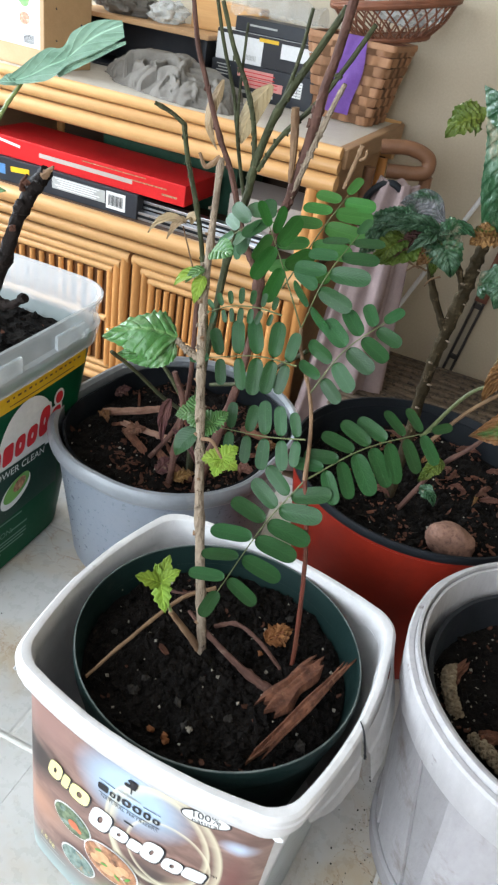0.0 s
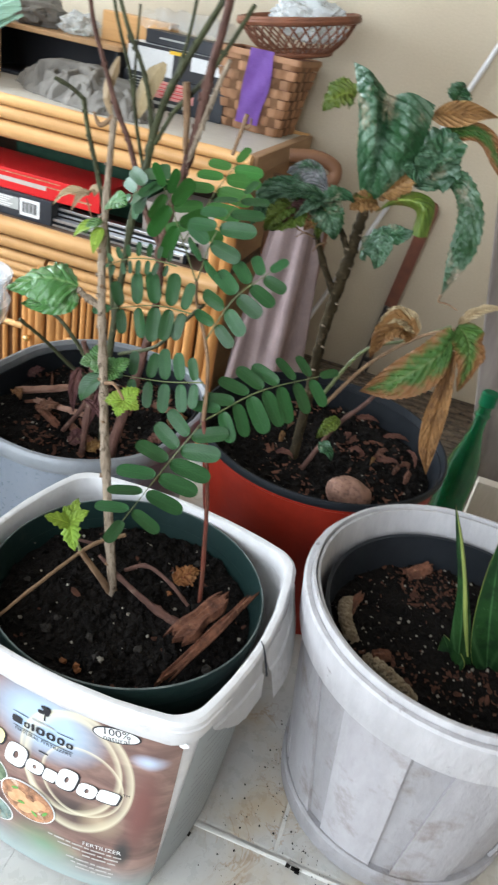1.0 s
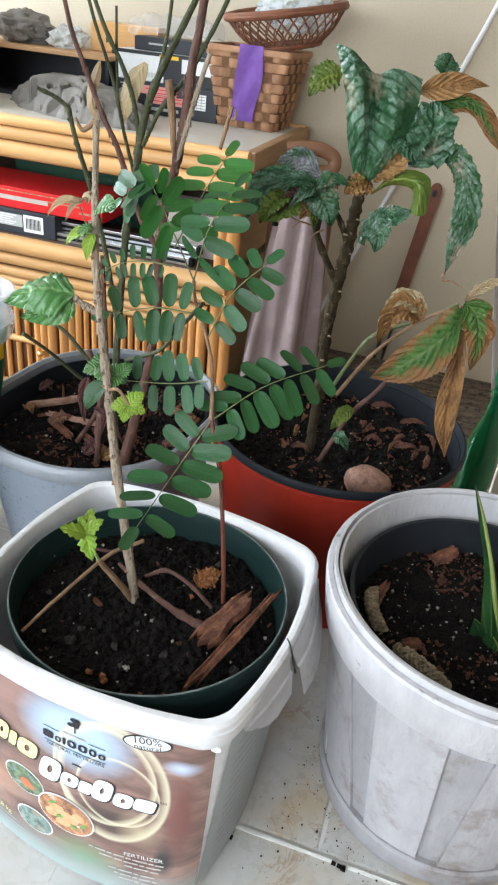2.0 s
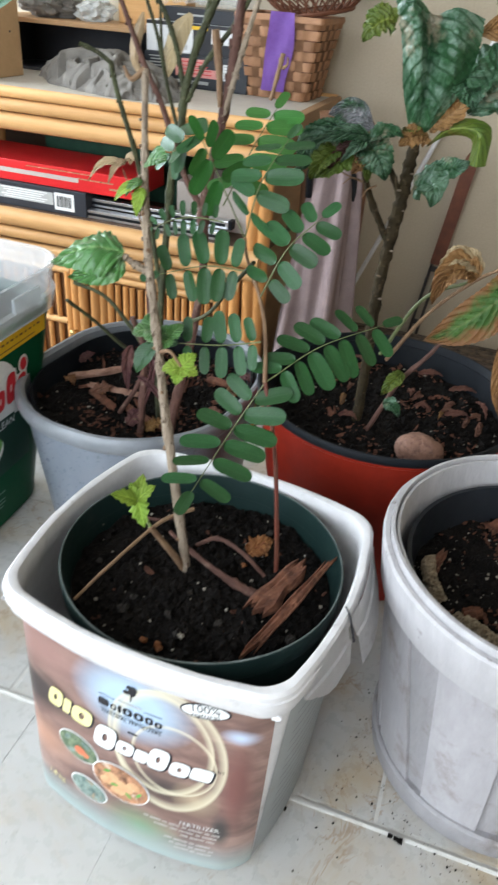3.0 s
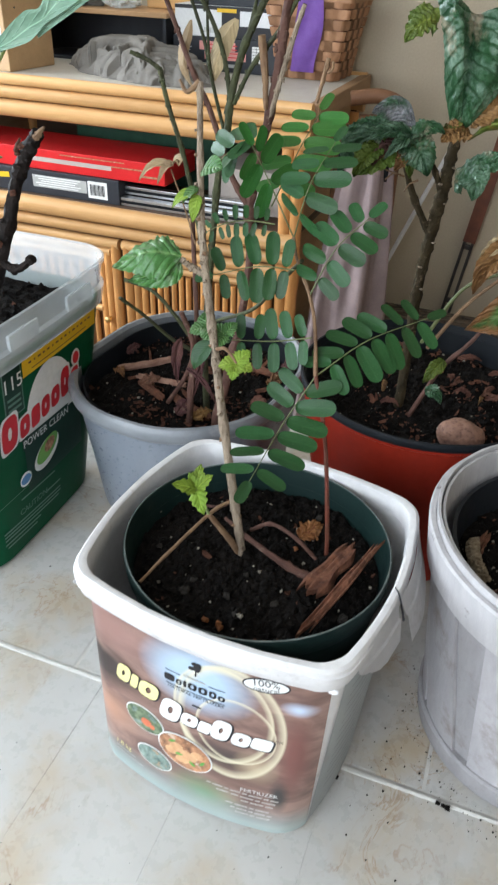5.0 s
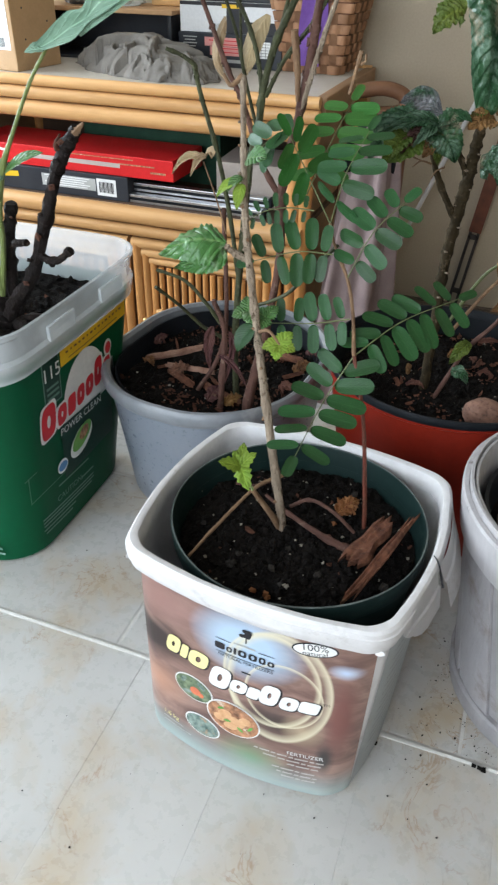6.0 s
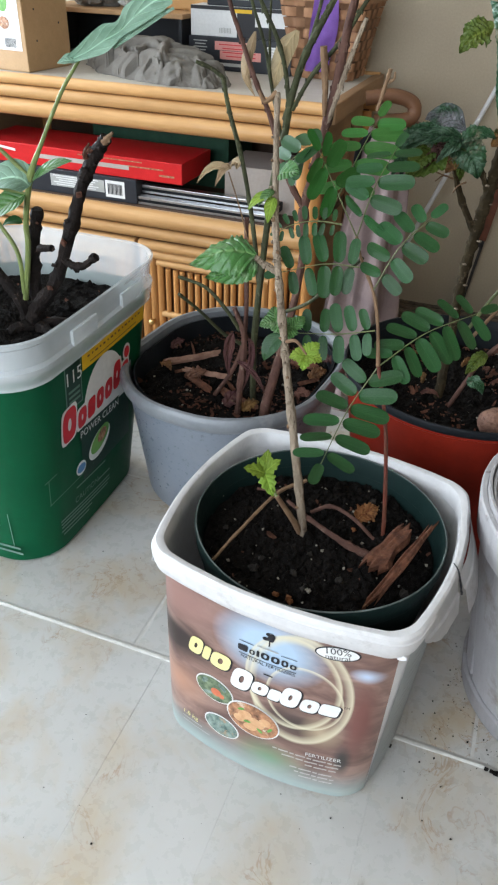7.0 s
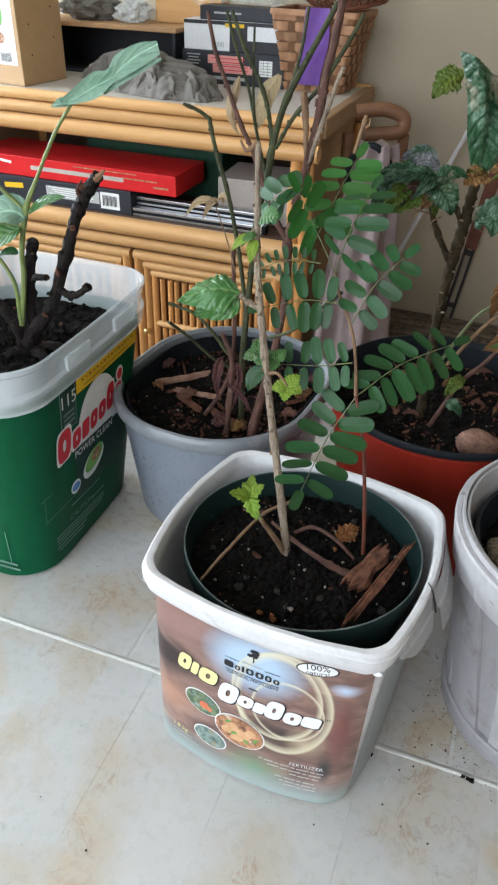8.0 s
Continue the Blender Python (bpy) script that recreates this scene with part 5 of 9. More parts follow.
def rail_leaf(left, mid, right, pucker=0.003, veins=11, seed=0, nu=48, nv=16, teeth=0.0):
    """A blade spread between its two edges and its midrib, the skin raised between the veins."""
    bm = bmesh.new()
    L, C, R = ([Vector(q) for q in spline(rail, nu)] for rail in (left, mid, right))
    rows = []
    for i in range(nu + 1):
        u = i / nu
        d = C[min(i + 1, nu)] - C[max(i - 1, 0)]
        up = (R[i] - L[i]).cross(d)
        up = up.normalized() if up.length > 1e-9 else Vector((0, -1, 0))
        if up.y > 0:
            up = -up
        row = []
        for j in range(nv + 1):
            s = 2 * j / nv - 1
            e = abs(s) * (1 + teeth * (abs(s) > 0.95) * math.sin(u * 44 * math.pi))
            p = C[i].lerp(L[i] if s < 0 else R[i], e)
            lift = pucker * (abs(math.sin(math.pi * veins * (u - 0.3 * abs(s)))) ** 0.6 - 0.4) * (abs(s) > 0.03) * (1 - 0.6 * s ** 4)
            lift += 0.45 * pucker * noise.noise(Vector((u * 11 + seed, s * 4, seed))) + 1.6 * pucker * noise.noise(Vector((u * 3 + seed, s * 1.6, seed + 4)))
            row.append(p + up * lift * min(1, 6 * u, 6 * (1 - u) + 0.2))
        rows.append(row)
    loft(rows, bm=bm, closed=False)
    return map_leaf(bm, nv + 1, nu)


def sheet_leaf(rails, pucker=0.002, veins=8, seed=0, nu=60, nv=48, teeth=0.0):
    """A broad blade drawn through several lines that run from its tip to its foot, the skin blistered between the veins."""
    lines = [spline(r, nu) for r in rails]
    rows = []
    for i in range(nu + 1):
        u = i / nu
        row = [Vector(q) for q in spline([ln[i] for ln in lines], nv)]
        out = []
        for j, q in enumerate(row):
            a, b = row[max(0, j - 1)], row[min(nv, j + 1)]
            along = Vector(lines[len(lines) // 2][min(nu, i + 1)]) - Vector(lines[len(lines) // 2][max(0, i - 1)])
            up = (b - a).cross(along)
            up = up.normalized() if up.length > 1e-9 else Vector((0, -1, 0))
            if up.y > 0:
                up = -up
            s = abs(2 * j / nv - 1)
            lift = pucker * (abs(math.sin(math.pi * veins * (u - 0.3 * s))) ** 0.5 - 0.4) + 0.8 * pucker * noise.noise(Vector((u * 16, j * 0.35, seed))) + 0.5 * pucker * noise.noise(Vector((u * 34, j * 0.8, seed)))
            rim = min(1, 5 * (1 - u) + 0.1) * (1 - 0.7 * s ** 8)
            notch = teeth * (s > 0.97) * math.sin(u * 46 * math.pi)
            out.append(q + up * lift * rim + (b - a) * notch)
        rows.append(out)
    return map_leaf(loft(rows, closed=False), nv + 1, nu)


def leaflet_mesh(name, material, ratio):
    """One oval leaflet, one unit long from its foot along x, facing z."""
    bm = bmesh.new()
    rows = []
    n = 14
    for i in range(n + 1):
        u = (1 - math.cos(math.pi * i / n)) / 2
        w = ratio / 2 * (max(0.0, 1 - abs(2 * u - 1) ** 3.8)) ** 0.5 * (0.95 + 0.08 * u) + 0.004
        rows.append([Vector((u, s * w, 0.07 * abs(s) * (1 - 0.4 * u) * 1.2 - 0.07 * u * u - 0.03 * (s * s))) for s in (-1, -0.5, 0, 0.5, 1)])
    loft(rows, bm=bm, closed=False)
    map_leaf(bm, 5, n)
    me = bpy.data.meshes.new(name)
    bm.to_mesh(me)
    bm.free()
    for p in me.polygons:
        p.use_smooth = True
    me.materials.append(material)
    return me


LEAFLET = {k: leaflet_mesh("leaflet", M[k], r) for k, r in (("leaflet", 0.42), ("leaflet_young", 0.44), ("leaflet_deep", 0.42))}
LEAFLET["wide"] = leaflet_mesh("leaflet", M["leaflet"], 0.50)
LEAFLET["mid"] = leaflet_mesh("leaflet", M["leaflet"], 0.43)
VIEW = Vector((0.0, -0.62, 0.78))


def frond(parent, pts, pairs, length, face=None, kind="leaflet", first=0.1, droop=0.0, seed=0, lower=1.0, spread=74, lean=None):
    """A feathered leaf: a thin midrib with leaflets in pairs and one at the tip. lean: the angles of the two sides from foot to tip."""
    rg = random.Random(seed)
    line = [Vector(q) for q in spline(pts, 40)]
    rib = part("frond", tube(pts, (0.0006, 0.0003), 20, 6), M["rib_green"], parent)
    up0 = Vector(face or VIEW).normalized()
    for k in range(pairs):
        f = first + (0.985 - first) * (k + 0.5) / pairs
        i = min(39, int(f * 40))
        c = line[i].lerp(line[i + 1], f * 40 - i)
        d = (line[min(i + 2, 40)] - line[max(i - 1, 0)]).normalized()
        for s in (-1, 1):
            up = (up0 - d * up0.dot(d)).normalized()
            side = d.cross(up).normalized() * s
            g = (f - first) / (1 - first)
            wide = (lean[0] + (lean[1] - lean[0]) * g if s == 1 else lean[2] + (lean[3] - lean[2]) * g) if lean else spread - 28 * (f > 0.9)
            a = radians(wide + rg.uniform(-8, 8))
            x = (d * math.cos(a) + side * math.sin(a) - up * (droop + rg.uniform(-0.08, 0.08))).normalized()
            z = (up + side * rg.uniform(-0.30, 0.30) + d * rg.uniform(-0.28, 0.28))
            z = (z - x * z.dot(x)).normalized()
            y = z.cross(x)
            size = length * (1 - 0.30 * abs(2 * f - 0.95)) * rg.uniform(0.92, 1.06) * (lower if s == 1 else 1.0)
            m = Matrix((x, y, z)).transposed().to_4x4()
            m.translation = c + side * 0.0012
            share("leaflet", LEAFLET[kind], rib, m @ Matrix.Diagonal((size, size, size, 1)))
    d = (line[40] - line[37]).normalized()
    z = (up0 - d * up0.dot(d)).normalized()
    m = Matrix((d, z.cross(d), z)).transposed().to_4x4()
    m.translation = line[40]
    share("leaflet", LEAFLET[kind], rib, m @ Matrix.Diagonal((length * 0.62, length * 0.62, length * 0.62, 1)))
    return rib


THIN = {"bare_shrub": 0.82, "woody_cutting": 0.82, "fig_cutting": 0.92}


def stick(parent, name, pts, radii, material, n=24, sides=9, rough=0.18, nodes=(), seed=0, label=""):
    radii = [r * THIN.get(parent.name, 1.0) for r in radii]
    return part(name, tube(pts, radii, n, sides, rough, nodes, seed=seed), material, parent, label)


# the feathery seedling in the white tub
feather = thing("feathery_seedling", (0, 0, 0), "young shrub with feathered green leaves on a red stem", "plant")
N1, N2, N3 = (0.0198, 0.0287, 0.3086), (0.0044, 0.0527, 0.3553), (-0.0175, 0.0800, 0.3834)
stick(feather, "stem", [(0.047, 0.0045, 0.155), (0.0455, 0.008, 0.185), (0.034, 0.018, 0.262), N1], (0.0018, 0.0014), M["stem_red"], 30)
stick(feather, "stem", [N1, (0.012, 0.046, 0.335), N2, (-0.010, 0.066, 0.374), N3], (0.0014, 0.0010), M["stem_tan"], 30, nodes=(0.02, 0.6, 0.97))
frond(feather, [N1, (0.0462, 0.0615, 0.3257), (0.0809, 0.0926, 0.3362)], 7, 0.0255, (-0.05, -0.82, 0.57), seed=1, lower=1.18, lean=(112, 76, 146, 102))
frond(feather, [N1, (0.0048, 0.0089, 0.2776), (0.0021, -0.0506, 0.2682)], 6, 0.0305, (0.1, -0.74, 0.66), "mid", seed=2, lower=0.92, lean=(94, 62, 138, 74))
frond(feather, [(0.0126, 0.0360, 0.3328), (-0.0132, 0.0340, 0.3258), (-0.0436, 0.0320, 0.3215)], 5, 0.0215, (0.05, -0.85, 0.5), "mid", seed=3, first=0.0, droop=-0.02, spread=86)
frond(feather, [N2, (0.018, 0.058, 0.388), (0.0349, 0.0737, 0.4068)], 5, 0.0228, (-0.1, -0.8, 0.6), "wide", 0.10, seed=4, lean=(112, 66, 112, 68))
frond(feather, [(-0.0068, 0.0500, 0.3724), (-0.0316, 0.0460, 0.3723), (-0.0619, 0.0420, 0.3627)], 5, 0.0235, (0.05, -0.85, 0.5), "mid", seed=5, first=0.02, spread=84)
frond(feather, [(-0.0238, 0.0550, 0.3994), (-0.0407, 0.0530, 0.4000), (-0.0559, 0.0500, 0.3971), (-0.0689, 0.0480, 0.3901)], 7, 0.0105, (0.0, -0.85, 0.5), seed=6, first=0.05, spread=84)
frond(feather, [N3, (-0.0089, 0.0797, 0.4200), (-0.0014, 0.1093, 0.4425)], 5, 0.0250, (-0.1, -0.55, 0.82), "leaflet", 0.14, seed=7, lower=1.1, lean=(102, 56, 84, 112))
frond(feather, [(-0.0445, 0.1089, 0.3937), (-0.0337, 0.1366, 0.4304), (-0.0262, 0.1592, 0.4520)], 5, 0.0262, (0.1, -0.55, 0.82), "leaflet_young", 0.10, seed=8, lower=1.1, lean=(88, 60, 128, 96))
frond(feather, [N3, (-0.0440, 0.0921, 0.4199), (-0.0546, 0.0915, 0.4381)], 3, 0.0265, (0.35, -0.6, 0.7), "leaflet_deep", seed=9, first=0.30, droop=0.1, lean=(84, 55, 142, 118))
frond(feather, [(-0.0529, 0.1000, 0.4386), (-0.0657, 0.1000, 0.4372), (-0.0812, 0.1000, 0.4242)], 4, 0.0245, (0.5, -0.35, 0.8), "mid", 0.1, seed=11, spread=62)
stick(feather, "twig", [(-0.0187, 0.1400, 0.4796), (-0.0155, 0.1390, 0.4822), (-0.0152, 0.1380, 0.4867)], (0.0012, 0.0007), M["stem_tan"], 10, 7)
stick(feather, "twig", [(-0.0253, 0.1400, 0.4599), (-0.0221, 0.1400, 0.4740), (-0.0191, 0.1400, 0.4884)], (0.0013, 0.0016), M["stem_tan"], nodes=(0.5, 0.85))

# the pale woody cutting in the white tub
cutting = thing("woody_cutting", (0, 0, 0), "bare pale woody stem with a few fresh green shoots", "plant")
S = [(-0.0125, -0.0135, 0.155), (-0.0140, -0.0161, 0.1745), (-0.0349, -0.0035, 0.2754), (-0.0476, 0.0105, 0.3232), (-0.0593, 0.0220, 0.3754), (-0.0656, 0.0300, 0.4118), (-0.0757, 0.0524, 0.4805)]
stick(cutting, "stem", S, (0.0046, 0.0041, 0.0037, 0.0034, 0.0031, 0.0027, 0.0022), M["stem_pale"], 90, 12, 0.22, (0.02, 0.24, 0.33, 0.47, 0.55, 0.62, 0.7, 0.78, 0.84, 0.9, 0.99))
rgn = random.Random(31)
for k in range(26):
    line = spline(S, 100)
    q = line[12 + int(3.3 * k)]
    sc = bmesh.new()
    crumb(sc, (0, 0, 0), rgn.uniform(0.0012, 0.0026) * (1.25 if 9 < k < 20 else 0.9), rgn, 0.6)
    a = rgn.uniform(3.4, 6.0)
    part("node_scar", sc, M["stem_pale"] if k % 3 else M["stem_tan"], cutting, "", False).matrix_local = Matrix.Translation((q[0] + 0.0028 * math.cos(a), q[1] + 0.0028 * math.sin(a), q[2]))
stick(cutting, "shoot", [(-0.0757, 0.0524, 0.4805), (-0.0822, 0.0480, 0.4750), (-0.0872, 0.0480, 0.4814)], (0.0025, 0.001), M["stem_tan"])
stick(cutting, "shoot", [(-0.0599, 0.0220, 0.3711), (-0.0678, 0.0200, 0.3747), (-0.0749, 0.0180, 0.3804)], (0.0036, 0.0022), M["stem_pale"], nodes=(0.5, 0.9), rough=0.4)
stick(cutting, "petiole", [(-0.0735, 0.0180, 0.3778), (-0.0765, 0.0180, 0.3773)], (0.0014, 0.0012), M["stem_green"])
part("leaf", leaf_bm((-0.0749, 0.0180, 0.3816), (-0.0923, 0.0060, 0.3917), (-0.1208, 0.0100, 0.3696), 0.033, (0.0, -0.62, 0.8), 0.0016, -0.12, 0.05, 5, 48, 14, 2, 0.62, 0.3, 0.16), M["hibiscus"], cutting, "bright green toothed leaf")
part("leaf", leaf_bm((-0.0756, 0.0180, 0.3774), (-0.0815, 0.0060, 0.3733), (-0.1080, 0.0080, 0.3631), 0.022, (0.0, -0.8, 0.5), 0.0024, 0.1, 0.05, 6, 30, 10, 4, 0.7, 0.2), M["hibiscus"], cutting)


def lobed(parent, at, size, face, turn, material, n=3):
    """A cluster of small scalloped leaves."""
    rg = random.Random(int(size * 1e5) + turn)
    a0 = Vector(face).orthogonal().normalized()
    for k in range(n):
        q = Matrix.Rotation(radians(turn + k * 360 / n * 0.8), 3, Vector(face).normalized())
        d = q @ a0
        p = Vector(at)
        tip = p + d * size
        part("leaf", leaf_bm(p, p + d * size * 0.5 + Vector(face).normalized() * size * 0.25, tip, size * 0.95, face, 0.0006, 0.15, 0.22, 3, 14, 6, rg.random() * 9, 0.6), material, parent)


lobed(cutting, (-0.0583, 0.0213, 0.3326), 0.0125, VIEW, 60, M["hibiscus"], 3)
lobed(cutting, (-0.0441, 0.0200, 0.3306), 0.012, VIEW, 10, M["hibiscus"], 3)
lobed(cutting, (-0.0275, 0.0006, 0.3219), 0.0125, VIEW, 150, M["sprout"], 4)
stick(cutting, "shoot", [(-0.0449, 0.0080, 0.3254), (-0.0366, 0.0040, 0.3289), (-0.0275, 0.0006, 0.3219)], (0.0018, 0.001), M["stem_tan"])
part("leaf", leaf_bm((-0.0498, 0.0120, 0.3270), (-0.0583, 0.0060, 0.3212), (-0.0601, 0.0040, 0.3088), 0.014, VIEW, 0.0004, 0.2, 0, 5, 12, 6, 1), M["leaflet"], cutting)
part("leaf", leaf_bm((-0.0677, 0.0300, 0.4210), (-0.0777, 0.0250, 0.4210), (-0.0835, 0.0250, 0.4100), 0.008, VIEW, 0.0003, 0.2), M["sprout"], cutting)
part("leaf", leaf_bm((-0.0670, 0.0300, 0.4230), (-0.0717, 0.0250, 0.4237), (-0.0762, 0.0250, 0.4137), 0.007, VIEW, 0.0003, 0.2), M["hibiscus"], cutting)
part("leaf", leaf_bm((-0.0668, 0.0300, 0.4192), (-0.0681, 0.0250, 0.4147), (-0.0692, 0.0250, 0.4030), 0.009, VIEW, 0.0003, 0.2), M["sprout"], cutting)
part("leaf", leaf_bm((-0.0644, 0.0300, 0.4344), (-0.0560, 0.0250, 0.4401), (-0.0489, 0.0250, 0.4381), 0.016, VIEW, 0.0003, 0.2), M["hibiscus"], cutting)

# the low sprout and dry twigs on the soil
sprout = thing("green_sprout", (0, 0, 0), "small yellow-green sprout on a short woody twig", "plant")
stick(sprout, "stem", [(-0.0135, -0.0115, 0.160), (-0.020, -0.022, 0.185), (-0.0316, -0.0370, 0.2196)], (0.0033, 0.0018), M["stem_tan"])
C0 = (-0.0440, -0.0300, 0.2330)
for tip, w, k in (((-0.0570, -0.0420, 0.2425), 0.011, 1), ((-0.0470, -0.0150, 0.2440), 0.011, 2), ((-0.0345, -0.0225, 0.2430), 0.010, 3), ((-0.0325, -0.0430, 0.2235), 0.0125, 4), ((-0.0520, -0.0250, 0.2420), 0.007, 5)):
    mid = (Vector(C0) + Vector(tip)) / 2 + Vector((0, -0.002, 0.003))
    part("leaf", leaf_bm(C0, mid, tip, w, VIEW, 0.0006, 0.3, 0.15, 2, 26, 8, k, 0.6, 0.2), M["sprout"], sprout)
stick(sprout, "shoot", [(-0.0316, -0.0370, 0.2196), C0], (0.0012, 0.0009), M["stem_green"], 8, 7)


def dry_twig(pts, radii, material, label, seed=0, rough=0.3):
    pts = [Vector(p) + Vector((0, 0, 0.0065)) for p in pts]
    ob = link("dry_twig", tube(pts, radii, 26, 8, rough, (0.3, 0.7), seed=seed), material)
    return tagged(ob, label, "twig", "dry twigs on the soil")


dry_twig([(-0.0313, -0.0065, 0.1860), (-0.0156, -0.0116, 0.1800), (0.0087, -0.0188, 0.1740), (0.0282, -0.0222, 0.1690), (0.0417, -0.0225, 0.1660)], (0.0013, 0.0016, 0.0022, 0.0030, 0.0034), M["stem_purple"], "brown shrivelled twig lying on the soil", 1)
dry_twig([(-0.0235, 0.0195, 0.1900), (-0.0420, -0.0014, 0.1860), (-0.0570, -0.0518, 0.1800), (-0.0645, -0.0824, 0.1760)], (0.0016, 0.0011), M["stem_tan"], "thin pale dry twig across the soil", 2)
dry_twig([(-0.0127, 0.0007, 0.1740), (0.0028, 0.0021, 0.1840), (0.0228, -0.0011, 0.1800), (0.0411, -0.0029, 0.1660)], (0.0016, 0.0014), M["stem_purple"], "arched thin brown twig on the soil", 3)
dry_twig([(-0.0647, 0.0150, 0.1720), (-0.0474, 0.0163, 0.1740), (-0.0359, 0.0277, 0.1740)], (0.0012, 0.001), M["stem_purple"], "short brown twig on the soil", 4)


def bark_chip(a, b, width, thick, seed, label, material="bark_strip"):
    """A flat splintered strip of bark with ridges along its grain and ragged ends."""
    a, b = Vector(a), Vector(b)
    d = (b - a).normalized()
    side = d.cross(Vector((0, 0, 1))).normalized()
    up = side.cross(d)
    length = (b - a).length
    rg = random.Random(seed)
    bm = bmesh.new()
    n, m = 12, 8
    ridge = [rg.uniform(-1, 1) for _ in range(m + 1)]
    end = [[rg.uniform(-0.12, 0.1) for _ in range(m + 1)] for _ in range(2)]
    bend = rg.uniform(-0.12, 0.12)
    layers = []
    for sgn in (1, -1):
        rows = []
        for i in range(n + 1):
            f = i / n
            w = width / 2 * (0.85 + 0.35 * noise.noise(Vector((f * 3, seed, 0)))) * (1 - 0.35 * f ** 3)
            row = []
            for k in range(m + 1):
                q = 2 * k / m - 1
                g = f + (end[0][k] * (1 - f) ** 6 + end[1][k] * f ** 6)
                e = max(0.0, 1 - q * q) ** 0.5
                h = sgn * thick * (0.35 + 0.65 * e) * 0.8 + thick * (0.55 * ridge[k] + 0.4 * noise.noise(Vector((f * 6, k * 1.7, seed)))) - 0.22 * w * q * q
                row.append(a + d * length * g + side * (w * q + bend * length * f * (1 - f)) + up * h)
            rows.append(row)
        layers.append(rows)
    top, low = layers
    loft(top, bm=bm, closed=False)
    loft([r[::-1] for r in low], bm=bm, closed=False)
    rim = lambda rows: [r[0] for r in rows] + rows[-1][1:] + [r[-1] for r in rows[::-1]][1:] + rows[0][::-1][1:-1]
    loft([rim(top), rim(low)], bm=bm)
    bmesh.ops.remove_doubles(bm, verts=bm.verts[:], dist=1e-6)
    return tagged(link("bark_chip", bm, M[material], smooth=False), label, "bark", "bark chips on the soil")


M["bark_strip"] = mat("bark_strip", (0.22, 0.092, 0.054), (0.075, 0.032, 0.021), 0.75, 120, 0.8, 420, vary=0.25, spec=0.15, dirt=(0.30, 0.17, 0.10), dirt_at=(0.60, 0.72), dirt_scale=160)
bark_chip((0.0476, -0.0387, 0.1780), (0.0646, 0.0077, 0.1840), 0.021, 0.0032, 1, "broad brown splintered bark chip on the soil")
bark_chip((0.0536, -0.0738, 0.1760), (0.0830, 0.0141, 0.1880), 0.0085, 0.0026, 2, "long narrow splintered bark chip on the soil")


def dead_leaf(a, b, width, lift, label, material, seed, group="dead leaves on the soil"):
    """A crumpled dead leaf lying on the soil."""
    a, b = Vector(a), Vector(b)
    mid = (a + b) / 2 + Vector((0.002, 0, 2 * lift))
    return tagged(link("dead_leaf", leaf_bm(a, mid, b, width, (0.1, -0.5, 0.85), 0.002, 0.5, 0.1, 4, 30, 12, seed, 0.6, 0.5, 1.3), M[material]), label, "leaf", group)


dead_leaf((0.0239, 0.0108, 0.1760), (0.0366, 0.0274, 0.1800), 0.016, 0.004, "crumpled orange dead leaf on the soil", "orange_leaf", 3)
dead_leaf((0.0256, 0.0193, 0.1770), (0.0342, 0.0125, 0.1760), 0.009, 0.004, "crumpled orange dead leaf on the soil", "orange_leaf", 5)


def clods(name, spots, material, label, seed, category):
    """Small rounded lumps on the soil."""
    rg = random.Random(seed)
    bm = bmesh.new()
    for (x, y, z), r in spots:
        for _ in range(4):
            crumb(bm, (x + rg.uniform(-1, 1) * r * 0.5, y + rg.uniform(-1, 1) * r * 0.5, z + rg.uniform(0, 0.4) * r), r * rg.uniform(0.5, 0.9), rg, 0.75)
    return tagged(link(name, bm, M[material], smooth=False), label, category, kind="stuff")


clods("soil_clods", (((-0.0339, -0.0562, 0.1715), 0.0032), ((0.0069, -0.0735, 0.1715), 0.0042), ((-0.0013, -0.0382, 0.1720), 0.0026), ((-0.0370, -0.0679, 0.1710), 0.0036), ((0.0735, -0.0501, 0.1700), 0.0045), ((-0.0744, -0.0343, 0.1710), 0.0028), ((-0.0068, -0.0628, 0.1710), 0.0034), ((0.0264, -0.0563, 0.1710), 0.0030), ((0.0302, 0.0446, 0.1710), 0.0036)), "clod", "grey crumbly clods on the damp soil", 4, "soil")
clods("litter_crumbs", (((-0.0128, -0.0878, 0.1705), 0.0030), ((-0.0013, -0.0887, 0.1705), 0.0036), ((0.0603, 0.0657, 0.1700), 0.0024), ((0.0231, 0.0020, 0.1720), 0.0022)), "orange_leaf", "tan crumbs of dead leaf on the soil", 5, "litter")
clods("perlite_grains", (((0.0178, 0.0242, 0.1720), 0.0016), ((-0.0928, 0.0026, 0.1705), 0.0021), ((-0.0854, 0.0238, 0.1700), 0.0020), ((0.0084, -0.0775, 0.1730), 0.0024), ((0.0077, -0.0875, 0.1710), 0.0011), ((-0.0419, -0.0851, 0.1700), 0.0010)), "perlite", "pale perlite grains on the soil", 6, "perlite")

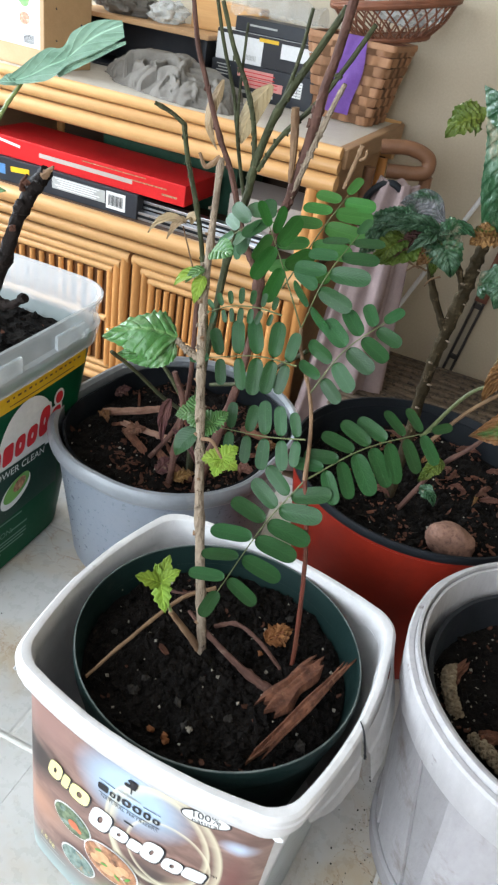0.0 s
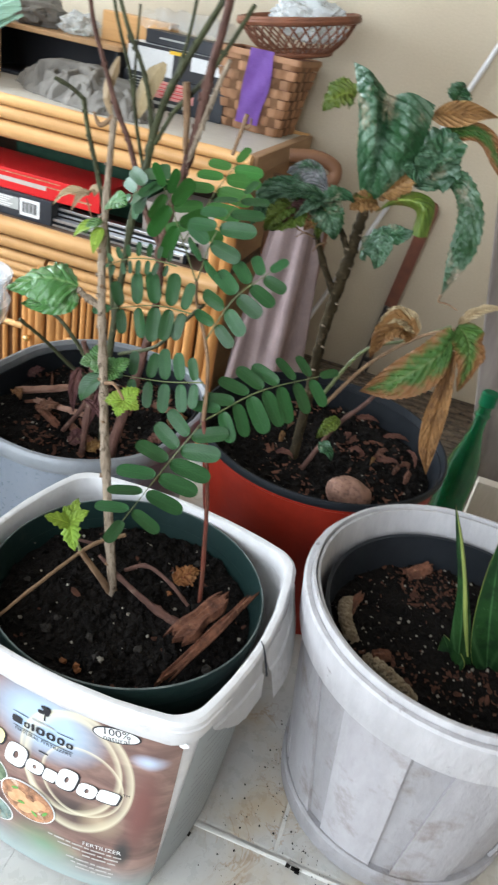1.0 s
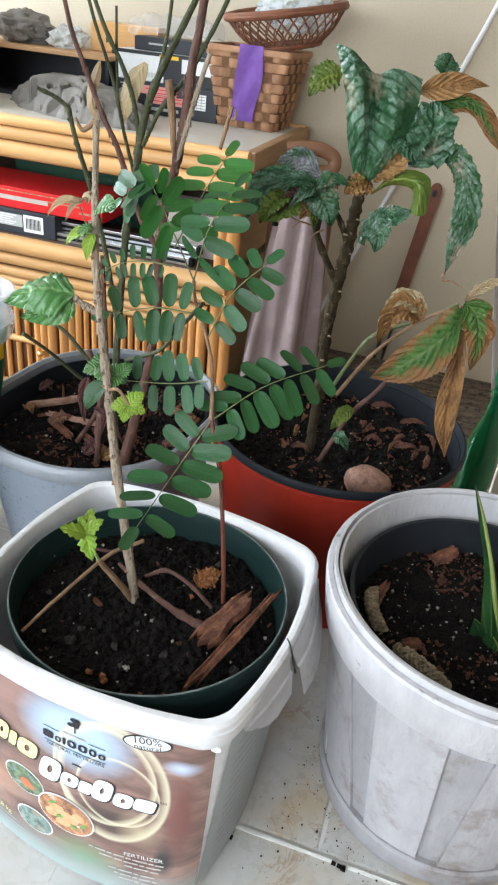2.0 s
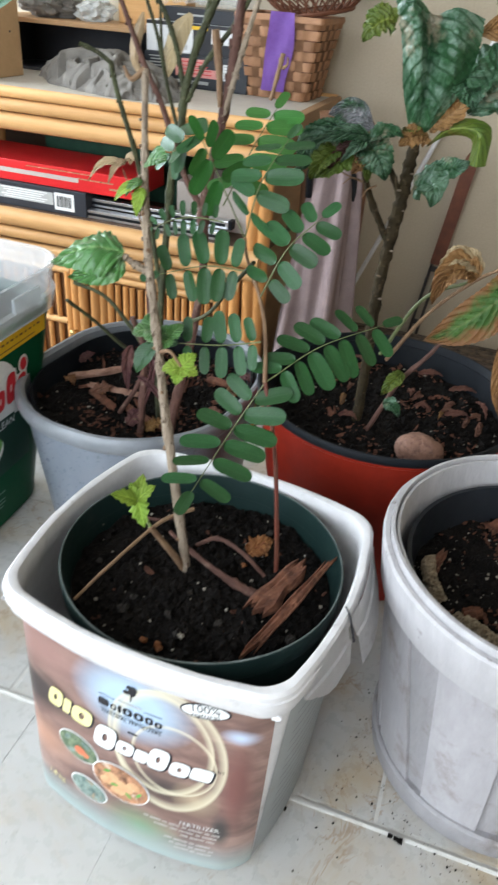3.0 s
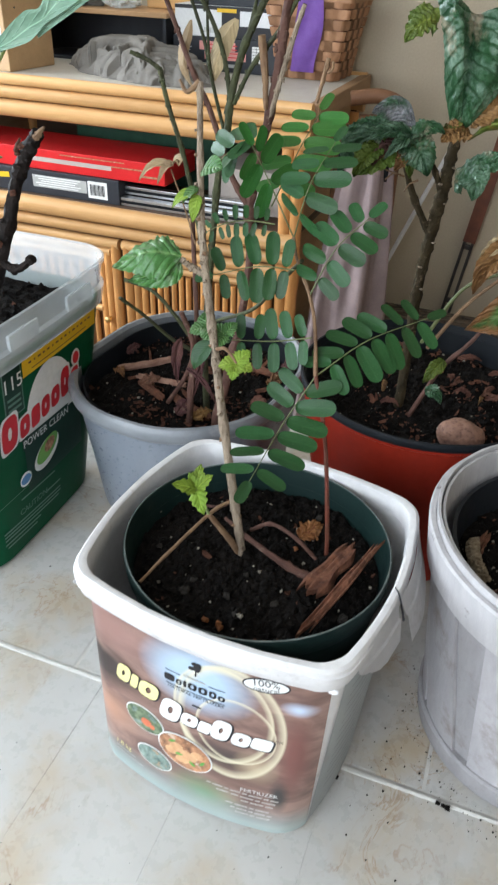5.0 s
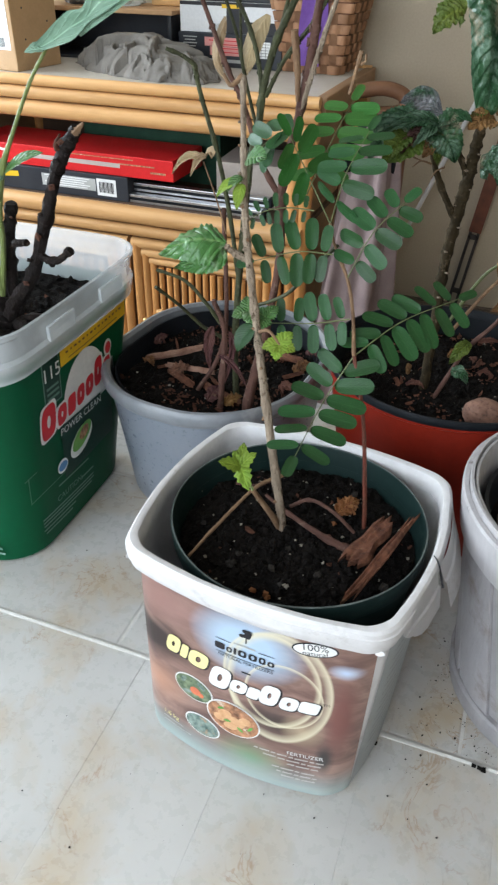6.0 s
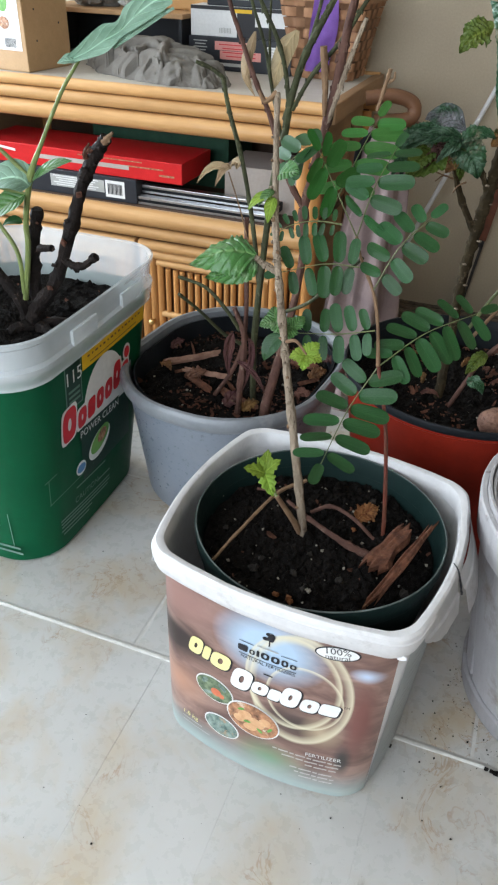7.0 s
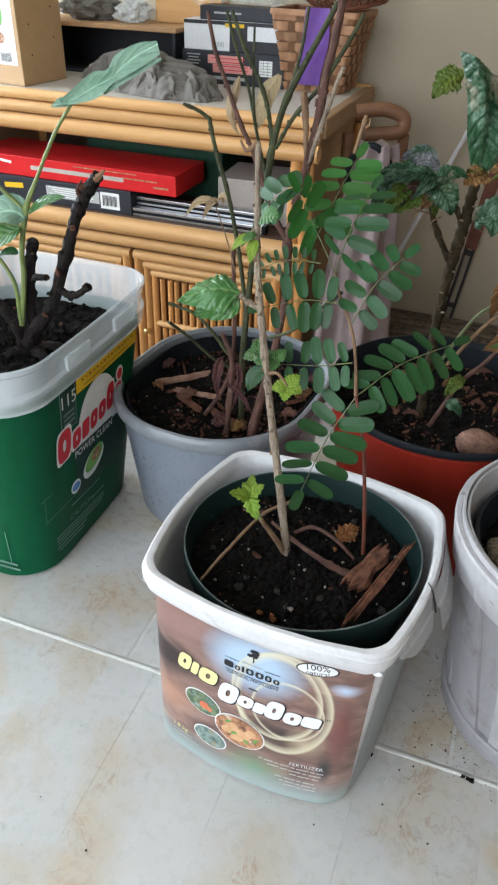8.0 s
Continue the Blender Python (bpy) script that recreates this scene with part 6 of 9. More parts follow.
# the many-stemmed shrub in the grey planter
M["shrivelled"] = leaf_mat("shrivelled_leaf", (0.075, 0.03, 0.035), (0.12, 0.055, 0.045), (0.2, 0.13, 0.08), (0.58, 0.68), 0.75, 0.15, patch=60, relief=0.6, strong=0.04)
M["bark_leaf"] = leaf_mat("red_brown_leaf", (0.13, 0.055, 0.04), (0.2, 0.1, 0.065), (0.06, 0.03, 0.025), (0.56, 0.7), 0.75, 0.15, patch=60, relief=0.6, strong=0.06)
shrub = thing("bare_shrub", (0, 0, 0), "leggy shrub of bare olive and purple-brown stems", "plant")
A1 = (-0.1115, 0.1700, 0.1586)
stick(shrub, "trunk", [(A1[0], A1[1], 0.130), A1, (-0.1032, 0.1750, 0.2065), (-0.0933, 0.1800, 0.2624), (-0.0861, 0.1800, 0.3206), (-0.0880, 0.1800, 0.3671)], (0.0072, 0.0066, 0.0054, 0.0044, 0.0043, 0.0050), M["stem_purple"], 50, 12, 0.22, (0.5, 0.97))
stick(shrub, "stem", [(-0.0879, 0.1800, 0.3661), (-0.0803, 0.1800, 0.4112), (-0.0734, 0.1780, 0.4391), (-0.0660, 0.1750, 0.4777), (-0.0614, 0.1720, 0.5092), (-0.0561, 0.1700, 0.5349), (-0.0504, 0.1650, 0.5688)], (0.0044, 0.0041, 0.0043, 0.0043, 0.0041, 0.0037, 0.0037), M["stem_purple"], 50, 11, 0.15, (0.05, 0.35))
stick(shrub, "stem", [(-0.0892, 0.1800, 0.3690), (-0.1049, 0.1780, 0.3948), (-0.1217, 0.1750, 0.4416), (-0.1331, 0.1720, 0.4646), (-0.1480, 0.1700, 0.5003), (-0.1558, 0.1680, 0.5212), (-0.1609, 0.1650, 0.5485)], (0.0034, 0.0030, 0.0027, 0.0025, 0.0022, 0.0022, 0.0019), M["stem_purple"], 44, 9, 0.15, (0.1, 0.5))
A2 = (-0.1354, 0.1950, 0.2160)
stick(shrub, "stem", [(A2[0] + 0.002, A2[1], 0.130), A2, (-0.1286, 0.1950, 0.3198), (-0.1209, 0.1920, 0.3896), (-0.1127, 0.1900, 0.4241), (-0.1094, 0.1880, 0.4472), (-0.1003, 0.1860, 0.4799), (-0.0885, 0.1840, 0.5048), (-0.0764, 0.1820, 0.5262), (-0.0588, 0.1800, 0.5587)], (0.0041, 0.0041, 0.0038, 0.0037, 0.0037, 0.0037, 0.0034, 0.0033, 0.0030, 0.0027), M["stem_shrub"], 70, 11, 0.15, (0.3, 0.52, 0.7))
stick(shrub, "branch", [(-0.1094, 0.1880, 0.4472), (-0.1141, 0.1860, 0.4769), (-0.1229, 0.1840, 0.5007), (-0.1346, 0.1820, 0.5215), (-0.1461, 0.1800, 0.5488)], (0.0025, 0.0019), M["stem_shrub"], 30, 8, 0.15, (0.4, 0.7))
stick(shrub, "branch", [(-0.1151, 0.1920, 0.4189), (-0.1246, 0.1900, 0.4543), (-0.1325, 0.1880, 0.4897), (-0.1447, 0.1860, 0.5227), (-0.1522, 0.1840, 0.5486)], (0.0019, 0.0016), M["stem_shrub"], 30, 8, 0.15, (0.4,))
stick(shrub, "branch", [(-0.1063, 0.1880, 0.4453), (-0.0894, 0.1800, 0.4733), (-0.0673, 0.1750, 0.4991), (-0.0491, 0.1700, 0.5264), (-0.0344, 0.1660, 0.5529)], (0.0022, 0.0019), M["stem_shrub"], 30, 8, 0.15, (0.3, 0.6))
stick(shrub, "branch", [(-0.0977, 0.1860, 0.4842), (-0.0873, 0.1840, 0.5219), (-0.0822, 0.1820, 0.5545)], (0.0019, 0.0016), M["stem_shrub"], 20, 8, 0.15)
stick(shrub, "branch", [(-0.1277, 0.1880, 0.4714), (-0.1287, 0.1870, 0.5001), (-0.1284, 0.1860, 0.5385)], (0.0015, 0.0012), M["stem_shrub"], 20, 8, 0.15)
stick(shrub, "stem", [(-0.1337, 0.1970, 0.2839), (-0.1390, 0.1900, 0.3416), (-0.1476, 0.1820, 0.3985), (-0.1588, 0.1760, 0.4424), (-0.1631, 0.1720, 0.4686)], (0.0028, 0.0022), M["stem_shrub"], 40, 9, 0.15, (0.55, 0.97))
stick(shrub, "branch", [(-0.1626, 0.1720, 0.4673), (-0.1715, 0.1680, 0.4739), (-0.1830, 0.1620, 0.4791)], (0.0022, 0.0019), M["stem_shrub"], 16, 8, 0.25, (0.8,))
stick(shrub, "branch", [(-0.0733, 0.1770, 0.4358), (-0.0619, 0.1720, 0.4724), (-0.0518, 0.1680, 0.5026), (-0.0462, 0.1660, 0.5171)], (0.0027, 0.0019), M["stem_pale"], 30, 8, 0.15, (0.5, 0.85))
stick(shrub, "stub", [(-0.0744, 0.1740, 0.4462), (-0.0758, 0.1720, 0.4733), (-0.0787, 0.1700, 0.4961)], (0.0022, 0.0034, 0.0036), M["stem_tan"], 16, 9, 0.2)
stick(shrub, "stub", [(-0.187, 0.2, 0.13), (-0.1497, 0.2000, 0.2106), (-0.1484, 0.1980, 0.3455)], (0.0031, 0.0027), M["stem_purple"], 24, 9, 0.15)
stick(shrub, "stub", [(-0.145, 0.175, 0.13), (-0.1397, 0.1680, 0.1750), (-0.1383, 0.1720, 0.2325), (-0.1478, 0.1680, 0.2662)], (0.0044, 0.0030), M["stem_purple"], 24, 9, 0.3, (0.4,))
stick(shrub, "branch", [(-0.1454, 0.1850, 0.2186), (-0.1623, 0.1750, 0.2326), (-0.1760, 0.1500, 0.2642), (-0.1864, 0.1250, 0.2904)], (0.0024, 0.0018), M["stem_shrub"], 24, 8, 0.2, (0.95,))
stick(shrub, "branch", [(-0.1477, 0.1850, 0.2342), (-0.1615, 0.1800, 0.2568), (-0.1829, 0.1800, 0.2759), (-0.2130, 0.1800, 0.2826)], (0.0025, 0.0019), M["stem_shrub"], 24, 8, 0.2, (0.95,))
stick(shrub, "branch", [(-0.1215, 0.1900, 0.2528), (-0.0747, 0.1600, 0.2859), (-0.0411, 0.1200, 0.3290), (-0.0132, 0.0900, 0.3643)], (0.0021, 0.0019), M["stem_shrub"], 24, 8, 0.15)
stick(shrub, "branch", [(-0.1449, 0.1950, 0.3229), (-0.1524, 0.1900, 0.3557), (-0.1622, 0.1850, 0.3888)], (0.0010, 0.0007), M["stem_tan"], 16, 6, 0.2)
for k, q in enumerate((((-0.1622, 0.1850, 0.3912), (-0.1767, 0.1800, 0.3980), (-0.1908, 0.1800, 0.3765)), ((-0.1606, 0.1850, 0.3914), (-0.1630, 0.1800, 0.3972), (-0.1728, 0.1800, 0.3762)), ((-0.1595, 0.1850, 0.3935), (-0.1497, 0.1800, 0.4035), (-0.1521, 0.1800, 0.3936)))):
    part("withered_leaf", leaf_bm(*q, 0.009, VIEW, 0.0014, 0.9, 0, 4, 16, 6, k, curl=0.4), M["tan_leaf"], shrub)
part("dry_leaf", rail_leaf([(-0.1096, 0.1950, 0.5038), (-0.1224, 0.1960, 0.4958), (-0.1283, 0.1940, 0.4816), (-0.1303, 0.1930, 0.4681), (-0.1255, 0.1920, 0.4596)], [(-0.1081, 0.1950, 0.5031), (-0.1138, 0.1920, 0.4958), (-0.1192, 0.1900, 0.4827), (-0.1233, 0.1900, 0.4690), (-0.1250, 0.1920, 0.4596)], [(-0.1062, 0.1950, 0.5024), (-0.1067, 0.1940, 0.4945), (-0.1110, 0.1920, 0.4822), (-0.1167, 0.1910, 0.4694), (-0.1240, 0.1920, 0.4597)], 0.0008, 6, 3, 36, 12), M["tan_leaf"], shrub, "hanging tan dry leaf")
part("dry_leaf", rail_leaf([(-0.1383, 0.1760, 0.5020), (-0.1446, 0.1780, 0.4927), (-0.1497, 0.1780, 0.4810), (-0.1471, 0.1760, 0.4681), (-0.1349, 0.1740, 0.4549)], [(-0.1374, 0.1760, 0.5021), (-0.1392, 0.1740, 0.4926), (-0.1428, 0.1730, 0.4812), (-0.1425, 0.1730, 0.4679), (-0.1349, 0.1740, 0.4549)], [(-0.1364, 0.1760, 0.5021), (-0.1365, 0.1760, 0.4918), (-0.1392, 0.1750, 0.4804), (-0.1394, 0.1740, 0.4672), (-0.1345, 0.1740, 0.4549)], 0.0008, 6, 6, 36, 10), M["tan_leaf"], shrub)
rgb = random.Random(91)


def buds(pts, count, size, material):
    """Small paired bud scars along a branch."""
    line = spline(pts, 100)
    for k in range(count):
        q = line[min(97, int(100 * (k + rgb.uniform(0.2, 0.8)) / count))]
        for sgn in (-1, 1):
            if rgb.random() < 0.75:
                sc = bmesh.new()
                crumb(sc, (0, 0, 0), size * rgb.uniform(0.7, 1.25), rgb, 0.7)
                part("bud_scar", sc, M[material], shrub, "", False).matrix_local = Matrix.Translation((q[0] + sgn * size * 1.15, q[1] - size * 0.6, q[2] + rgb.uniform(-1, 1) * size)) @ Matrix.Diagonal((0.8, 0.8, 1.5, 1))


buds([(-0.1286, 0.1950, 0.3198), (-0.1209, 0.1920, 0.3896), (-0.1094, 0.1880, 0.4472), (-0.1003, 0.1860, 0.4799), (-0.0885, 0.1840, 0.5048), (-0.0764, 0.1820, 0.5262)], 15, 0.0019, "stem_shrub")
buds([(-0.1094, 0.1880, 0.4472), (-0.1141, 0.1860, 0.4769), (-0.1229, 0.1840, 0.5007), (-0.1346, 0.1820, 0.5215)], 9, 0.0014, "stem_shrub")
buds([(-0.1063, 0.1880, 0.4453), (-0.0894, 0.1800, 0.4733), (-0.0673, 0.1750, 0.4991), (-0.0491, 0.1700, 0.5264)], 9, 0.0014, "stem_shrub")
buds([(-0.1390, 0.1900, 0.3416), (-0.1476, 0.1820, 0.3985), (-0.1588, 0.1760, 0.4424), (-0.1631, 0.1720, 0.4686)], 10, 0.0014, "stem_shrub")
buds([(-0.0879, 0.1800, 0.3661), (-0.0803, 0.1800, 0.4112), (-0.0734, 0.1780, 0.4391), (-0.0660, 0.1750, 0.4777), (-0.0614, 0.1720, 0.5092)], 7, 0.0024, "stem_purple")
buds([(-0.0733, 0.1770, 0.4358), (-0.0619, 0.1720, 0.4724), (-0.0518, 0.1680, 0.5026)], 5, 0.0016, "stem_pale")
buds([(-0.1049, 0.1780, 0.3948), (-0.1217, 0.1750, 0.4416), (-0.1331, 0.1720, 0.4646), (-0.1480, 0.1700, 0.5003)], 7, 0.0015, "stem_purple")
stick(shrub, "twig", [(-0.0592, 0.1710, 0.4747), (-0.0587, 0.1690, 0.4790), (-0.0591, 0.1680, 0.4814)], (0.0016, 0.0006), M["stem_pale"], 8, 7)
for k, q in enumerate((((-0.1467, 0.1650, 0.2403), (-0.1542, 0.1600, 0.2286), (-0.1495, 0.1600, 0.1940)), ((-0.1328, 0.1700, 0.2346), (-0.1217, 0.1650, 0.2267), (-0.1336, 0.1600, 0.1809)), ((-0.1424, 0.1650, 0.2094), (-0.1222, 0.1600, 0.2099), (-0.1072, 0.1550, 0.1832)))):
    part("withered_leaf", leaf_bm(*q, (0.011, 0.007, 0.006)[k], (0.5, -0.7, 0.3), 0.0016, 0.9, 0, 4, 24, 8, k + 5, curl=0.5, ruffle=0.6), M["shrivelled"], shrub)
bark_chip((-0.2545, 0.2349, 0.1500), (-0.2065, 0.2668, 0.1560), 0.008, 0.003, 5, "pale split bark strip in the grey planter", "pink_bark")
bark_chip((-0.2293, 0.2275, 0.1480), (-0.1750, 0.2248, 0.1520), 0.007, 0.0028, 6, "pale split bark strip in the grey planter", "pink_bark")
bark_chip((-0.1742, 0.2061, 0.1460), (-0.1276, 0.1803, 0.1500), 0.011, 0.0035, 7, "curled brown bark piece in the grey planter")
bark_chip((-0.2223, 0.2200, 0.1460), (-0.1875, 0.1967, 0.1480), 0.010, 0.003, 8, "curled brown bark piece in the grey planter")
bark_chip((-0.1213, 0.3011, 0.1460), (-0.0905, 0.2915, 0.1500), 0.010, 0.003, 9, "curled brown bark piece in the grey planter")

for k, (a, b, w) in enumerate((((-0.1588, 0.1745, 0.1460), (-0.1510, 0.1915, 0.1560), 0.016), ((-0.1394, 0.1735, 0.1460), (-0.1248, 0.1861, 0.1520), 0.013), ((-0.2199, 0.2123, 0.1460), (-0.2030, 0.2258, 0.1520), 0.016), ((-0.2703, 0.2735, 0.1450), (-0.2613, 0.2910, 0.1500), 0.012), ((-0.0913, 0.2671, 0.1460), (-0.0759, 0.2831, 0.1520), 0.015), ((-0.0970, 0.2307, 0.1460), (-0.0755, 0.2191, 0.1500), 0.013), ((-0.0921, 0.3184, 0.1460), (-0.0710, 0.3036, 0.1500), 0.012), ((-0.2642, 0.2372, 0.1450), (-0.2428, 0.2159, 0.1490), 0.010))):
    dead_leaf(a, b, w, 0.004, "curled reddish brown dead leaf in the grey planter", ("shrivelled", "withered", "bark_leaf")[k % 3], k + 11, "dead leaves in the grey planter")
clods("perlite_grains", (((-0.1038, 0.1778, 0.1460), 0.0018), ((-0.1746, 0.3091, 0.1500), 0.0022), ((-0.1620, 0.1777, 0.1470), 0.0022), ((-0.2112, 0.1885, 0.1460), 0.0016), ((-0.0940, 0.1674, 0.1460), 0.0014), ((-0.1131, 0.1682, 0.1460), 0.0016), ((-0.2031, 0.1601, 0.1450), 0.0012), ((-0.0816, 0.2808, 0.1460), 0.0012)), "perlite", "pale perlite grains on the soil", 8, "perlite")

rgl = random.Random(77)
for k in range(9):
    a = rgl.uniform(0, 6.28)
    q = Vector((GREY[0] + rgl.uniform(0.02, 0.08) * math.cos(a), GREY[1] + rgl.uniform(0.02, 0.095) * math.sin(a), 0.144))
    d = Vector((math.cos(a * 3), math.sin(a * 3), rgl.uniform(0.0, 0.25))) * rgl.uniform(0.012, 0.03)
    bark_chip(q, q + d, rgl.uniform(0.003, 0.007), 0.0016, 60 + k, "thin brown bark splinter in the grey planter")

# the crinkle-leaved plant in the red pot
crink = thing("crinkle_leaved_plant", (0, 0, 0), "wilting plant with large crinkled dark green leaves, some browned", "plant")
A3 = (0.0559, 0.2400, 0.2369)
stick(crink, "trunk", [(A3[0], A3[1], 0.165), A3, (0.0558, 0.2320, 0.2990), (0.0595, 0.2250, 0.3528), (0.0639, 0.2200, 0.3918), (0.0661, 0.2150, 0.4208), (0.0697, 0.2120, 0.4523)], (0.0050, 0.0046, 0.0044, 0.0047, 0.0048, 0.0041, 0.0028), M["stem_olive"], 90, 12, 0.22, (0.18, 0.25, 0.32, 0.4, 0.46, 0.52, 0.58, 0.63, 0.69, 0.75, 0.81, 0.86))
stick(crink, "branch", [(0.0587, 0.2240, 0.3529), (0.0455, 0.2180, 0.3767), (0.0353, 0.2120, 0.3999), (0.0311, 0.2080, 0.4204)], (0.0031, 0.0022), M["stem_olive"], 24, 9, 0.25, (0.4, 0.8))
stick(crink, "branch", [(0.0632, 0.2200, 0.3878), (0.0559, 0.2140, 0.4056), (0.0479, 0.2100, 0.4185)], (0.0027, 0.0019), M["stem_olive"], 20, 9, 0.2, (0.5,))
stick(crink, "branch", [(A3[0] + 0.012, A3[1] - 0.01, 0.168), (0.0892, 0.2280, 0.2270), (0.1085, 0.2220, 0.2592), (0.1182, 0.2200, 0.2771)], (0.0024, 0.0017), M["stem_purple"], 24, 9, 0.2, (0.5,))
stick(crink, "petiole", [(0.0673, 0.2360, 0.2479), (0.0951, 0.2280, 0.3087), (0.1308, 0.2200, 0.3343), (0.1611, 0.2140, 0.3582)], (0.0018, 0.0012), M["rib_green"], 24, 8, 0.1)
stick(crink, "petiole", [(0.0736, 0.2360, 0.2435), (0.1026, 0.2260, 0.2986), (0.1372, 0.2160, 0.3397), (0.1638, 0.2100, 0.3577)], (0.0019, 0.0013), M["stem_tan"], 24, 8, 0.1)
for k, q in enumerate(((0.0568, 0.2290, 0.2778), (0.0601, 0.2260, 0.3034), (0.0556, 0.2240, 0.3236), (0.0641, 0.2190, 0.3480), (0.0577, 0.2170, 0.3672), (0.0678, 0.2140, 0.3822), (0.0613, 0.2130, 0.3976), (0.0697, 0.2100, 0.4113))):
    sc = bmesh.new()
    crumb(sc, (0, 0, 0), 0.0026, random.Random(k + 40), 0.6)
    bmesh.ops.bevel(sc, geom=sc.edges[:], offset=0.0005, segments=1, affect="EDGES")
    part("leaf_scar", sc, M["stem_pale"], crink, "pale leaf scar").matrix_local = Matrix.Translation(q) @ Matrix.Diagonal((1.2, 0.7, 0.6, 1))
CF = (-0.15, -0.85, 0.5)


def crinkled(b, m, t, w, material="crinkle", face=CF, pucker=0.0022, fold=0.32, veins=7, seed=0, blunt=0.7, label="", teeth=0.03, ruffle=0.6, curl=0.15):
    return part("leaf", leaf_bm(b, m, t, w, face, pucker, fold, teeth, veins, 84, 14, seed, blunt, curl, ruffle), M[material], crink, label)


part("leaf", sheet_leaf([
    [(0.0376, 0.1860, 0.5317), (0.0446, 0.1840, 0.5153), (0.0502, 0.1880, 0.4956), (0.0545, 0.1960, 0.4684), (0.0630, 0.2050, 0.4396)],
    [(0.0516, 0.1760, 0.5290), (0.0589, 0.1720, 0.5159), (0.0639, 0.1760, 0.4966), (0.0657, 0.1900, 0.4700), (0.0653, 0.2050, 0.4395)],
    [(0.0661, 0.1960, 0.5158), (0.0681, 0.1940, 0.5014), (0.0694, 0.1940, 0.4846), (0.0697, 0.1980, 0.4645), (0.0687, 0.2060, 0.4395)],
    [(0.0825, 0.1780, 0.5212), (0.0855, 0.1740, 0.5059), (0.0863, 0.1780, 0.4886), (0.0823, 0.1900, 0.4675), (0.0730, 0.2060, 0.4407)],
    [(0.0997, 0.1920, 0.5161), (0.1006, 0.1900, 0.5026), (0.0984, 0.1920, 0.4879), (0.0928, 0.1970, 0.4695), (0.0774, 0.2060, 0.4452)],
], 0.0014, 9, 1, 110, 60, 0.25), M["crinkle"], crink, "large folded crinkled dark green leaf with pale scars and painted sheen")
crinkled((0.0870, 0.2000, 0.4827), (0.0979, 0.1920, 0.4794), (0.1063, 0.1900, 0.4615), 0.022, seed=41, fold=0.7)
crinkled((0.0681, 0.2060, 0.4381), (0.0660, 0.1960, 0.4352), (0.0591, 0.1940, 0.4457), 0.014, "crinkle_yellow", seed=42, fold=0.8)
crinkled((0.0365, 0.2040, 0.4331), (0.0463, 0.1920, 0.4422), (0.0549, 0.1900, 0.4386), 0.014, "crinkle", seed=43, fold=0.8)
crinkled((0.0358, 0.2040, 0.4264), (0.0356, 0.1880, 0.4163), (0.0279, 0.1860, 0.4100), 0.014, "withered", seed=44, fold=0.9)
crinkled((0.0140, 0.1960, 0.4232), (0.0050, 0.1800, 0.4202), (-0.0013, 0.1800, 0.4032), 0.018, "crinkle_yellow", seed=45, fold=0.7)
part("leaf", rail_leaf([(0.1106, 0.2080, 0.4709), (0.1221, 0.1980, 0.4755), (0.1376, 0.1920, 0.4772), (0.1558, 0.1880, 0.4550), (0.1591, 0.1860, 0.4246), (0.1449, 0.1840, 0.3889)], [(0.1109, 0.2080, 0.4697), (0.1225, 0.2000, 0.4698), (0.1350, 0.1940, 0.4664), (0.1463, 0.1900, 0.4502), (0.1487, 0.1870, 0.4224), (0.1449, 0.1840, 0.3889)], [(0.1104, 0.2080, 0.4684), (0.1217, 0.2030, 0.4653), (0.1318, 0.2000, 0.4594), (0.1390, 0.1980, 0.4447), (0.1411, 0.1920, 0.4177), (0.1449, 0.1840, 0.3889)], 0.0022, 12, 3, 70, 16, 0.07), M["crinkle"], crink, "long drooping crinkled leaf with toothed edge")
part("leaf", rail_leaf([(0.0980, 0.2030, 0.5094), (0.1068, 0.1980, 0.5189), (0.1205, 0.1960, 0.5229), (0.1340, 0.1960, 0.5205), (0.1450, 0.1970, 0.5166)], [(0.0984, 0.2030, 0.5080), (0.1091, 0.2020, 0.5110), (0.1224, 0.2010, 0.5143), (0.1349, 0.1990, 0.5165), (0.1450, 0.1970, 0.5166)], [(0.0989, 0.2030, 0.5058), (0.1107, 0.1950, 0.5036), (0.1247, 0.1930, 0.5072), (0.1358, 0.1950, 0.5137), (0.1450, 0.1970, 0.5166)], 0.0016, 8, 4, 40, 12), M["withered"], crink, "dead orange-brown leaf")
part("leaf", rail_leaf([(0.1046, 0.2040, 0.4983), (0.1183, 0.1980, 0.5074), (0.1358, 0.1940, 0.5109), (0.1529, 0.1920, 0.4997), (0.1656, 0.1920, 0.4767)], [(0.1049, 0.2040, 0.4969), (0.1192, 0.2020, 0.5028), (0.1357, 0.1980, 0.5047), (0.1505, 0.1950, 0.4939), (0.1650, 0.1920, 0.4762)], [(0.1053, 0.2040, 0.4954), (0.1209, 0.2000, 0.4965), (0.1351, 0.1960, 0.4982), (0.1483, 0.1950, 0.4876), (0.1642, 0.1920, 0.4761)], 0.0022, 10, 5, 44, 12, 0.04), M["dying"], crink, "green leaf browning to its tip")
crinkled((0.1017, 0.2120, 0.4575), (0.1216, 0.1780, 0.4847), (0.1087, 0.1960, 0.5014), 0.034, seed=2, blunt=0.9, face=(0.25, -0.9, 0.3), fold=0.5)
crinkled((0.0776, 0.2140, 0.4448), (0.0923, 0.2000, 0.4577), (0.1030, 0.2050, 0.4740), 0.026, "withered", seed=26, face=(0.1, -0.7, 0.7), fold=0.5)
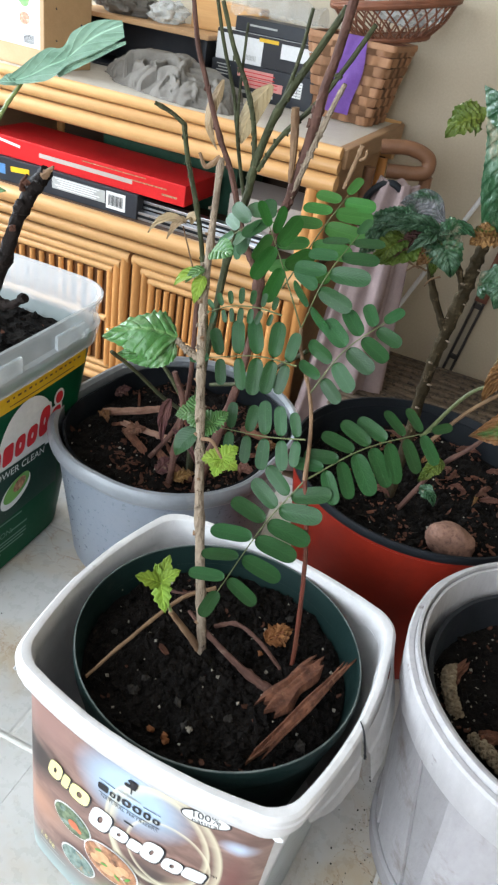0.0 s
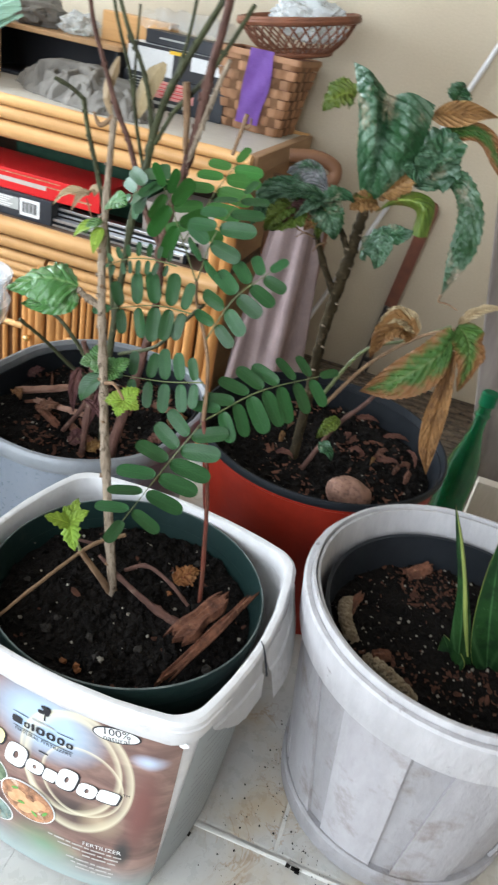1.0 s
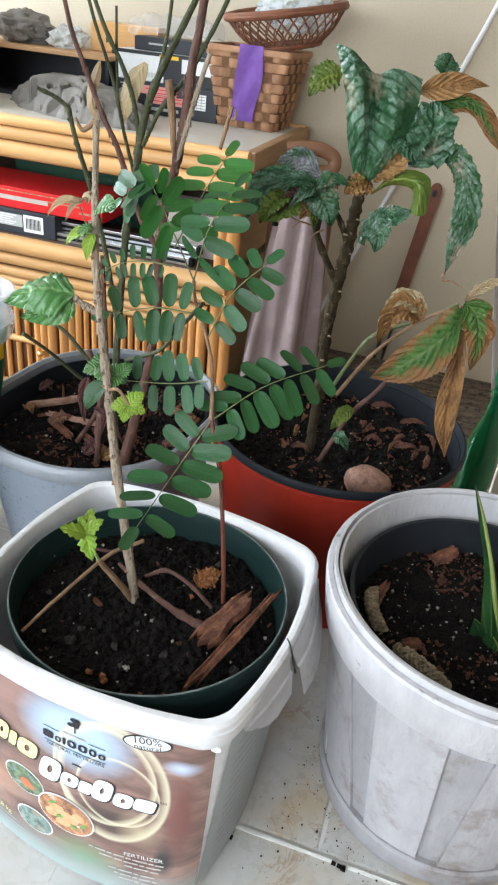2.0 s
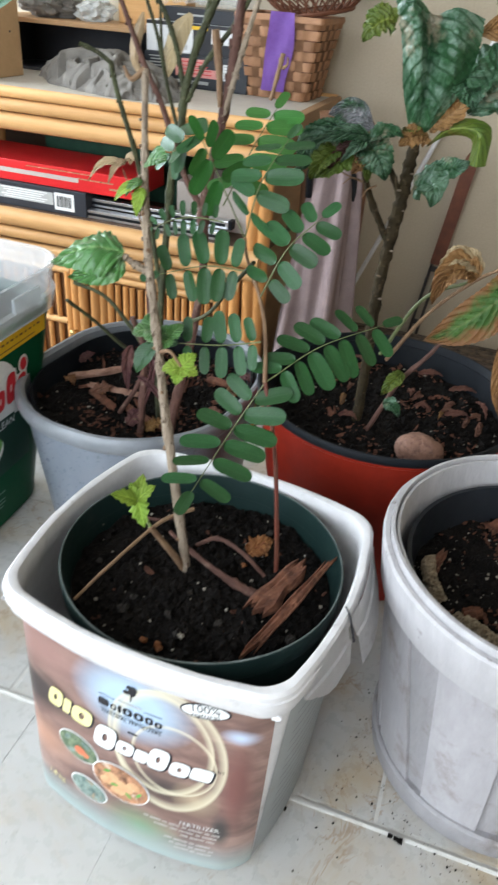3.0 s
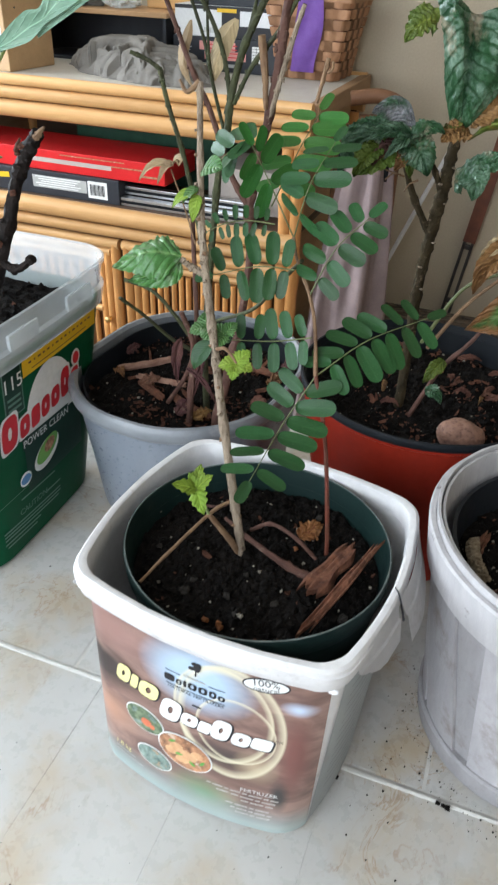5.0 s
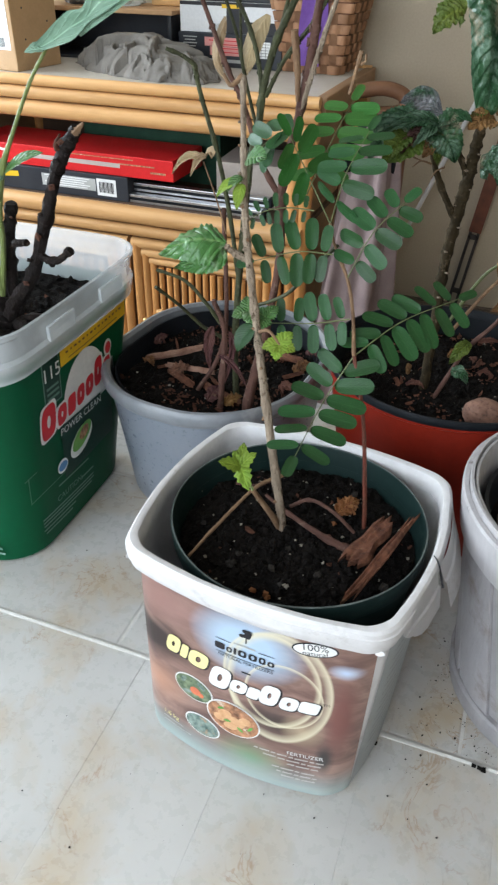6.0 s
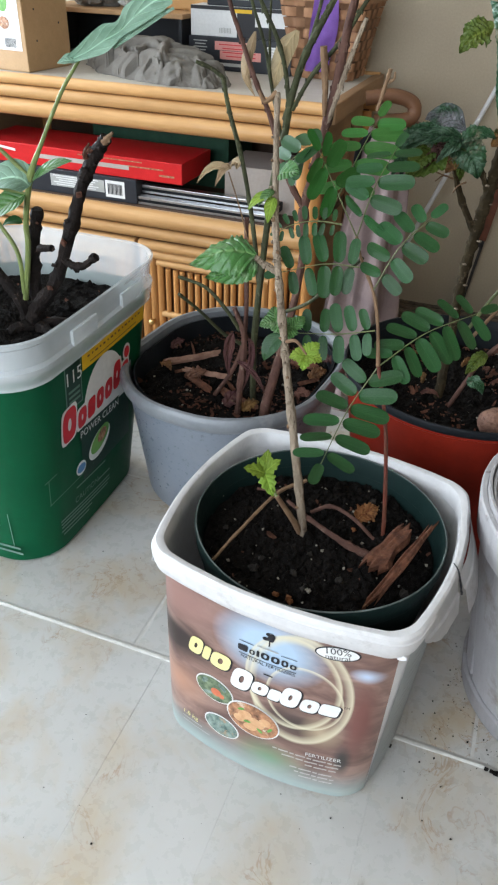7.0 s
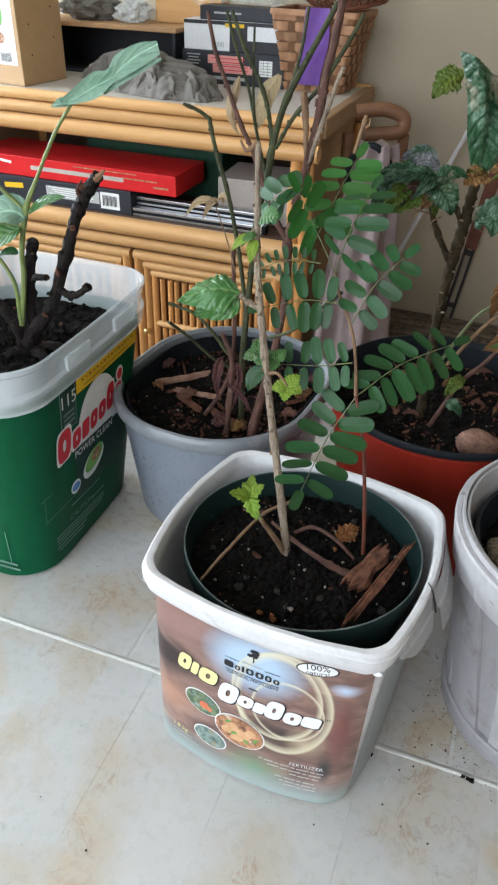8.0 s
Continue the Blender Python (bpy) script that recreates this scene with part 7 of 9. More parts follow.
for k, (b, m, t, w, kind) in enumerate((((0.0330, 0.2060, 0.4330), (0.0180, 0.1900, 0.4420), (-0.0060, 0.1850, 0.4255), 0.013, "crinkle"), ((0.0360, 0.2040, 0.4300), (0.0320, 0.1850, 0.4360), (0.0200, 0.1820, 0.4180), 0.012, "crinkle"), ((0.0400, 0.2040, 0.4330), (0.0520, 0.1880, 0.4480), (0.0610, 0.1880, 0.4390), 0.010, "crinkle"), ((0.0330, 0.2040, 0.4260), (0.0400, 0.1860, 0.4200), (0.0410, 0.1850, 0.4060), 0.012, "crinkle_yellow"), ((0.0260, 0.2040, 0.4290), (0.0150, 0.1900, 0.4240), (0.0090, 0.1860, 0.4090), 0.011, "shrivelled"))):
    crinkled(b, m, t, w, kind, seed=61 + k, fold=0.8, curl=0.5, pucker=0.0026)
for k, pts in enumerate((((0.0100, 0.1980, 0.4150), (0.0180, 0.1960, 0.4085), (0.0290, 0.1960, 0.4050)), ((0.0330, 0.2080, 0.4010), (0.0250, 0.2040, 0.4035), (0.0190, 0.2020, 0.3985)), ((0.0440, 0.2100, 0.3990), (0.0380, 0.2060, 0.3960), (0.0350, 0.2050, 0.3900)))):
    stick(crink, "dry_petiole", pts, (0.0009, 0.0005), M["stem_tan"], 14, 6, 0.4, seed=k)
stick(crink, "dry_tip", [(0.1447, 0.1840, 0.3897), (0.1447, 0.1840, 0.3843), (0.1522, 0.1840, 0.3841), (0.1603, 0.1840, 0.3813)], (0.0010, 0.0005), M["stem_tan"], 16, 6, 0.3)
crinkled((0.0405, 0.2000, 0.5085), (0.0322, 0.1900, 0.5152), (0.0226, 0.1900, 0.4961), 0.024, "crinkle_yellow", seed=6)
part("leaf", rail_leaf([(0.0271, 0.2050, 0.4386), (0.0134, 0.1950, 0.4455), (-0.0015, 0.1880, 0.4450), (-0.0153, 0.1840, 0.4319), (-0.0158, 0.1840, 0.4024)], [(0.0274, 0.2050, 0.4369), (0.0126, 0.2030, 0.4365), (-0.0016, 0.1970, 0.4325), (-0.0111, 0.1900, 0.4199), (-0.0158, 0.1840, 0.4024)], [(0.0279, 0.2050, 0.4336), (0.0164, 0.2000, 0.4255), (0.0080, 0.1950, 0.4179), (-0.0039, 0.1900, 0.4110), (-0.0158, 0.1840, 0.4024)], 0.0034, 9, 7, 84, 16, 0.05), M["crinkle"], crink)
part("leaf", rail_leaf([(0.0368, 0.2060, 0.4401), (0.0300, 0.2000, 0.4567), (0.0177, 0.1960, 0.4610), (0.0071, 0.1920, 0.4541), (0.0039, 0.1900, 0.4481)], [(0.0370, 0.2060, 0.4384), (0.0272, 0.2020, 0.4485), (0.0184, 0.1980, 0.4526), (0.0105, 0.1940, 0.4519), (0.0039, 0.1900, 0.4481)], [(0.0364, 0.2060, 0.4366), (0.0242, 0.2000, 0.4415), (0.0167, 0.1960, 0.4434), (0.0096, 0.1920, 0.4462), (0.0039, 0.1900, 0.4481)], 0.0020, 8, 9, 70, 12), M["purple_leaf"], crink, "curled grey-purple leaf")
crinkled((0.0321, 0.2050, 0.4278), (0.0490, 0.1800, 0.4288), (0.0543, 0.1800, 0.4105), 0.026, seed=10)
crinkled((0.0301, 0.2050, 0.4252), (0.0177, 0.1850, 0.4180), (-0.0038, 0.1850, 0.4031), 0.022, "crinkle_yellow", seed=11)
part("leaf", sheet_leaf([[(0.0761, 0.2120, 0.4311), (0.0905, 0.2030, 0.4420), (0.1075, 0.1990, 0.4420), (0.1090, 0.1950, 0.4265)], [(0.0765, 0.2120, 0.4320), (0.0920, 0.1960, 0.4475), (0.1120, 0.1900, 0.4480), (0.1150, 0.1890, 0.4262)], [(0.0768, 0.2120, 0.4330), (0.0950, 0.2030, 0.4535), (0.1185, 0.1980, 0.4520), (0.1215, 0.1930, 0.4270)]], 0.0008, 7, 12, 44, 20), M["crinkle_yellow"], crink, "arching olive green leaf")
crinkled((0.0729, 0.2120, 0.4000), (0.0931, 0.1900, 0.4199), (0.0896, 0.1880, 0.3946), 0.028, seed=13, pucker=0.0014)
crinkled((0.0813, 0.2100, 0.4179), (0.1015, 0.1950, 0.4182), (0.1102, 0.1950, 0.4284), 0.018, seed=14)
crinkled((0.0934, 0.2050, 0.4693), (0.1140, 0.1900, 0.4953), (0.1282, 0.1900, 0.4862), 0.036, seed=15, face=(0, -0.8, 0.6))
crinkled((0.1128, 0.2050, 0.5197), (0.1143, 0.2000, 0.5308), (0.1160, 0.2000, 0.5320), 0.018, seed=16, face=(0, -1, 0.2))
crinkled((0.0753, 0.2070, 0.4392), (0.0666, 0.1900, 0.4427), (0.0595, 0.1900, 0.4331), 0.020, "withered", seed=17)
part("leaf", rail_leaf([(0.1663, 0.2120, 0.3566), (0.1564, 0.2080, 0.3567), (0.1406, 0.2060, 0.3359), (0.1228, 0.2020, 0.3147), (0.1041, 0.1960, 0.2858)], [(0.1667, 0.2120, 0.3547), (0.1607, 0.2000, 0.3398), (0.1468, 0.1960, 0.3218), (0.1273, 0.1950, 0.3028), (0.1041, 0.1960, 0.2858)], [(0.1663, 0.2120, 0.3527), (0.1685, 0.1940, 0.3289), (0.1585, 0.1900, 0.3065), (0.1344, 0.1900, 0.2908), (0.1041, 0.1960, 0.2858)], 0.0022, 11, 18, 52, 16, 0.04), M["dying"], crink, "half green, half brown drooping leaf")
part("leaf", rail_leaf([(0.1668, 0.2100, 0.3385), (0.1651, 0.2040, 0.3096), (0.1635, 0.1990, 0.2763), (0.1684, 0.1970, 0.2503), (0.1811, 0.1950, 0.2275)], [(0.1686, 0.2100, 0.3390), (0.1715, 0.2080, 0.3095), (0.1733, 0.2040, 0.2765), (0.1759, 0.2000, 0.2509), (0.1815, 0.1950, 0.2277)], [(0.1721, 0.2100, 0.3398), (0.1783, 0.2000, 0.3145), (0.1810, 0.1970, 0.2901), (0.1824, 0.1960, 0.2577), (0.1820, 0.1950, 0.2278)], 0.0026, 9, 19, 44, 12), M["withered"], crink, "withered brown leaf hanging down")
crinkled((0.1654, 0.2120, 0.3598), (0.1874, 0.2050, 0.3550), (0.1822, 0.2000, 0.3103), 0.026, "dying", seed=20, face=(0.2, -0.9, 0.2))
crinkled((0.1327, 0.2150, 0.3390), (0.1126, 0.2050, 0.3603), (0.1051, 0.2050, 0.3156), 0.022, "withered", seed=21, fold=1.0, pucker=0.004)
crinkled((0.1361, 0.2150, 0.3449), (0.1153, 0.2100, 0.3666), (0.1043, 0.2100, 0.3394), 0.016, "tan_leaf", seed=22, fold=1.0, pucker=0.004)
crinkled((0.1661, 0.2120, 0.3624), (0.1777, 0.2050, 0.3850), (0.1949, 0.2000, 0.3870), 0.009, "tan_leaf", seed=23)
crinkled((0.0823, 0.2050, 0.2155), (0.0921, 0.1900, 0.2294), (0.0980, 0.1900, 0.2142), 0.012, seed=24)
crinkled((0.0915, 0.2150, 0.2433), (0.0865, 0.2000, 0.2434), (0.0789, 0.2000, 0.2263), 0.014, "crinkle_yellow", seed=25)
for k, (a, b) in enumerate((((0.1359, 0.2846, 0.1740), (0.1588, 0.2833, 0.1780)), ((0.1344, 0.3872, 0.1740), (0.1652, 0.3703, 0.1760)), ((0.0983, 0.3641, 0.1740), (0.1237, 0.3692, 0.1740)), ((0.1641, 0.3287, 0.1720), (0.1750, 0.2892, 0.1760)), ((0.0377, 0.2393, 0.1740), (0.0566, 0.2336, 0.1760)), ((0.1342, 0.3402, 0.1740), (0.1618, 0.3467, 0.1740)))):
    a, b = Vector(a), Vector(b)
    mid = (a + b) / 2 + Vector((0.004, 0, 0.008))
    lf = link("dead_leaf", leaf_bm(a, mid, b, 0.0065, (0.2, -0.5, 0.8), 0.002, 0.9, 0.12, 5, 26, 10, k + 3, 0.6, 0.6, 0.8), M["bark_leaf"])
    tagged(lf, "curled brown dead leaf on the soil of the red pot", "leaf", "dead leaves on the soil")

rgr = random.Random(53)
for k in range(16):
    a, f = rgr.uniform(-0.5, 3.4), rgr.uniform(0.35, 0.92) * 0.11
    q = Vector((RED[0] + f * math.cos(a), RED[1] + f * math.sin(a), 0.172))
    turn = rgr.uniform(0, 6.28)
    d = Vector((math.cos(turn), math.sin(turn), rgr.uniform(0, 0.3))) * rgr.uniform(0.012, 0.024)
    dead_leaf(q, q + d, rgr.uniform(0.004, 0.008), 0.005, "curled brown dead leaf on the soil of the red pot", ("bark_leaf", "withered", "bark_leaf")[k % 3], k + 31)

# snake plant in the basket planter
snake = thing("snake_plant", (0, 0, 0), "snake plant with a few upright striped leaves", "plant")


def sword(b, m, t, w, face, seed):
    sh = part("leaf", leaf_bm(b, m, t, w, face, 0.0, 0.35, 0, 3, 24, 8, seed, 0.45), M["snake"], snake, "dark green striped sword leaf")
    off = Vector(face).normalized() * -0.0012
    part("leaf_edge", leaf_bm(Vector(b) + off, Vector(m) + off, Vector(t) + off, w * 1.06, face, 0.0, 0.35, 0, 3, 24, 8, seed, 0.45), M["snake_edge"], sh, "yellow leaf edge")


blade = part("leaf", rail_leaf([(0.2345, 0.0460, 0.1544), (0.2264, 0.0500, 0.1986), (0.2186, 0.0530, 0.2332), (0.2074, 0.0570, 0.2629), (0.1981, 0.0600, 0.2888)], [(0.2430, 0.0410, 0.1608), (0.2314, 0.0462, 0.2045), (0.2215, 0.0505, 0.2362), (0.2094, 0.0558, 0.2645), (0.1984, 0.0600, 0.2894)], [(0.2540, 0.0460, 0.1581), (0.2378, 0.0500, 0.2042), (0.2251, 0.0530, 0.2356), (0.2120, 0.0570, 0.2645), (0.1987, 0.0600, 0.2895)], 0.0004, 3, 1, 30, 10), M["snake"], snake, "dark green striped sword leaf")
part("leaf_stripe", rail_leaf([(0.2434, 0.0405, 0.1803), (0.2321, 0.0435, 0.2067), (0.2211, 0.0480, 0.2381), (0.2094, 0.0535, 0.2661), (0.1984, 0.0590, 0.2895)], [(0.2440, 0.0400, 0.1811), (0.2335, 0.0430, 0.2076), (0.2224, 0.0475, 0.2390), (0.2101, 0.0530, 0.2667), (0.1983, 0.0585, 0.2898)], [(0.2450, 0.0405, 0.1804), (0.2351, 0.0440, 0.2074), (0.2236, 0.0485, 0.2386), (0.2113, 0.0540, 0.2664), (0.1984, 0.0590, 0.2895)], 0.0002, 3, 2, 30, 4), M["snake_edge"], blade, "yellow leaf stripe")
sword((0.2637, 0.0489, 0.1630), (0.2415, 0.0500, 0.2315), (0.2343, 0.0550, 0.2849), 0.022, (-0.2, -0.95, 0.2), 2)
sword((0.2389, 0.0383, 0.1630), (0.2329, 0.0500, 0.1725), (0.2246, 0.0500, 0.1837), 0.022, (-0.3, -0.9, 0.2), 3)
bark_chip((0.1910, 0.1247, 0.1700), (0.2075, 0.1391, 0.1760), 0.016, 0.004, 31, "curled orange dead leaf on the basket soil")
bark_chip((0.1523, 0.0502, 0.1720), (0.1589, 0.0678, 0.1800), 0.010, 0.003, 32, "curled orange dead leaf on the basket soil")
bark_chip((0.1790, 0.0152, 0.1720), (0.1900, 0.0188, 0.1760), 0.012, 0.004, 33, "brown bark piece on the basket soil")

# fig cuttings in the green tub
fig = thing("fig_cutting", (0, 0, 0), "dark woody cuttings with green shoots and large leaves", "plant")
A4 = (-0.3548, 0.1300, 0.2369)
stick(fig, "trunk", [(A4[0], A4[1], 0.205), A4, (-0.3246, 0.1300, 0.2762), (-0.3000, 0.1300, 0.3312), (-0.2826, 0.1300, 0.3750), (-0.2683, 0.1300, 0.4000), (-0.2535, 0.1300, 0.4193)], (0.0098, 0.0088, 0.0070, 0.0064, 0.0060, 0.0064, 0.0056), M["stem_dark"], 60, 12, 0.35, (0.35, 0.52, 0.72, 0.88), 3)
stick(fig, "bud", [(-0.2554, 0.1280, 0.4158), (-0.2489, 0.1260, 0.4210), (-0.2442, 0.1260, 0.4251)], (0.0038, 0.001), M["stem_tan"], 10, 8, 0.6)
stick(fig, "bud", [(-0.2718, 0.1240, 0.4019), (-0.2711, 0.1220, 0.4071), (-0.2658, 0.1220, 0.4150)], (0.003, 0.001), M["bark"], 10, 8, 0.5)
stick(fig, "stub", [(-0.3143, 0.1300, 0.3041), (-0.2984, 0.1240, 0.3002), (-0.2851, 0.1200, 0.3027), (-0.2673, 0.1180, 0.3156)], (0.0042, 0.0038), M["stem_dark"], 24, 9, 0.5, (0.5, 0.95), 5)
stick(fig, "stub", [(-0.3378, 0.1300, 0.3089), (-0.3191, 0.1240, 0.3138)], (0.004, 0.0036), M["stem_dark"], 10, 9, 0.4)
stick(fig, "stem", [(A4[0], A4[1] + 0.006, 0.205), (-0.3519, 0.1360, 0.2872), (-0.3385, 0.1360, 0.3455)], (0.0075, 0.0058), M["stem_dark"], 30, 10, 0.35, (0.5, 0.95), 7)
stick(fig, "stem", [(A4[0] - 0.012, A4[1], 0.205), (-0.3688, 0.1300, 0.2438), (-0.3993, 0.1300, 0.2816)], (0.0072, 0.006), M["stem_dark"], 24, 10, 0.35, (), 9)
for k, (q, r) in enumerate((((-0.2671, 0.1220, 0.4084), 0.005), ((-0.2728, 0.1220, 0.3927), 0.004), ((-0.2813, 0.1220, 0.3697), 0.0052), ((-0.2976, 0.1220, 0.3435), 0.004), ((-0.3035, 0.1210, 0.3226), 0.0055), ((-0.3169, 0.1210, 0.2983), 0.004), ((-0.3249, 0.1200, 0.2741), 0.0048), ((-0.2626, 0.1230, 0.3984), 0.003), ((-0.3355, 0.1290, 0.3345), 0.003), ((-0.2569, 0.1230, 0.4112), 0.0036))):
    sc = bmesh.new()
    crumb(sc, (0, 0, 0), r, random.Random(k + 70), 0.6)
    bmesh.ops.bevel(sc, geom=sc.edges[:], offset=0.0006, segments=1, affect="EDGES")
    part("leaf_scar", sc, M["bark"] if k % 2 == 0 else M["stem_dark"], fig, "reddish bud scar" if k % 2 == 0 else "").matrix_local = Matrix.Translation(q) @ Matrix.Diagonal((1.0, 0.6, 0.8, 1))
for k, (dx, dy) in enumerate(((-0.02, -0.03), (0.03, -0.015), (0.035, 0.02))):
    stick(fig, "root", [(A4[0], A4[1], 0.222), (A4[0] + dx * 0.6, A4[1] + dy * 0.6, 0.226), (A4[0] + dx, A4[1] + dy, 0.214)], (0.008, 0.004), M["stem_dark"], 14, 9, 0.4, (), k)
stick(fig, "shoot", [(-0.3586, 0.1240, 0.2544), (-0.3465, 0.1240, 0.3095), (-0.3442, 0.1240, 0.3374), (-0.3321, 0.1240, 0.3794), (-0.3130, 0.1220, 0.4119), (-0.2872, 0.1200, 0.4527), (-0.2655, 0.1180, 0.4792)], (0.0032, 0.0030, 0.003, 0.0032, 0.002, 0.0018, 0.0015), M["stem_green"], 50, 9, 0.1, (0.5,))
stick(fig, "shoot", [(-0.3573, 0.1220, 0.2615), (-0.3579, 0.1220, 0.3027), (-0.3736, 0.1220, 0.3295), (-0.3841, 0.1200, 0.3491)], (0.0026, 0.0018), M["stem_green"], 24, 8, 0.1)
stick(fig, "shoot", [(-0.3324, 0.1240, 0.3774), (-0.3463, 0.1220, 0.3901), (-0.3631, 0.1200, 0.4047)], (0.0026, 0.0018), M["stem_green"], 24, 8, 0.1)
stick(fig, "shoot", [(-0.3375, 0.1240, 0.3620), (-0.3526, 0.1200, 0.3647), (-0.3693, 0.1180, 0.3672)], (0.0018, 0.0014), M["stem_green"], 16, 8, 0.1)
part("leaf", rail_leaf([(-0.2849, 0.1180, 0.4753), (-0.2605, 0.1120, 0.4904), (-0.2375, 0.1080, 0.5055), (-0.2231, 0.1060, 0.5090), (-0.2136, 0.1050, 0.5197), (-0.1941, 0.1040, 0.5291), (-0.1769, 0.1040, 0.5319)], [(-0.2827, 0.1180, 0.4755), (-0.2585, 0.1160, 0.4842), (-0.2375, 0.1120, 0.4950), (-0.2219, 0.1090, 0.5026), (-0.2067, 0.1070, 0.5135), (-0.1913, 0.1050, 0.5226), (-0.1761, 0.1040, 0.5299)], [(-0.2807, 0.1180, 0.4748), (-0.2512, 0.1100, 0.4818), (-0.2322, 0.1060, 0.4882), (-0.2186, 0.1050, 0.4990), (-0.2003, 0.1030, 0.5080), (-0.1838, 0.1030, 0.5171), (-0.1746, 0.1040, 0.5231)], 0.0010, 7, 2, 48, 14), M["fig"], fig, "pale blue-green lobed leaf")
part("leaf", rail_leaf([(-0.2314, 0.1120, 0.4915), (-0.2150, 0.1080, 0.5042), (-0.1969, 0.1060, 0.5134), (-0.1747, 0.1060, 0.5209)], [(-0.2305, 0.1120, 0.4904), (-0.2143, 0.1090, 0.5012), (-0.1967, 0.1070, 0.5104), (-0.1747, 0.1060, 0.5202)], [(-0.2296, 0.1120, 0.4893), (-0.2106, 0.1080, 0.4992), (-0.1935, 0.1060, 0.5085), (-0.1743, 0.1060, 0.5192)], 0.0008, 6, 5, 36, 10), M["fig"], fig)
part("leaf", leaf_bm((-0.2667, 0.1180, 0.4783), (-0.2721, 0.1120, 0.4797), (-0.2820, 0.1120, 0.4762), 0.012, (-0.2, -0.6, 0.7), 0.0004, 0.3, 0, 4), M["fig"], fig)
part("leaf", leaf_bm((-0.3334, 0.1220, 0.3707), (-0.3402, 0.1100, 0.3925), (-0.3837, 0.1100, 0.3597), 0.034, (-0.1, -0.6, 0.8), 0.001, 0.25, 0, 6, 20, 8, 6, 0.7), M["fig"], fig)
part("leaf", leaf_bm((-0.3391, 0.1220, 0.3623), (-0.3533, 0.1100, 0.3559), (-0.3832, 0.1100, 0.3333), 0.026, (-0.1, -0.7, 0.7), 0.001, 0.25, 0, 6, 20, 8, 7, 0.7), M["hibiscus"], fig)
part("leaf", leaf_bm((-0.3288, 0.1220, 0.3763), (-0.3029, 0.1160, 0.3954), (-0.2807, 0.1160, 0.3998), 0.014, (0, -0.6, 0.8), 0.0006, 0.3, 0, 5, 16, 8, 8), M["hibiscus"], fig)
part("leaf", leaf_bm((-0.3470, 0.1220, 0.3349), (-0.3543, 0.1160, 0.3410), (-0.3656, 0.1160, 0.3313), 0.010, (0, -0.6, 0.8), 0.0006, 0.3, 0, 5, 12, 6, 9), M["leaflet"], fig)


# ---- bamboo cabinet ----
CX0, CX1, CYF, CYB, CTZ = -1.72, -0.41, 1.50, 2.12, 0.214
cab = thing("bamboo_cabinet", (0, 0, FLOOR_Z), "honey-coloured bamboo cabinet with slatted doors and a pale top", "cabinet")
CO = Vector((0, 0, -FLOOR_Z))


def cane(name, parent, a, b, r, material="bamboo", n=26, seed=0, label="", nodes=()):
    a, b = Vector(a) + CO, Vector(b) + CO
    pts = [a.lerp(b, i / 3) for i in range(4)]
    return part(name, tube(pts, (r, r), n, 12, 0.004, nodes, seed=seed), M[material], parent, label)


rc = random.Random(21)
part("top", box_bm(CX1 - CX0 - 0.02, CYB - CYF - 0.02, 0.02, 0.003, ((CX0 + CX1) / 2, (CYF + CYB) / 2, CTZ - 0.010 + CO.z)), M["counter"], cab, "pale beige laminate top", False)
for z, r, yy in ((CTZ - 0.0065, 0.0155, CYF), (CTZ - 0.040, 0.0175, CYF), (CTZ - 0.083, 0.0235, CYF + 0.004)):
    cane("pole", cab, (CX0, yy, z), (CX1, yy, z), r, seed=z * 99)
    cane("pole", cab, (CX0, CYB - 0.02, z), (CX1, CYB - 0.02, z), r, seed=z * 77)
part("side_trim", box_bm(0.03, CYB - CYF - 0.03, 0.05, 0.004, (CX1 - 0.005, (CYF + CYB) / 2 + 0.008, CTZ - 0.022 + CO.z)), M["end_wood"], cab, "brown wooden end trim", False)
for z, r in ((-0.141, 0.0265), (-0.188, 0.0175)):
    cane("pole", cab, (CX0, CYF, z), (CX1 - 0.03, CYF, z), r, seed=z * 55)
part("shelf", box_bm(CX1 - CX0 - 0.06, CYB - CYF - 0.03, 0.016, 0.002, ((CX0 + CX1) / 2, (CYF + CYB) / 2, -0.124 + CO.z)), M["dark_wood"], cab, "", False)
part("back_panel", box_bm(CX1 - CX0 - 0.04, 0.012, 0.92, 0.0, ((CX0 + CX1) / 2, CYB - 0.03, -0.28 + CO.z)), M["dark_wood"], cab, "", False)
part("bottom_board", box_bm(CX1 - CX0 - 0.06, CYB - CYF - 0.04, 0.016, 0.0, ((CX0 + CX1) / 2, (CYF + CYB) / 2, -0.70 + CO.z)), M["dark_wood"], cab, "", False)
for x in (CX0 + 0.03, CX1 - 0.045):
    part("side_panel", box_bm(0.012, CYB - CYF - 0.06, 0.9, 0.0, (x, (CYF + CYB) / 2, -0.27 + CO.z)), M["end_wood"], cab, "", False)
    for y in (CYF + 0.012, CYB - 0.03):
        for dx in (-0.016, 0.016):
            cane("corner_pole", cab, (x + dx, y, FLOOR_Z), (x + dx, y, 0.11), 0.0175, "bamboo_v", 20, x * 31 + y + dx, nodes=(0.3, 0.62, 0.85))
DT, DB = -0.212, -0.69
GAP = -0.99
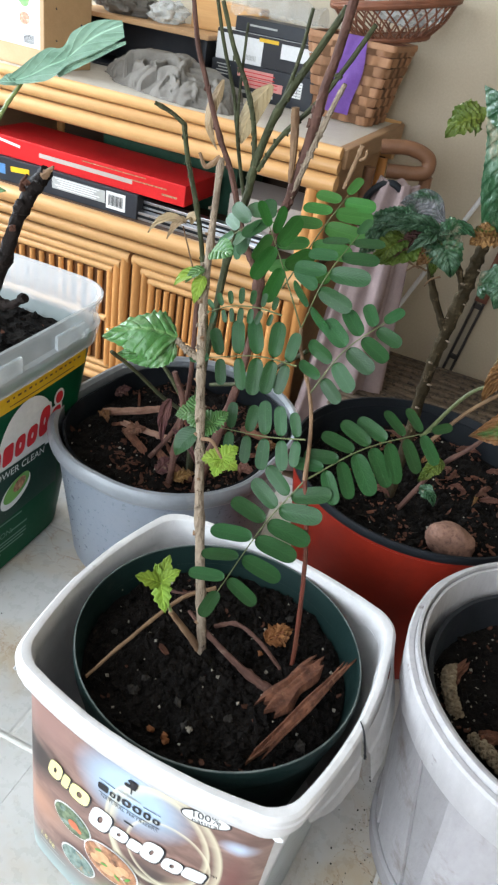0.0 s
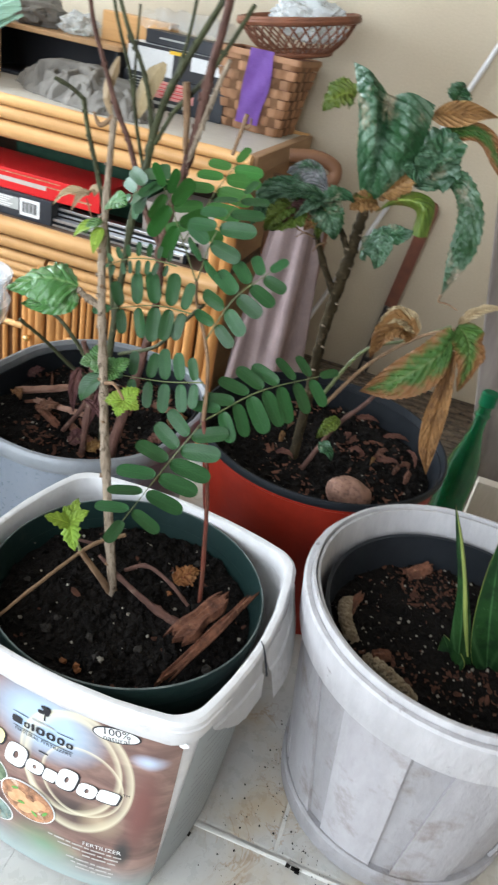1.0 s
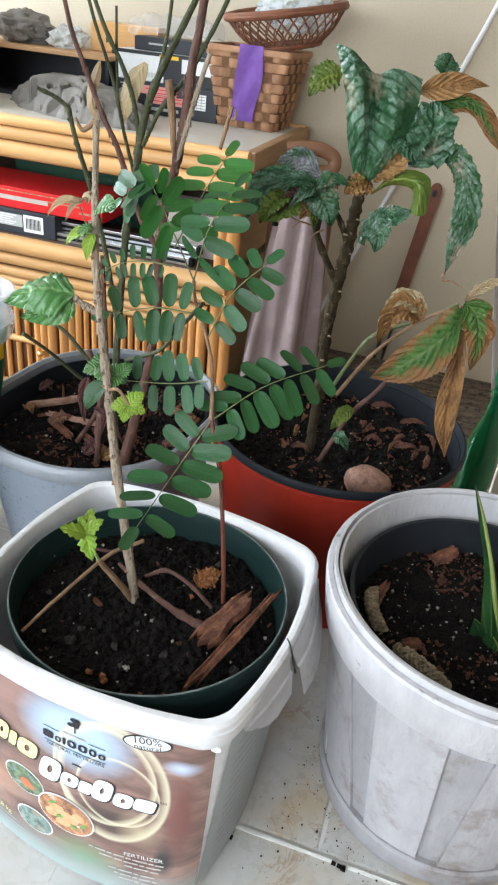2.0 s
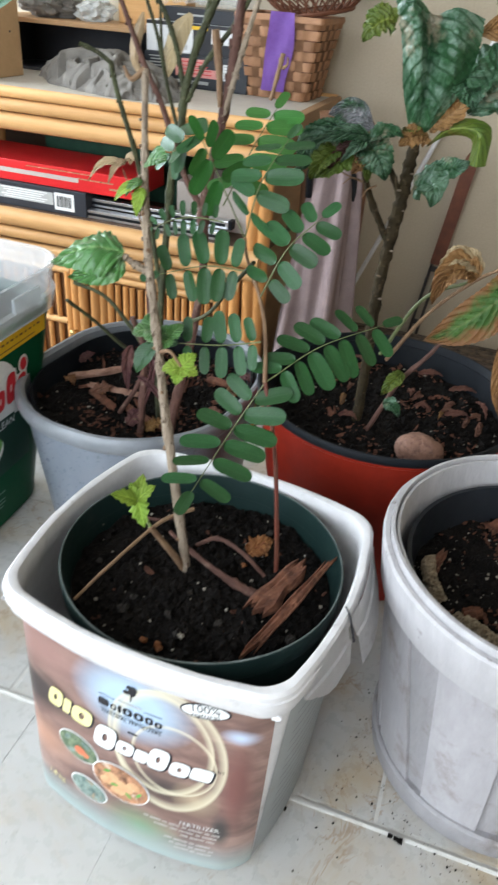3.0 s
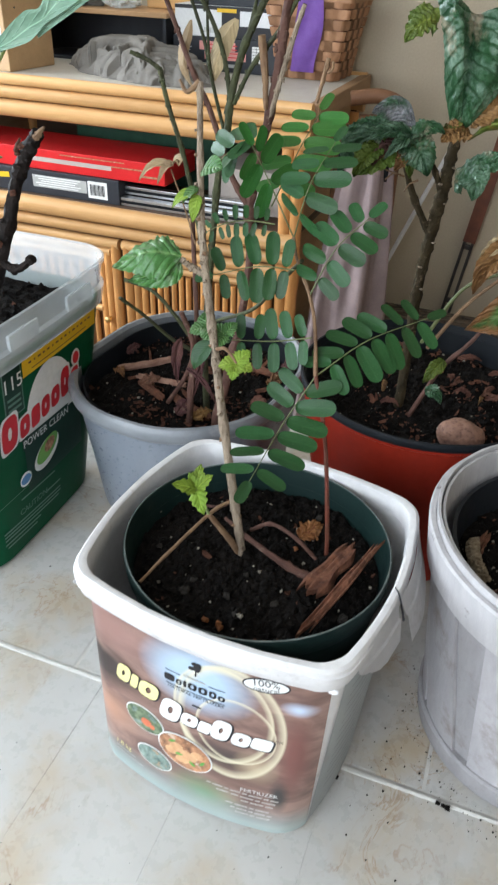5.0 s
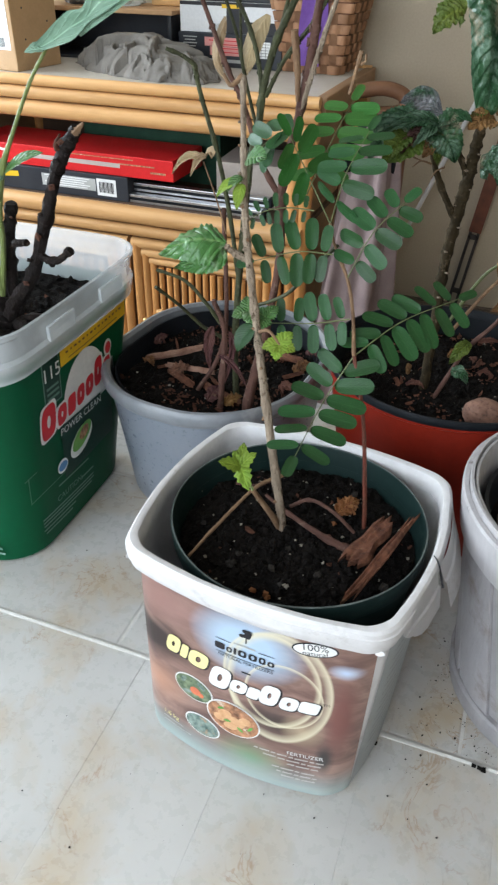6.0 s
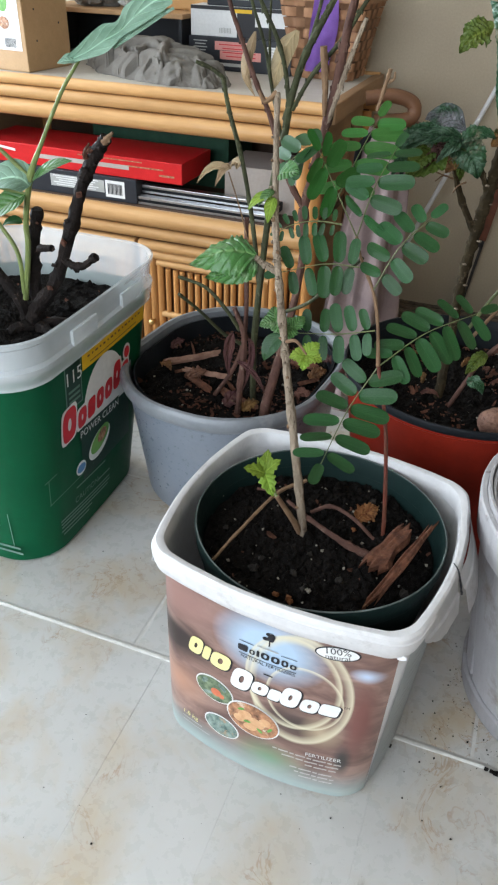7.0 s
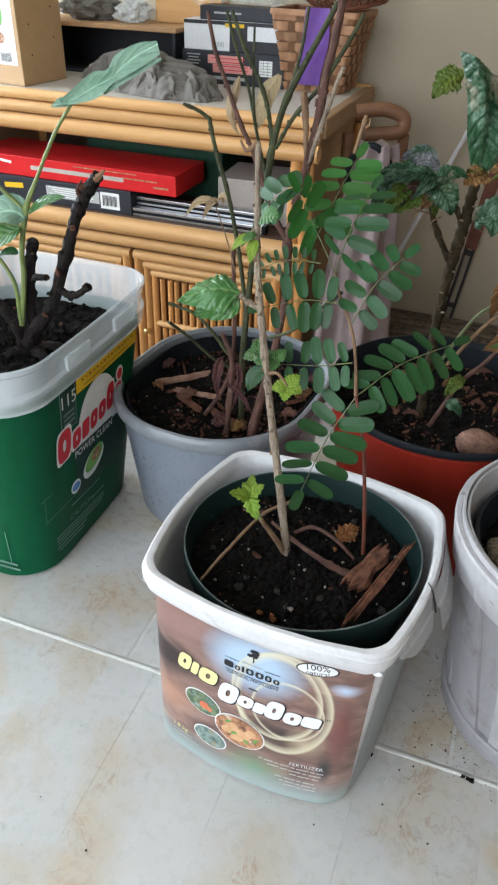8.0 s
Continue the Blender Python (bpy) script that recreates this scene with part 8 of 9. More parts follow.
for name, x0, x1 in (("a", CX0 + 0.07, GAP - 0.004), ("b", GAP + 0.004, CX1 - 0.085)):
    door = part("door", box_bm(x1 - x0, 0.008, DT - DB, 0.001, ((x0 + x1) / 2, CYF + 0.022, (DT + DB) / 2 + CO.z)), M["door_board"], cab, "bamboo slatted cabinet door")
    # nested borders of split cane
    for k, (ins, r) in enumerate(((0.017, 0.0165), (0.046, 0.0135), (0.070, 0.0115))):
        a0, a1, b0, b1 = x0 + ins, x1 - ins, DB + ins, DT - ins
        e = r * 0.9
        for p, q, mt in (((a0 - e, b1), (a1 + e, b1), "bamboo"), ((a0 - e, b0), (a1 + e, b0), "bamboo"), ((a0, b0), (a0, b1), "bamboo_v"), ((a1, b0), (a1, b1), "bamboo_v")):
            cane("frame_cane", door, (p[0], CYF + 0.008, p[1]), (q[0], CYF + 0.008, q[1]), r, mt, 8, k + p[0])
    s0, s1 = x0 + 0.086, x1 - 0.086
    ns = 13
    for lo, hi in ((DB + 0.085, (DB + DT) / 2 - 0.012), ((DB + DT) / 2 + 0.012, DT - 0.085)):
        for i in range(ns):
            xx = s0 + (s1 - s0) * (i + 0.5) / ns + rc.uniform(-0.002, 0.002)
            cane("slat", door, (xx, CYF + 0.006, lo), (xx, CYF + 0.006, hi), 0.0088, "bamboo_v", 5, i)
    cane("frame_cane", door, (s0 - 0.01, CYF + 0.004, (DB + DT) / 2), (s1 + 0.01, CYF + 0.004, (DB + DT) / 2), 0.011, "bamboo", 8, 3)
    kx = GAP + (-0.05 if name == "a" else 0.05)
    kn = bmesh.new()
    bmesh.ops.create_uvsphere(kn, u_segments=16, v_segments=10, radius=0.011)
    bmesh.ops.translate(kn, verts=kn.verts[:], vec=(kx, CYF - 0.024, -0.475 + CO.z))
    tube([Vector((kx, CYF + 0.004, -0.475)) + CO, Vector((kx, CYF - 0.018, -0.475)) + CO], (0.005, 0.004), 4, 10, bm=kn)
    part("knob", kn, M["brass"], door, "small brass knob")


def box_thing(name, size, at, turn, material, label, category="box", bevel=0.003):
    """A closed carton that rests with its base at the given place; its printed pieces are laid on afterwards."""
    ob = thing(name, at, label, category, turn=turn)
    part("carton", box_bm(*size, bevel, (0, 0, size[2] / 2)), M[material], ob, "", False)
    return ob


def flat_face(y):
    return lambda u, v, off: Vector((u, y - off, v))


# on the shelf
SZ = -0.1158
black = box_thing("black_carton", (0.56, 0.22, 0.072), (-1.275, 1.635, SZ), 0, "black_card", "flat black printed carton lying on the shelf")
ff = flat_face(-0.11)
lay("white_panel", bar_bm(0.19, 0.036), M["grey_print"], ff, black, 0.075, 0.040, 0, 0.0006)
for k in range(5):
    lay("printed_bar", bar_bm(0.16 - 0.02 * (k % 3), 0.003), M["white_print"], ff, black, 0.07, 0.054 - 0.0065 * k, 0, 0.0010)
lay("white_panel", bar_bm(0.066, 0.050), M["white_print"], ff, black, 0.207, 0.036, 0, 0.0006)
for k in range(11):
    lay("barcode_bar", bar_bm(0.0022 + 0.0016 * (k % 3 == 0), 0.032), M["dark_print"], ff, black, 0.184 + 0.0046 * k, 0.036, 0, 0.0010)
lay("yellow_patch", bar_bm(0.07, 0.016), M["yellow"], ff, black, -0.14, 0.044, 4, 0.0008)
lay("printed_bar", bar_bm(0.06, 0.03), M["blue_print"], ff, black, -0.225, 0.036, 0, 0.0008)
redb = box_thing("red_carton", (0.72, 0.21, 0.060), (-1.205, 1.640, SZ + 0.0725), -0.4, "red_card", "long red printed carton lying on a black carton")
ff = flat_face(-0.105)
lay("pale_stripe", bar_bm(0.33, 0.013), M["beige_card"], ff, redb, 0.02, 0.030, 0, 0.0006)
lay("printed_bar", bar_bm(0.11, 0.008), M["white_print"], ff, redb, -0.27, 0.044, -6, 0.0006)
lay("printed_bar", bar_bm(0.12, 0.004), M["orange_print"], ff, redb, 0.24, 0.036, 0, 0.0006)
lay("printed_bar", bar_bm(0.05, 0.006), M["orange_print"], ff, redb, 0.31, 0.020, 0, 0.0006)
lay("printed_bar", bar_bm(0.22, 0.003), M["orange_print"], ff, redb, 0.12, 0.050, 0, 0.0006)
for k, (x0, y0, zz) in enumerate(((-0.80, 1.545, 0.0), (-0.79, 1.575, 0.026))):
    lev = thing("aluminium_bar", (x0, y0, SZ + zz), "bare aluminium bar lying on the shelf", "bar", "aluminium bars", -0.5)
    part("rail", box_bm(0.46, 0.028, 0.024, 0.002, (0, 0, 0.012)), M["silver"], lev, "", False)
    part("end_cap", box_bm(0.012, 0.030, 0.025, 0.002, (0.234, 0, 0.0125)), M["black_plastic"], lev, "black plastic end cap", False)
    part("groove", box_bm(0.44, 0.002, 0.008, 0.0, (0, -0.0145, 0.012)), M["black_plastic"], lev, "", False)
box_thing("beige_carton", (0.24, 0.2, 0.125), (-0.63, 1.72, SZ), 3, "beige_card", "plain beige carton at the back of the shelf")
box_thing("dark_box", (0.5, 0.2, 0.2), (-1.05, 1.90, SZ), -2, "green_card", "dark green cloth-covered box at the back of the shelf")

# on the top
TZ2 = CTZ + 0.0004
carton = box_thing("kraft_carton", (0.42, 0.20, 0.34), (-1.545, 1.68, TZ2), -6, "kraft", "brown cardboard carton with a printed garden label")
ff = flat_face(-0.10)
lay("picture_label", bar_bm(0.30, 0.22, 12, 10), M["white_print"], ff, carton, 0.045, 0.165, 0, 0.0006)
lay("picture", ellipse_bm(0.03, 0.06), M["green_print"], ff, carton, 0.125, 0.21, 20, 0.0010)
lay("picture", ellipse_bm(0.02, 0.016), M["orange_print"], ff, carton, 0.138, 0.125, 0, 0.0012)
lay("picture", ellipse_bm(0.05, 0.05), M["pink"], ff, carton, -0.02, 0.22, 0, 0.0010)
lay("picture", ellipse_bm(0.03, 0.025), M["green_print"], ff, carton, 0.0, 0.15, 0, 0.0012)
lay("picture", ellipse_bm(0.024, 0.05), M["grey_print"], ff, carton, 0.075, 0.2, 0, 0.0010)
for k in range(10):
    lay("barcode_bar", bar_bm(0.0022, 0.024), M["dark_print"], ff, carton, 0.135 + 0.0042 * k, 0.075, 0, 0.0010)
for k in range(6):
    hole = part("hole", loft([circle(-0.0005, 0.003, n=10), circle(0.0006, 0.003, n=10)], True, True), M["dark_print"], carton)
    hole.matrix_local = pose(0.2098, 0.055 if k % 2 else -0.05, 0.08 + 0.04 * k, 0, 90, 0)


def cloth_heap(name, at, sx, sy, h, label, material, seed, turn):
    """A crumpled cloth: soft rolls of stuff that lie over one another on a low heap."""
    rg = random.Random(seed)
    rolls = []
    for _ in range(110):
        a, f = rg.uniform(0, 6.283), rg.random() ** 0.6
        cx, cy = 0.92 * sx * f * math.cos(a), 0.85 * sy * f * math.sin(a)
        q = rg.uniform(-0.9, 0.9) + (1.4 if rg.random() < 0.3 else 0)
        rolls.append((cx, cy, math.cos(q), math.sin(q), rg.uniform(0.035, 0.110), rg.uniform(0.006, 0.017), rg.uniform(0.3, 1.0)))

    def body(x, y):
        u, v = x / sx, y / sy
        return (0.55 + 0.30 / (1 + math.exp(8 * (abs(u + 0.2) - 0.35)))) * max(0.0, 1 - u * u) ** 0.9 * max(0.0, 1 - v * v) ** 0.9

    def height(x, y):
        x += 0.008 * noise.noise(Vector((x * 24, y * 24, seed)))
        y += 0.008 * noise.noise(Vector((x * 24, y * 24, seed + 4)))
        z = 0.55 * h * body(x, y)
        for cx, cy, c, s, la, lb, k in rolls:
            p, q = ((x - cx) * c + (y - cy) * s) / la, ((y - cy) * c - (x - cx) * s) / lb
            d = p * p + q * q
            if d < 1:
                z = max(z, h * body(cx, cy) * (0.56 + 0.16 * k) + lb * 1.9 * k * (1 - d) ** 0.6)
        return z + 0.0015 * noise.noise(Vector((x * 60, y * 60, seed)))

    bm = bmesh.new()
    nu, nv = 220, 110
    rows, low = [], []
    for j in range(nv + 1):
        v = 2 * j / nv - 1
        rt, rl = [], []
        for i in range(nu + 1):
            u = 2 * i / nu - 1
            # a square sheet drawn into a rounded, ragged outline
            e = math.sqrt(max(0.0, 1 - 0.5 * v * v)), math.sqrt(max(0.0, 1 - 0.5 * u * u))
            wob = 1 + 0.10 * noise.noise(Vector((u * 2.4, v * 2.0, seed))) + 0.05 * noise.noise(Vector((u * 8, v * 7, seed)))
            x, y = u * e[0] * sx * wob, v * e[1] * sy * wob
            edge = min(1.0, 5 * (1 - abs(u)), 4 * (1 - abs(v))) ** 0.5
            rt.append(Vector((x, y, 0.003 + max(0.0, edge * height(x, y)))))
            rl.append(Vector((x, y, 0.0)))
        rows.append(rt)
        low.append(rl)
    loft(rows, bm=bm, closed=False)
    skirt = lambda g: g[0] + [r[-1] for r in g[1:]] + g[-1][::-1][1:] + [r[0] for r in g[::-1]][1:-1]
    loft([skirt(rows), skirt(low)], bm=bm)
    bm.faces.new([bm.verts.new(q) for q in skirt(low)[::-1]])
    ob = link(name, bm, M[material])
    ob.location = at
    ob.rotation_euler.z = radians(turn)
    return tagged(ob, label, "cloth")


cloth_heap("rag", (-1.015, 1.725, TZ2), 0.285, 0.120, 0.150, "crumpled grey rag on the cabinet top", "rag", 4, -22)
crate = thing("wooden_crate", (-1.26, 1.995, TZ2), "low open dark crate with a pale board on top", "crate")
part("back", box_bm(0.50, 0.012, 0.130, 0.002, (0, 0.10, 0.069)), M["black_card"], crate, "", False)
part("base", box_bm(0.50, 0.21, 0.008, 0.002, (0, 0, 0.004)), M["black_card"], crate, "", False)
for sx in (-1, 1):
    part("side", box_bm(0.012, 0.186, 0.124, 0.002, (sx * 0.244, 0, 0.0705)), M["black_card"], crate, "", False)
part("top_board", box_bm(0.53, 0.225, 0.014, 0.003, (0, -0.004, 0.1415)), M["pine"], crate, "pale pine board", False)
block = thing("wooden_block", (-1.015, 2.056, TZ2 + 0.149), "orange-brown varnished wooden block on the crate", "block")
part("block", box_bm(0.235, 0.075, 0.085, 0.006, (0, 0, 0.0425)), M["bamboo"], block, "", False)


def crumple(name, at, size, material, label, category, seed):
    """A scrunched bag or sheet that has settled on its underside."""
    bm = bmesh.new()
    bmesh.ops.create_icosphere(bm, subdivisions=5, radius=1)
    for v in bm.verts:
        d = v.co.normalized()
        k = 1 + 0.35 * noise.noise(d * 2.2 + Vector((seed, 0, 0))) + 0.20 * abs(noise.noise(d * 5 + Vector((0, seed, 0))))
        v.co = Vector((d.x * size[0], d.y * size[1], d.z * size[2])) * k
        v.co.z = max(v.co.z, -0.75 * size[2]) + 0.75 * size[2]
    ob = tagged(link(name, bm, M[material]), label, category)
    ob.location = at
    return ob


crumple("plastic_bag", (-1.195, 1.985, TZ2 + 0.149), (0.055, 0.055, 0.035), "film", "crumpled clear plastic bag on the crate", "bag", 0.0)
crumple("bundled_cloth", (-1.36, 1.99, TZ2 + 0.149), (0.095, 0.075, 0.050), "rag", "bundled grey cloth on the crate", "cloth", 3.0)

BY = 1.91
blk = box_thing("black_printed_box", (0.34, 0.105, 0.092), (-0.820, BY + 0.0525, TZ2), 0, "black_card", "black printed box with pink and white print")
ff = flat_face(-0.0525)
lay("pink_panel", bar_bm(0.118, 0.024), M["pink"], ff, blk, -0.022, 0.0695, 0, 0.0006)
lay("pink_panel", bar_bm(0.136, 0.024), M["pink"], ff, blk, 0.004, 0.0445, 0, 0.0006)
for k in range(4):
    lay("printed_bar", bar_bm(0.11 - 0.012 * (k % 2), 0.0026), M["brand_red"], ff, blk, -0.012 + 0.006 * k, 0.073 - 0.0105 * k, 0, 0.0010)
lay("white_panel", bar_bm(0.043, 0.044), M["white_print"], ff, blk, 0.1125, 0.053, 0, 0.0006)
for k in range(5):
    lay("printed_bar", bar_bm(0.039, 0.0012), M["dark_print"], ff, blk, 0.1125, 0.069 - 0.008 * k, 0, 0.0010)
for k in range(2):
    lay("printed_line", bar_bm(0.0012, 0.042), M["dark_print"], ff, blk, 0.105 + 0.014 * k, 0.053, 0, 0.0010)
for k in range(4):
    lay("printed_bar", bar_bm(0.046 - 0.01 * (k % 2), 0.003), M["grey_print"], ff, blk, -0.130, 0.080 - 0.0085 * k, 0, 0.0006)
lay("printed_bar", bar_bm(0.15, 0.009), M["grey_print"], ff, blk, -0.030, 0.018, 0, 0.0006)
wbox = box_thing("white_box", (0.315, 0.10, 0.082), (-0.827, BY + 0.056, TZ2 + 0.0925), 1, "white_card", "white and black box stacked on a black box")
ff = flat_face(-0.05)
lay("black_panel", bar_bm(0.058, 0.081), M["dark_print"], ff, wbox, 0.0245, 0.041, 0, 0.0006)
lay("black_panel", bar_bm(0.158, 0.032), M["dark_print"], ff, wbox, 0.0775, 0.0165, 0, 0.0008)
lay("black_panel", bar_bm(0.313, 0.010), M["dark_print"], ff, wbox, 0.0, 0.0765, 0, 0.0009)
lay("yellow_patch", bar_bm(0.062, 0.010), M["yellow"], ff, wbox, 0.012, 0.071, 0, 0.0012)
for k in range(8):
    lay("barcode_bar", bar_bm(0.0025, 0.014), M["grey_print"], ff, wbox, -0.060 + 0.005 * k, 0.018, 0, 0.0010)
gbox = box_thing("flat_black_box", (0.245, 0.095, 0.038), (-0.810, BY + 0.06, TZ2 + 0.175), -1, "black_card", "flat black box under loose clear film")
lay("printed_bar", bar_bm(0.09, 0.005), M["grey_print"], flat_face(-0.0475), gbox, -0.03, 0.020, 0, 0.0006)
drape = bmesh.new()
rows = []
for j in range(49):
    v = j / 48
    row = []
    for i in range(97):
        u = i / 48 - 1
        fold = noise.noise(Vector((u * 4 + v, v * 2, 2.0))) + 0.5 * noise.noise(Vector((u * 11 + 2 * v, v * 3, 5.0)))
        row.append(Vector((u * 0.135 * (1 + 0.1 * noise.noise(Vector((v * 4, u, 3)))), -0.06 + 0.14 * v + 0.008 * noise.noise(Vector((u * 6, v * 2, 8))), 0.010 + 0.050 * math.sin(math.pi * min(1, v * 1.1)) ** 0.7 + 0.012 * fold - 0.03 * max(0, abs(u) - 0.7))))
    rows.append(row)
loft(rows, bm=drape, closed=False)
bmesh.ops.solidify(drape, geom=drape.faces[:], thickness=0.0006)
dr = tagged(link("plastic_film", drape, M["thin_film"]), "crumpled sheet of clear film over the black box", "film")
dr.location = (-0.81, BY + 0.055, TZ2 + 0.214)

# split-willow basket with a ribbon, and a wicker bowl standing in it
BK = (-0.552, 1.985, TZ2)
bask = thing("woven_basket", BK, "square woven basket of brown splints with a purple ribbon", "basket", turn=-3)
BH = 0.215


def bask_half(z):
    return 0.090 + 0.040 * z / BH, 0.075 + 0.030 * z / BH


ROWS_B = 8
for k in range(ROWS_B):
    z0, z1 = BH * k / ROWS_B + 0.001, BH * (k + 1) / ROWS_B - 0.002
    rings = []
    for d, z in ((0, z0), (0.0012, z0), (0.0016, z0 + 0.003), (0.0016, z1 - 0.003), (0.0012, z1), (0, z1)):
        hx, hy = bask_half(z)
        pts = ring(z, hx, hy, 0.012, seg=4, side=24)
        out = []
        for p in pts:
            w = p.x if abs(abs(p.y) - hy) < 0.004 else p.y
            s = math.sin(math.pi * w / 0.027 + math.pi * k)
            sc = 1 + (d + 0.0042 * s) / hx
            out.append(Vector((p.x * sc, p.y * sc, z)))
        rings.append(out)
    part("weave_strip", loft(rings + rings[:1]), M["weave"], bask)
for sx, sy in ((0, -1), (1, 0), (-1, 0), (0, 1)):
    for i in range(-4, 5):
        rows = []
        for z in (0.002, BH * 0.5, BH - 0.004):
            hx, hy = bask_half(z)
            w = (i + 0.5) * 0.027
            if abs(w) > (hx if sx == 0 else hy) - 0.008:
                break
            n0 = (hy if sx == 0 else hx) + 0.0012
            rows.append([Vector((w + e if sx == 0 else sx * n0, sy * n0 if sx == 0 else w + e, z)) for e in (-0.0115, 0.0115)])
        if len(rows) == 3:
            bm = loft(rows, closed=False)
            bmesh.ops.solidify(bm, geom=bm.faces[:], thickness=0.0016)
            part("stake", bm, M["weave"], bask, "", False)
inn = [ring(0.004, *[v - 0.004 for v in bask_half(0)], 0.01), ring(BH, *[v - 0.004 for v in bask_half(BH)], 0.01)]
part("lining", loft(inn, True, False), M["wicker_dark"], bask)
hr = [ring(z, *[v + g for v in bask_half(BH)], 0.012) for g, z in ((0.001, BH - 0.012), (0.006, BH - 0.012), (0.007, BH - 0.004), (0.005, BH + 0.004), (-0.002, BH + 0.004), (-0.004, BH - 0.004))]
part("rim", loft(hr + hr[:1]), M["weave"], bask, "flat splint rim")
rib = bmesh.new()
rows = []
for j in range(17):
    f = j / 16
    z = BH + 0.012 - f * (BH - 0.01)
    hx, hy = bask_half(min(z, BH))
    cx = 0.016 - 0.020 * f + 0.004 * math.sin(f * 5)
    w = 0.078 - 0.006 * math.cos(f * 7)
    rows.append([Vector((cx + (i / 6 - 0.5) * w, -hy - 0.0105 - 0.003 * math.sin(i / 6 * 7 + f * 6) - 0.003 * f, z)) for i in range(7)])
loft(rows, bm=rib, closed=False)
bmesh.ops.solidify(rib, geom=rib.faces[:], thickness=0.0012)
part("ribbon", rib, M["ribbon"], bask, "shiny purple ribbon hanging down")

bowl = thing("wicker_bowl", (-0.450, 1.985, TZ2 + BH + 0.004), "dark open-weave wicker bowl with plastic inside", "bowl")
bowl.matrix_world = pose(-0.462, 1.97, TZ2 + BH + 0.006, 4, -10, 8)


def bowl_at(a, f):
    r = 0.085 + 0.070 * f ** 0.7
    return Vector((r * 1.12 * math.cos(a), r * 0.8 * math.sin(a), 0.012 + 0.085 * f))


for k in range(30):
    for s in (-1, 1):
        a = 2 * math.pi * k / 30
        part("strand", tube([bowl_at(a + s * 0.42 * f, f) for f in (0, 0.33, 0.66, 1)], (0.0026, 0.0026), 10, 5), M["wicker_dark"], bowl)
for f, r in ((0.0, 0.008), (1.0, 0.009), (1.08, 0.007)):
    pts = [bowl_at(2 * math.pi * i / 24, min(f, 1)) + Vector((0, 0, 0.085 * max(0, f - 1))) for i in range(25)]
    part("hoop", tube(pts, (r, r), 72, 8, 0.25), M["wicker_dark"], bowl)
part("bottom", loft([[bowl_at(2 * math.pi * i / 40, 0) * 0.98 for i in range(40)], [bowl_at(2 * math.pi * i / 40, 0) * 0.98 + Vector((0, 0, 0.004)) for i in range(40)]], True, True), M["wicker_dark"], bowl)
bag2 = bmesh.new()
bmesh.ops.create_icosphere(bag2, subdivisions=5, radius=1)
for v in bag2.verts:
    d = v.co.normalized()
    k = 1 + 0.3 * noise.noise(d * 2.5 + Vector((5, 0, 0))) + 0.2 * abs(noise.noise(d * 7))
    v.co = Vector((d.x * 0.10, d.y * 0.07, d.z * 0.055)) * k
b2 = tagged(link("plastic_bag", bag2, M["film"]), "crumpled clear plastic bag in the wicker bowl", "bag")
b2.location = (-0.45, 1.97, TZ2 + BH + 0.105)

# ---- beside the cabinet ----
M["dark_cane"] = mat("dark_cane", (0.19, 0.088, 0.045), (0.13, 0.06, 0.03), 0.5, 10, 0.1, 120)
arm = thing("cane_armrest", (0, 0, 0), "bent brown cane loop of a chair beside the cabinet", "chair")
part("bent_cane", tube([(-0.37, 1.73, 0.205), (-0.30, 1.75, 0.214), (-0.250, 1.76, 0.202), (-0.236, 1.76, 0.180), (-0.25, 1.75, 0.158), (-0.34, 1.73, 0.148)], (0.0195, 0.0195), 40, 12, 0.06), M["dark_cane"], arm)
for x, y in ((-0.385, 1.72), (-0.235, 1.77)):
    part("post", tube([(x, y, FLOOR_Z), (x, y, 0.15)], (0.0165, 0.0165), 10, 10, 0.05), M["dark_cane"], arm)
robe = bmesh.new()
rows = []
for j in range(41):
    f = j / 40
    z = 0.165 - f * 0.92
    w = 0.045 + 0.085 * f ** 0.75
    cx = -0.262 - 0.035 * f
    rows.append([Vector((cx + w * math.cos(a) * (1 + 0.14 * math.sin(5 * a + 2 * f) + 0.05 * math.sin(13 * a + 6 * f) + 0.08 * math.sin(3 * a + f)),
                         1.545 + 0.55 * w * math.sin(a) * (1 + 0.26 * math.sin(5 * a + 2 * f) + 0.13 * math.sin(9 * a - 3 * f) + 0.06 * noise.noise(Vector((a * 3, f * 5, 1)))), z + 0.006 * math.sin(5 * a))) for a in [2 * math.pi * i / 144 for i in range(144)]])
loft(rows, True, False, robe)
tagged(link("draped_robe", robe, M["mauve"]), "dusty mauve cloth hanging in folds beside the cabinet", "cloth")
loop = link("black_strap", tube([(-0.335, 1.545, 0.04), (-0.33, 1.535, 0.12), (-0.275, 1.525, 0.165), (-0.225, 1.535, 0.12), (-0.215, 1.55, 0.04)], (0.009, 0.009), 30, 8, 0.1), M["black_plastic"])
tagged(loop, "black strap over the hanging mauve cloth", "strap")

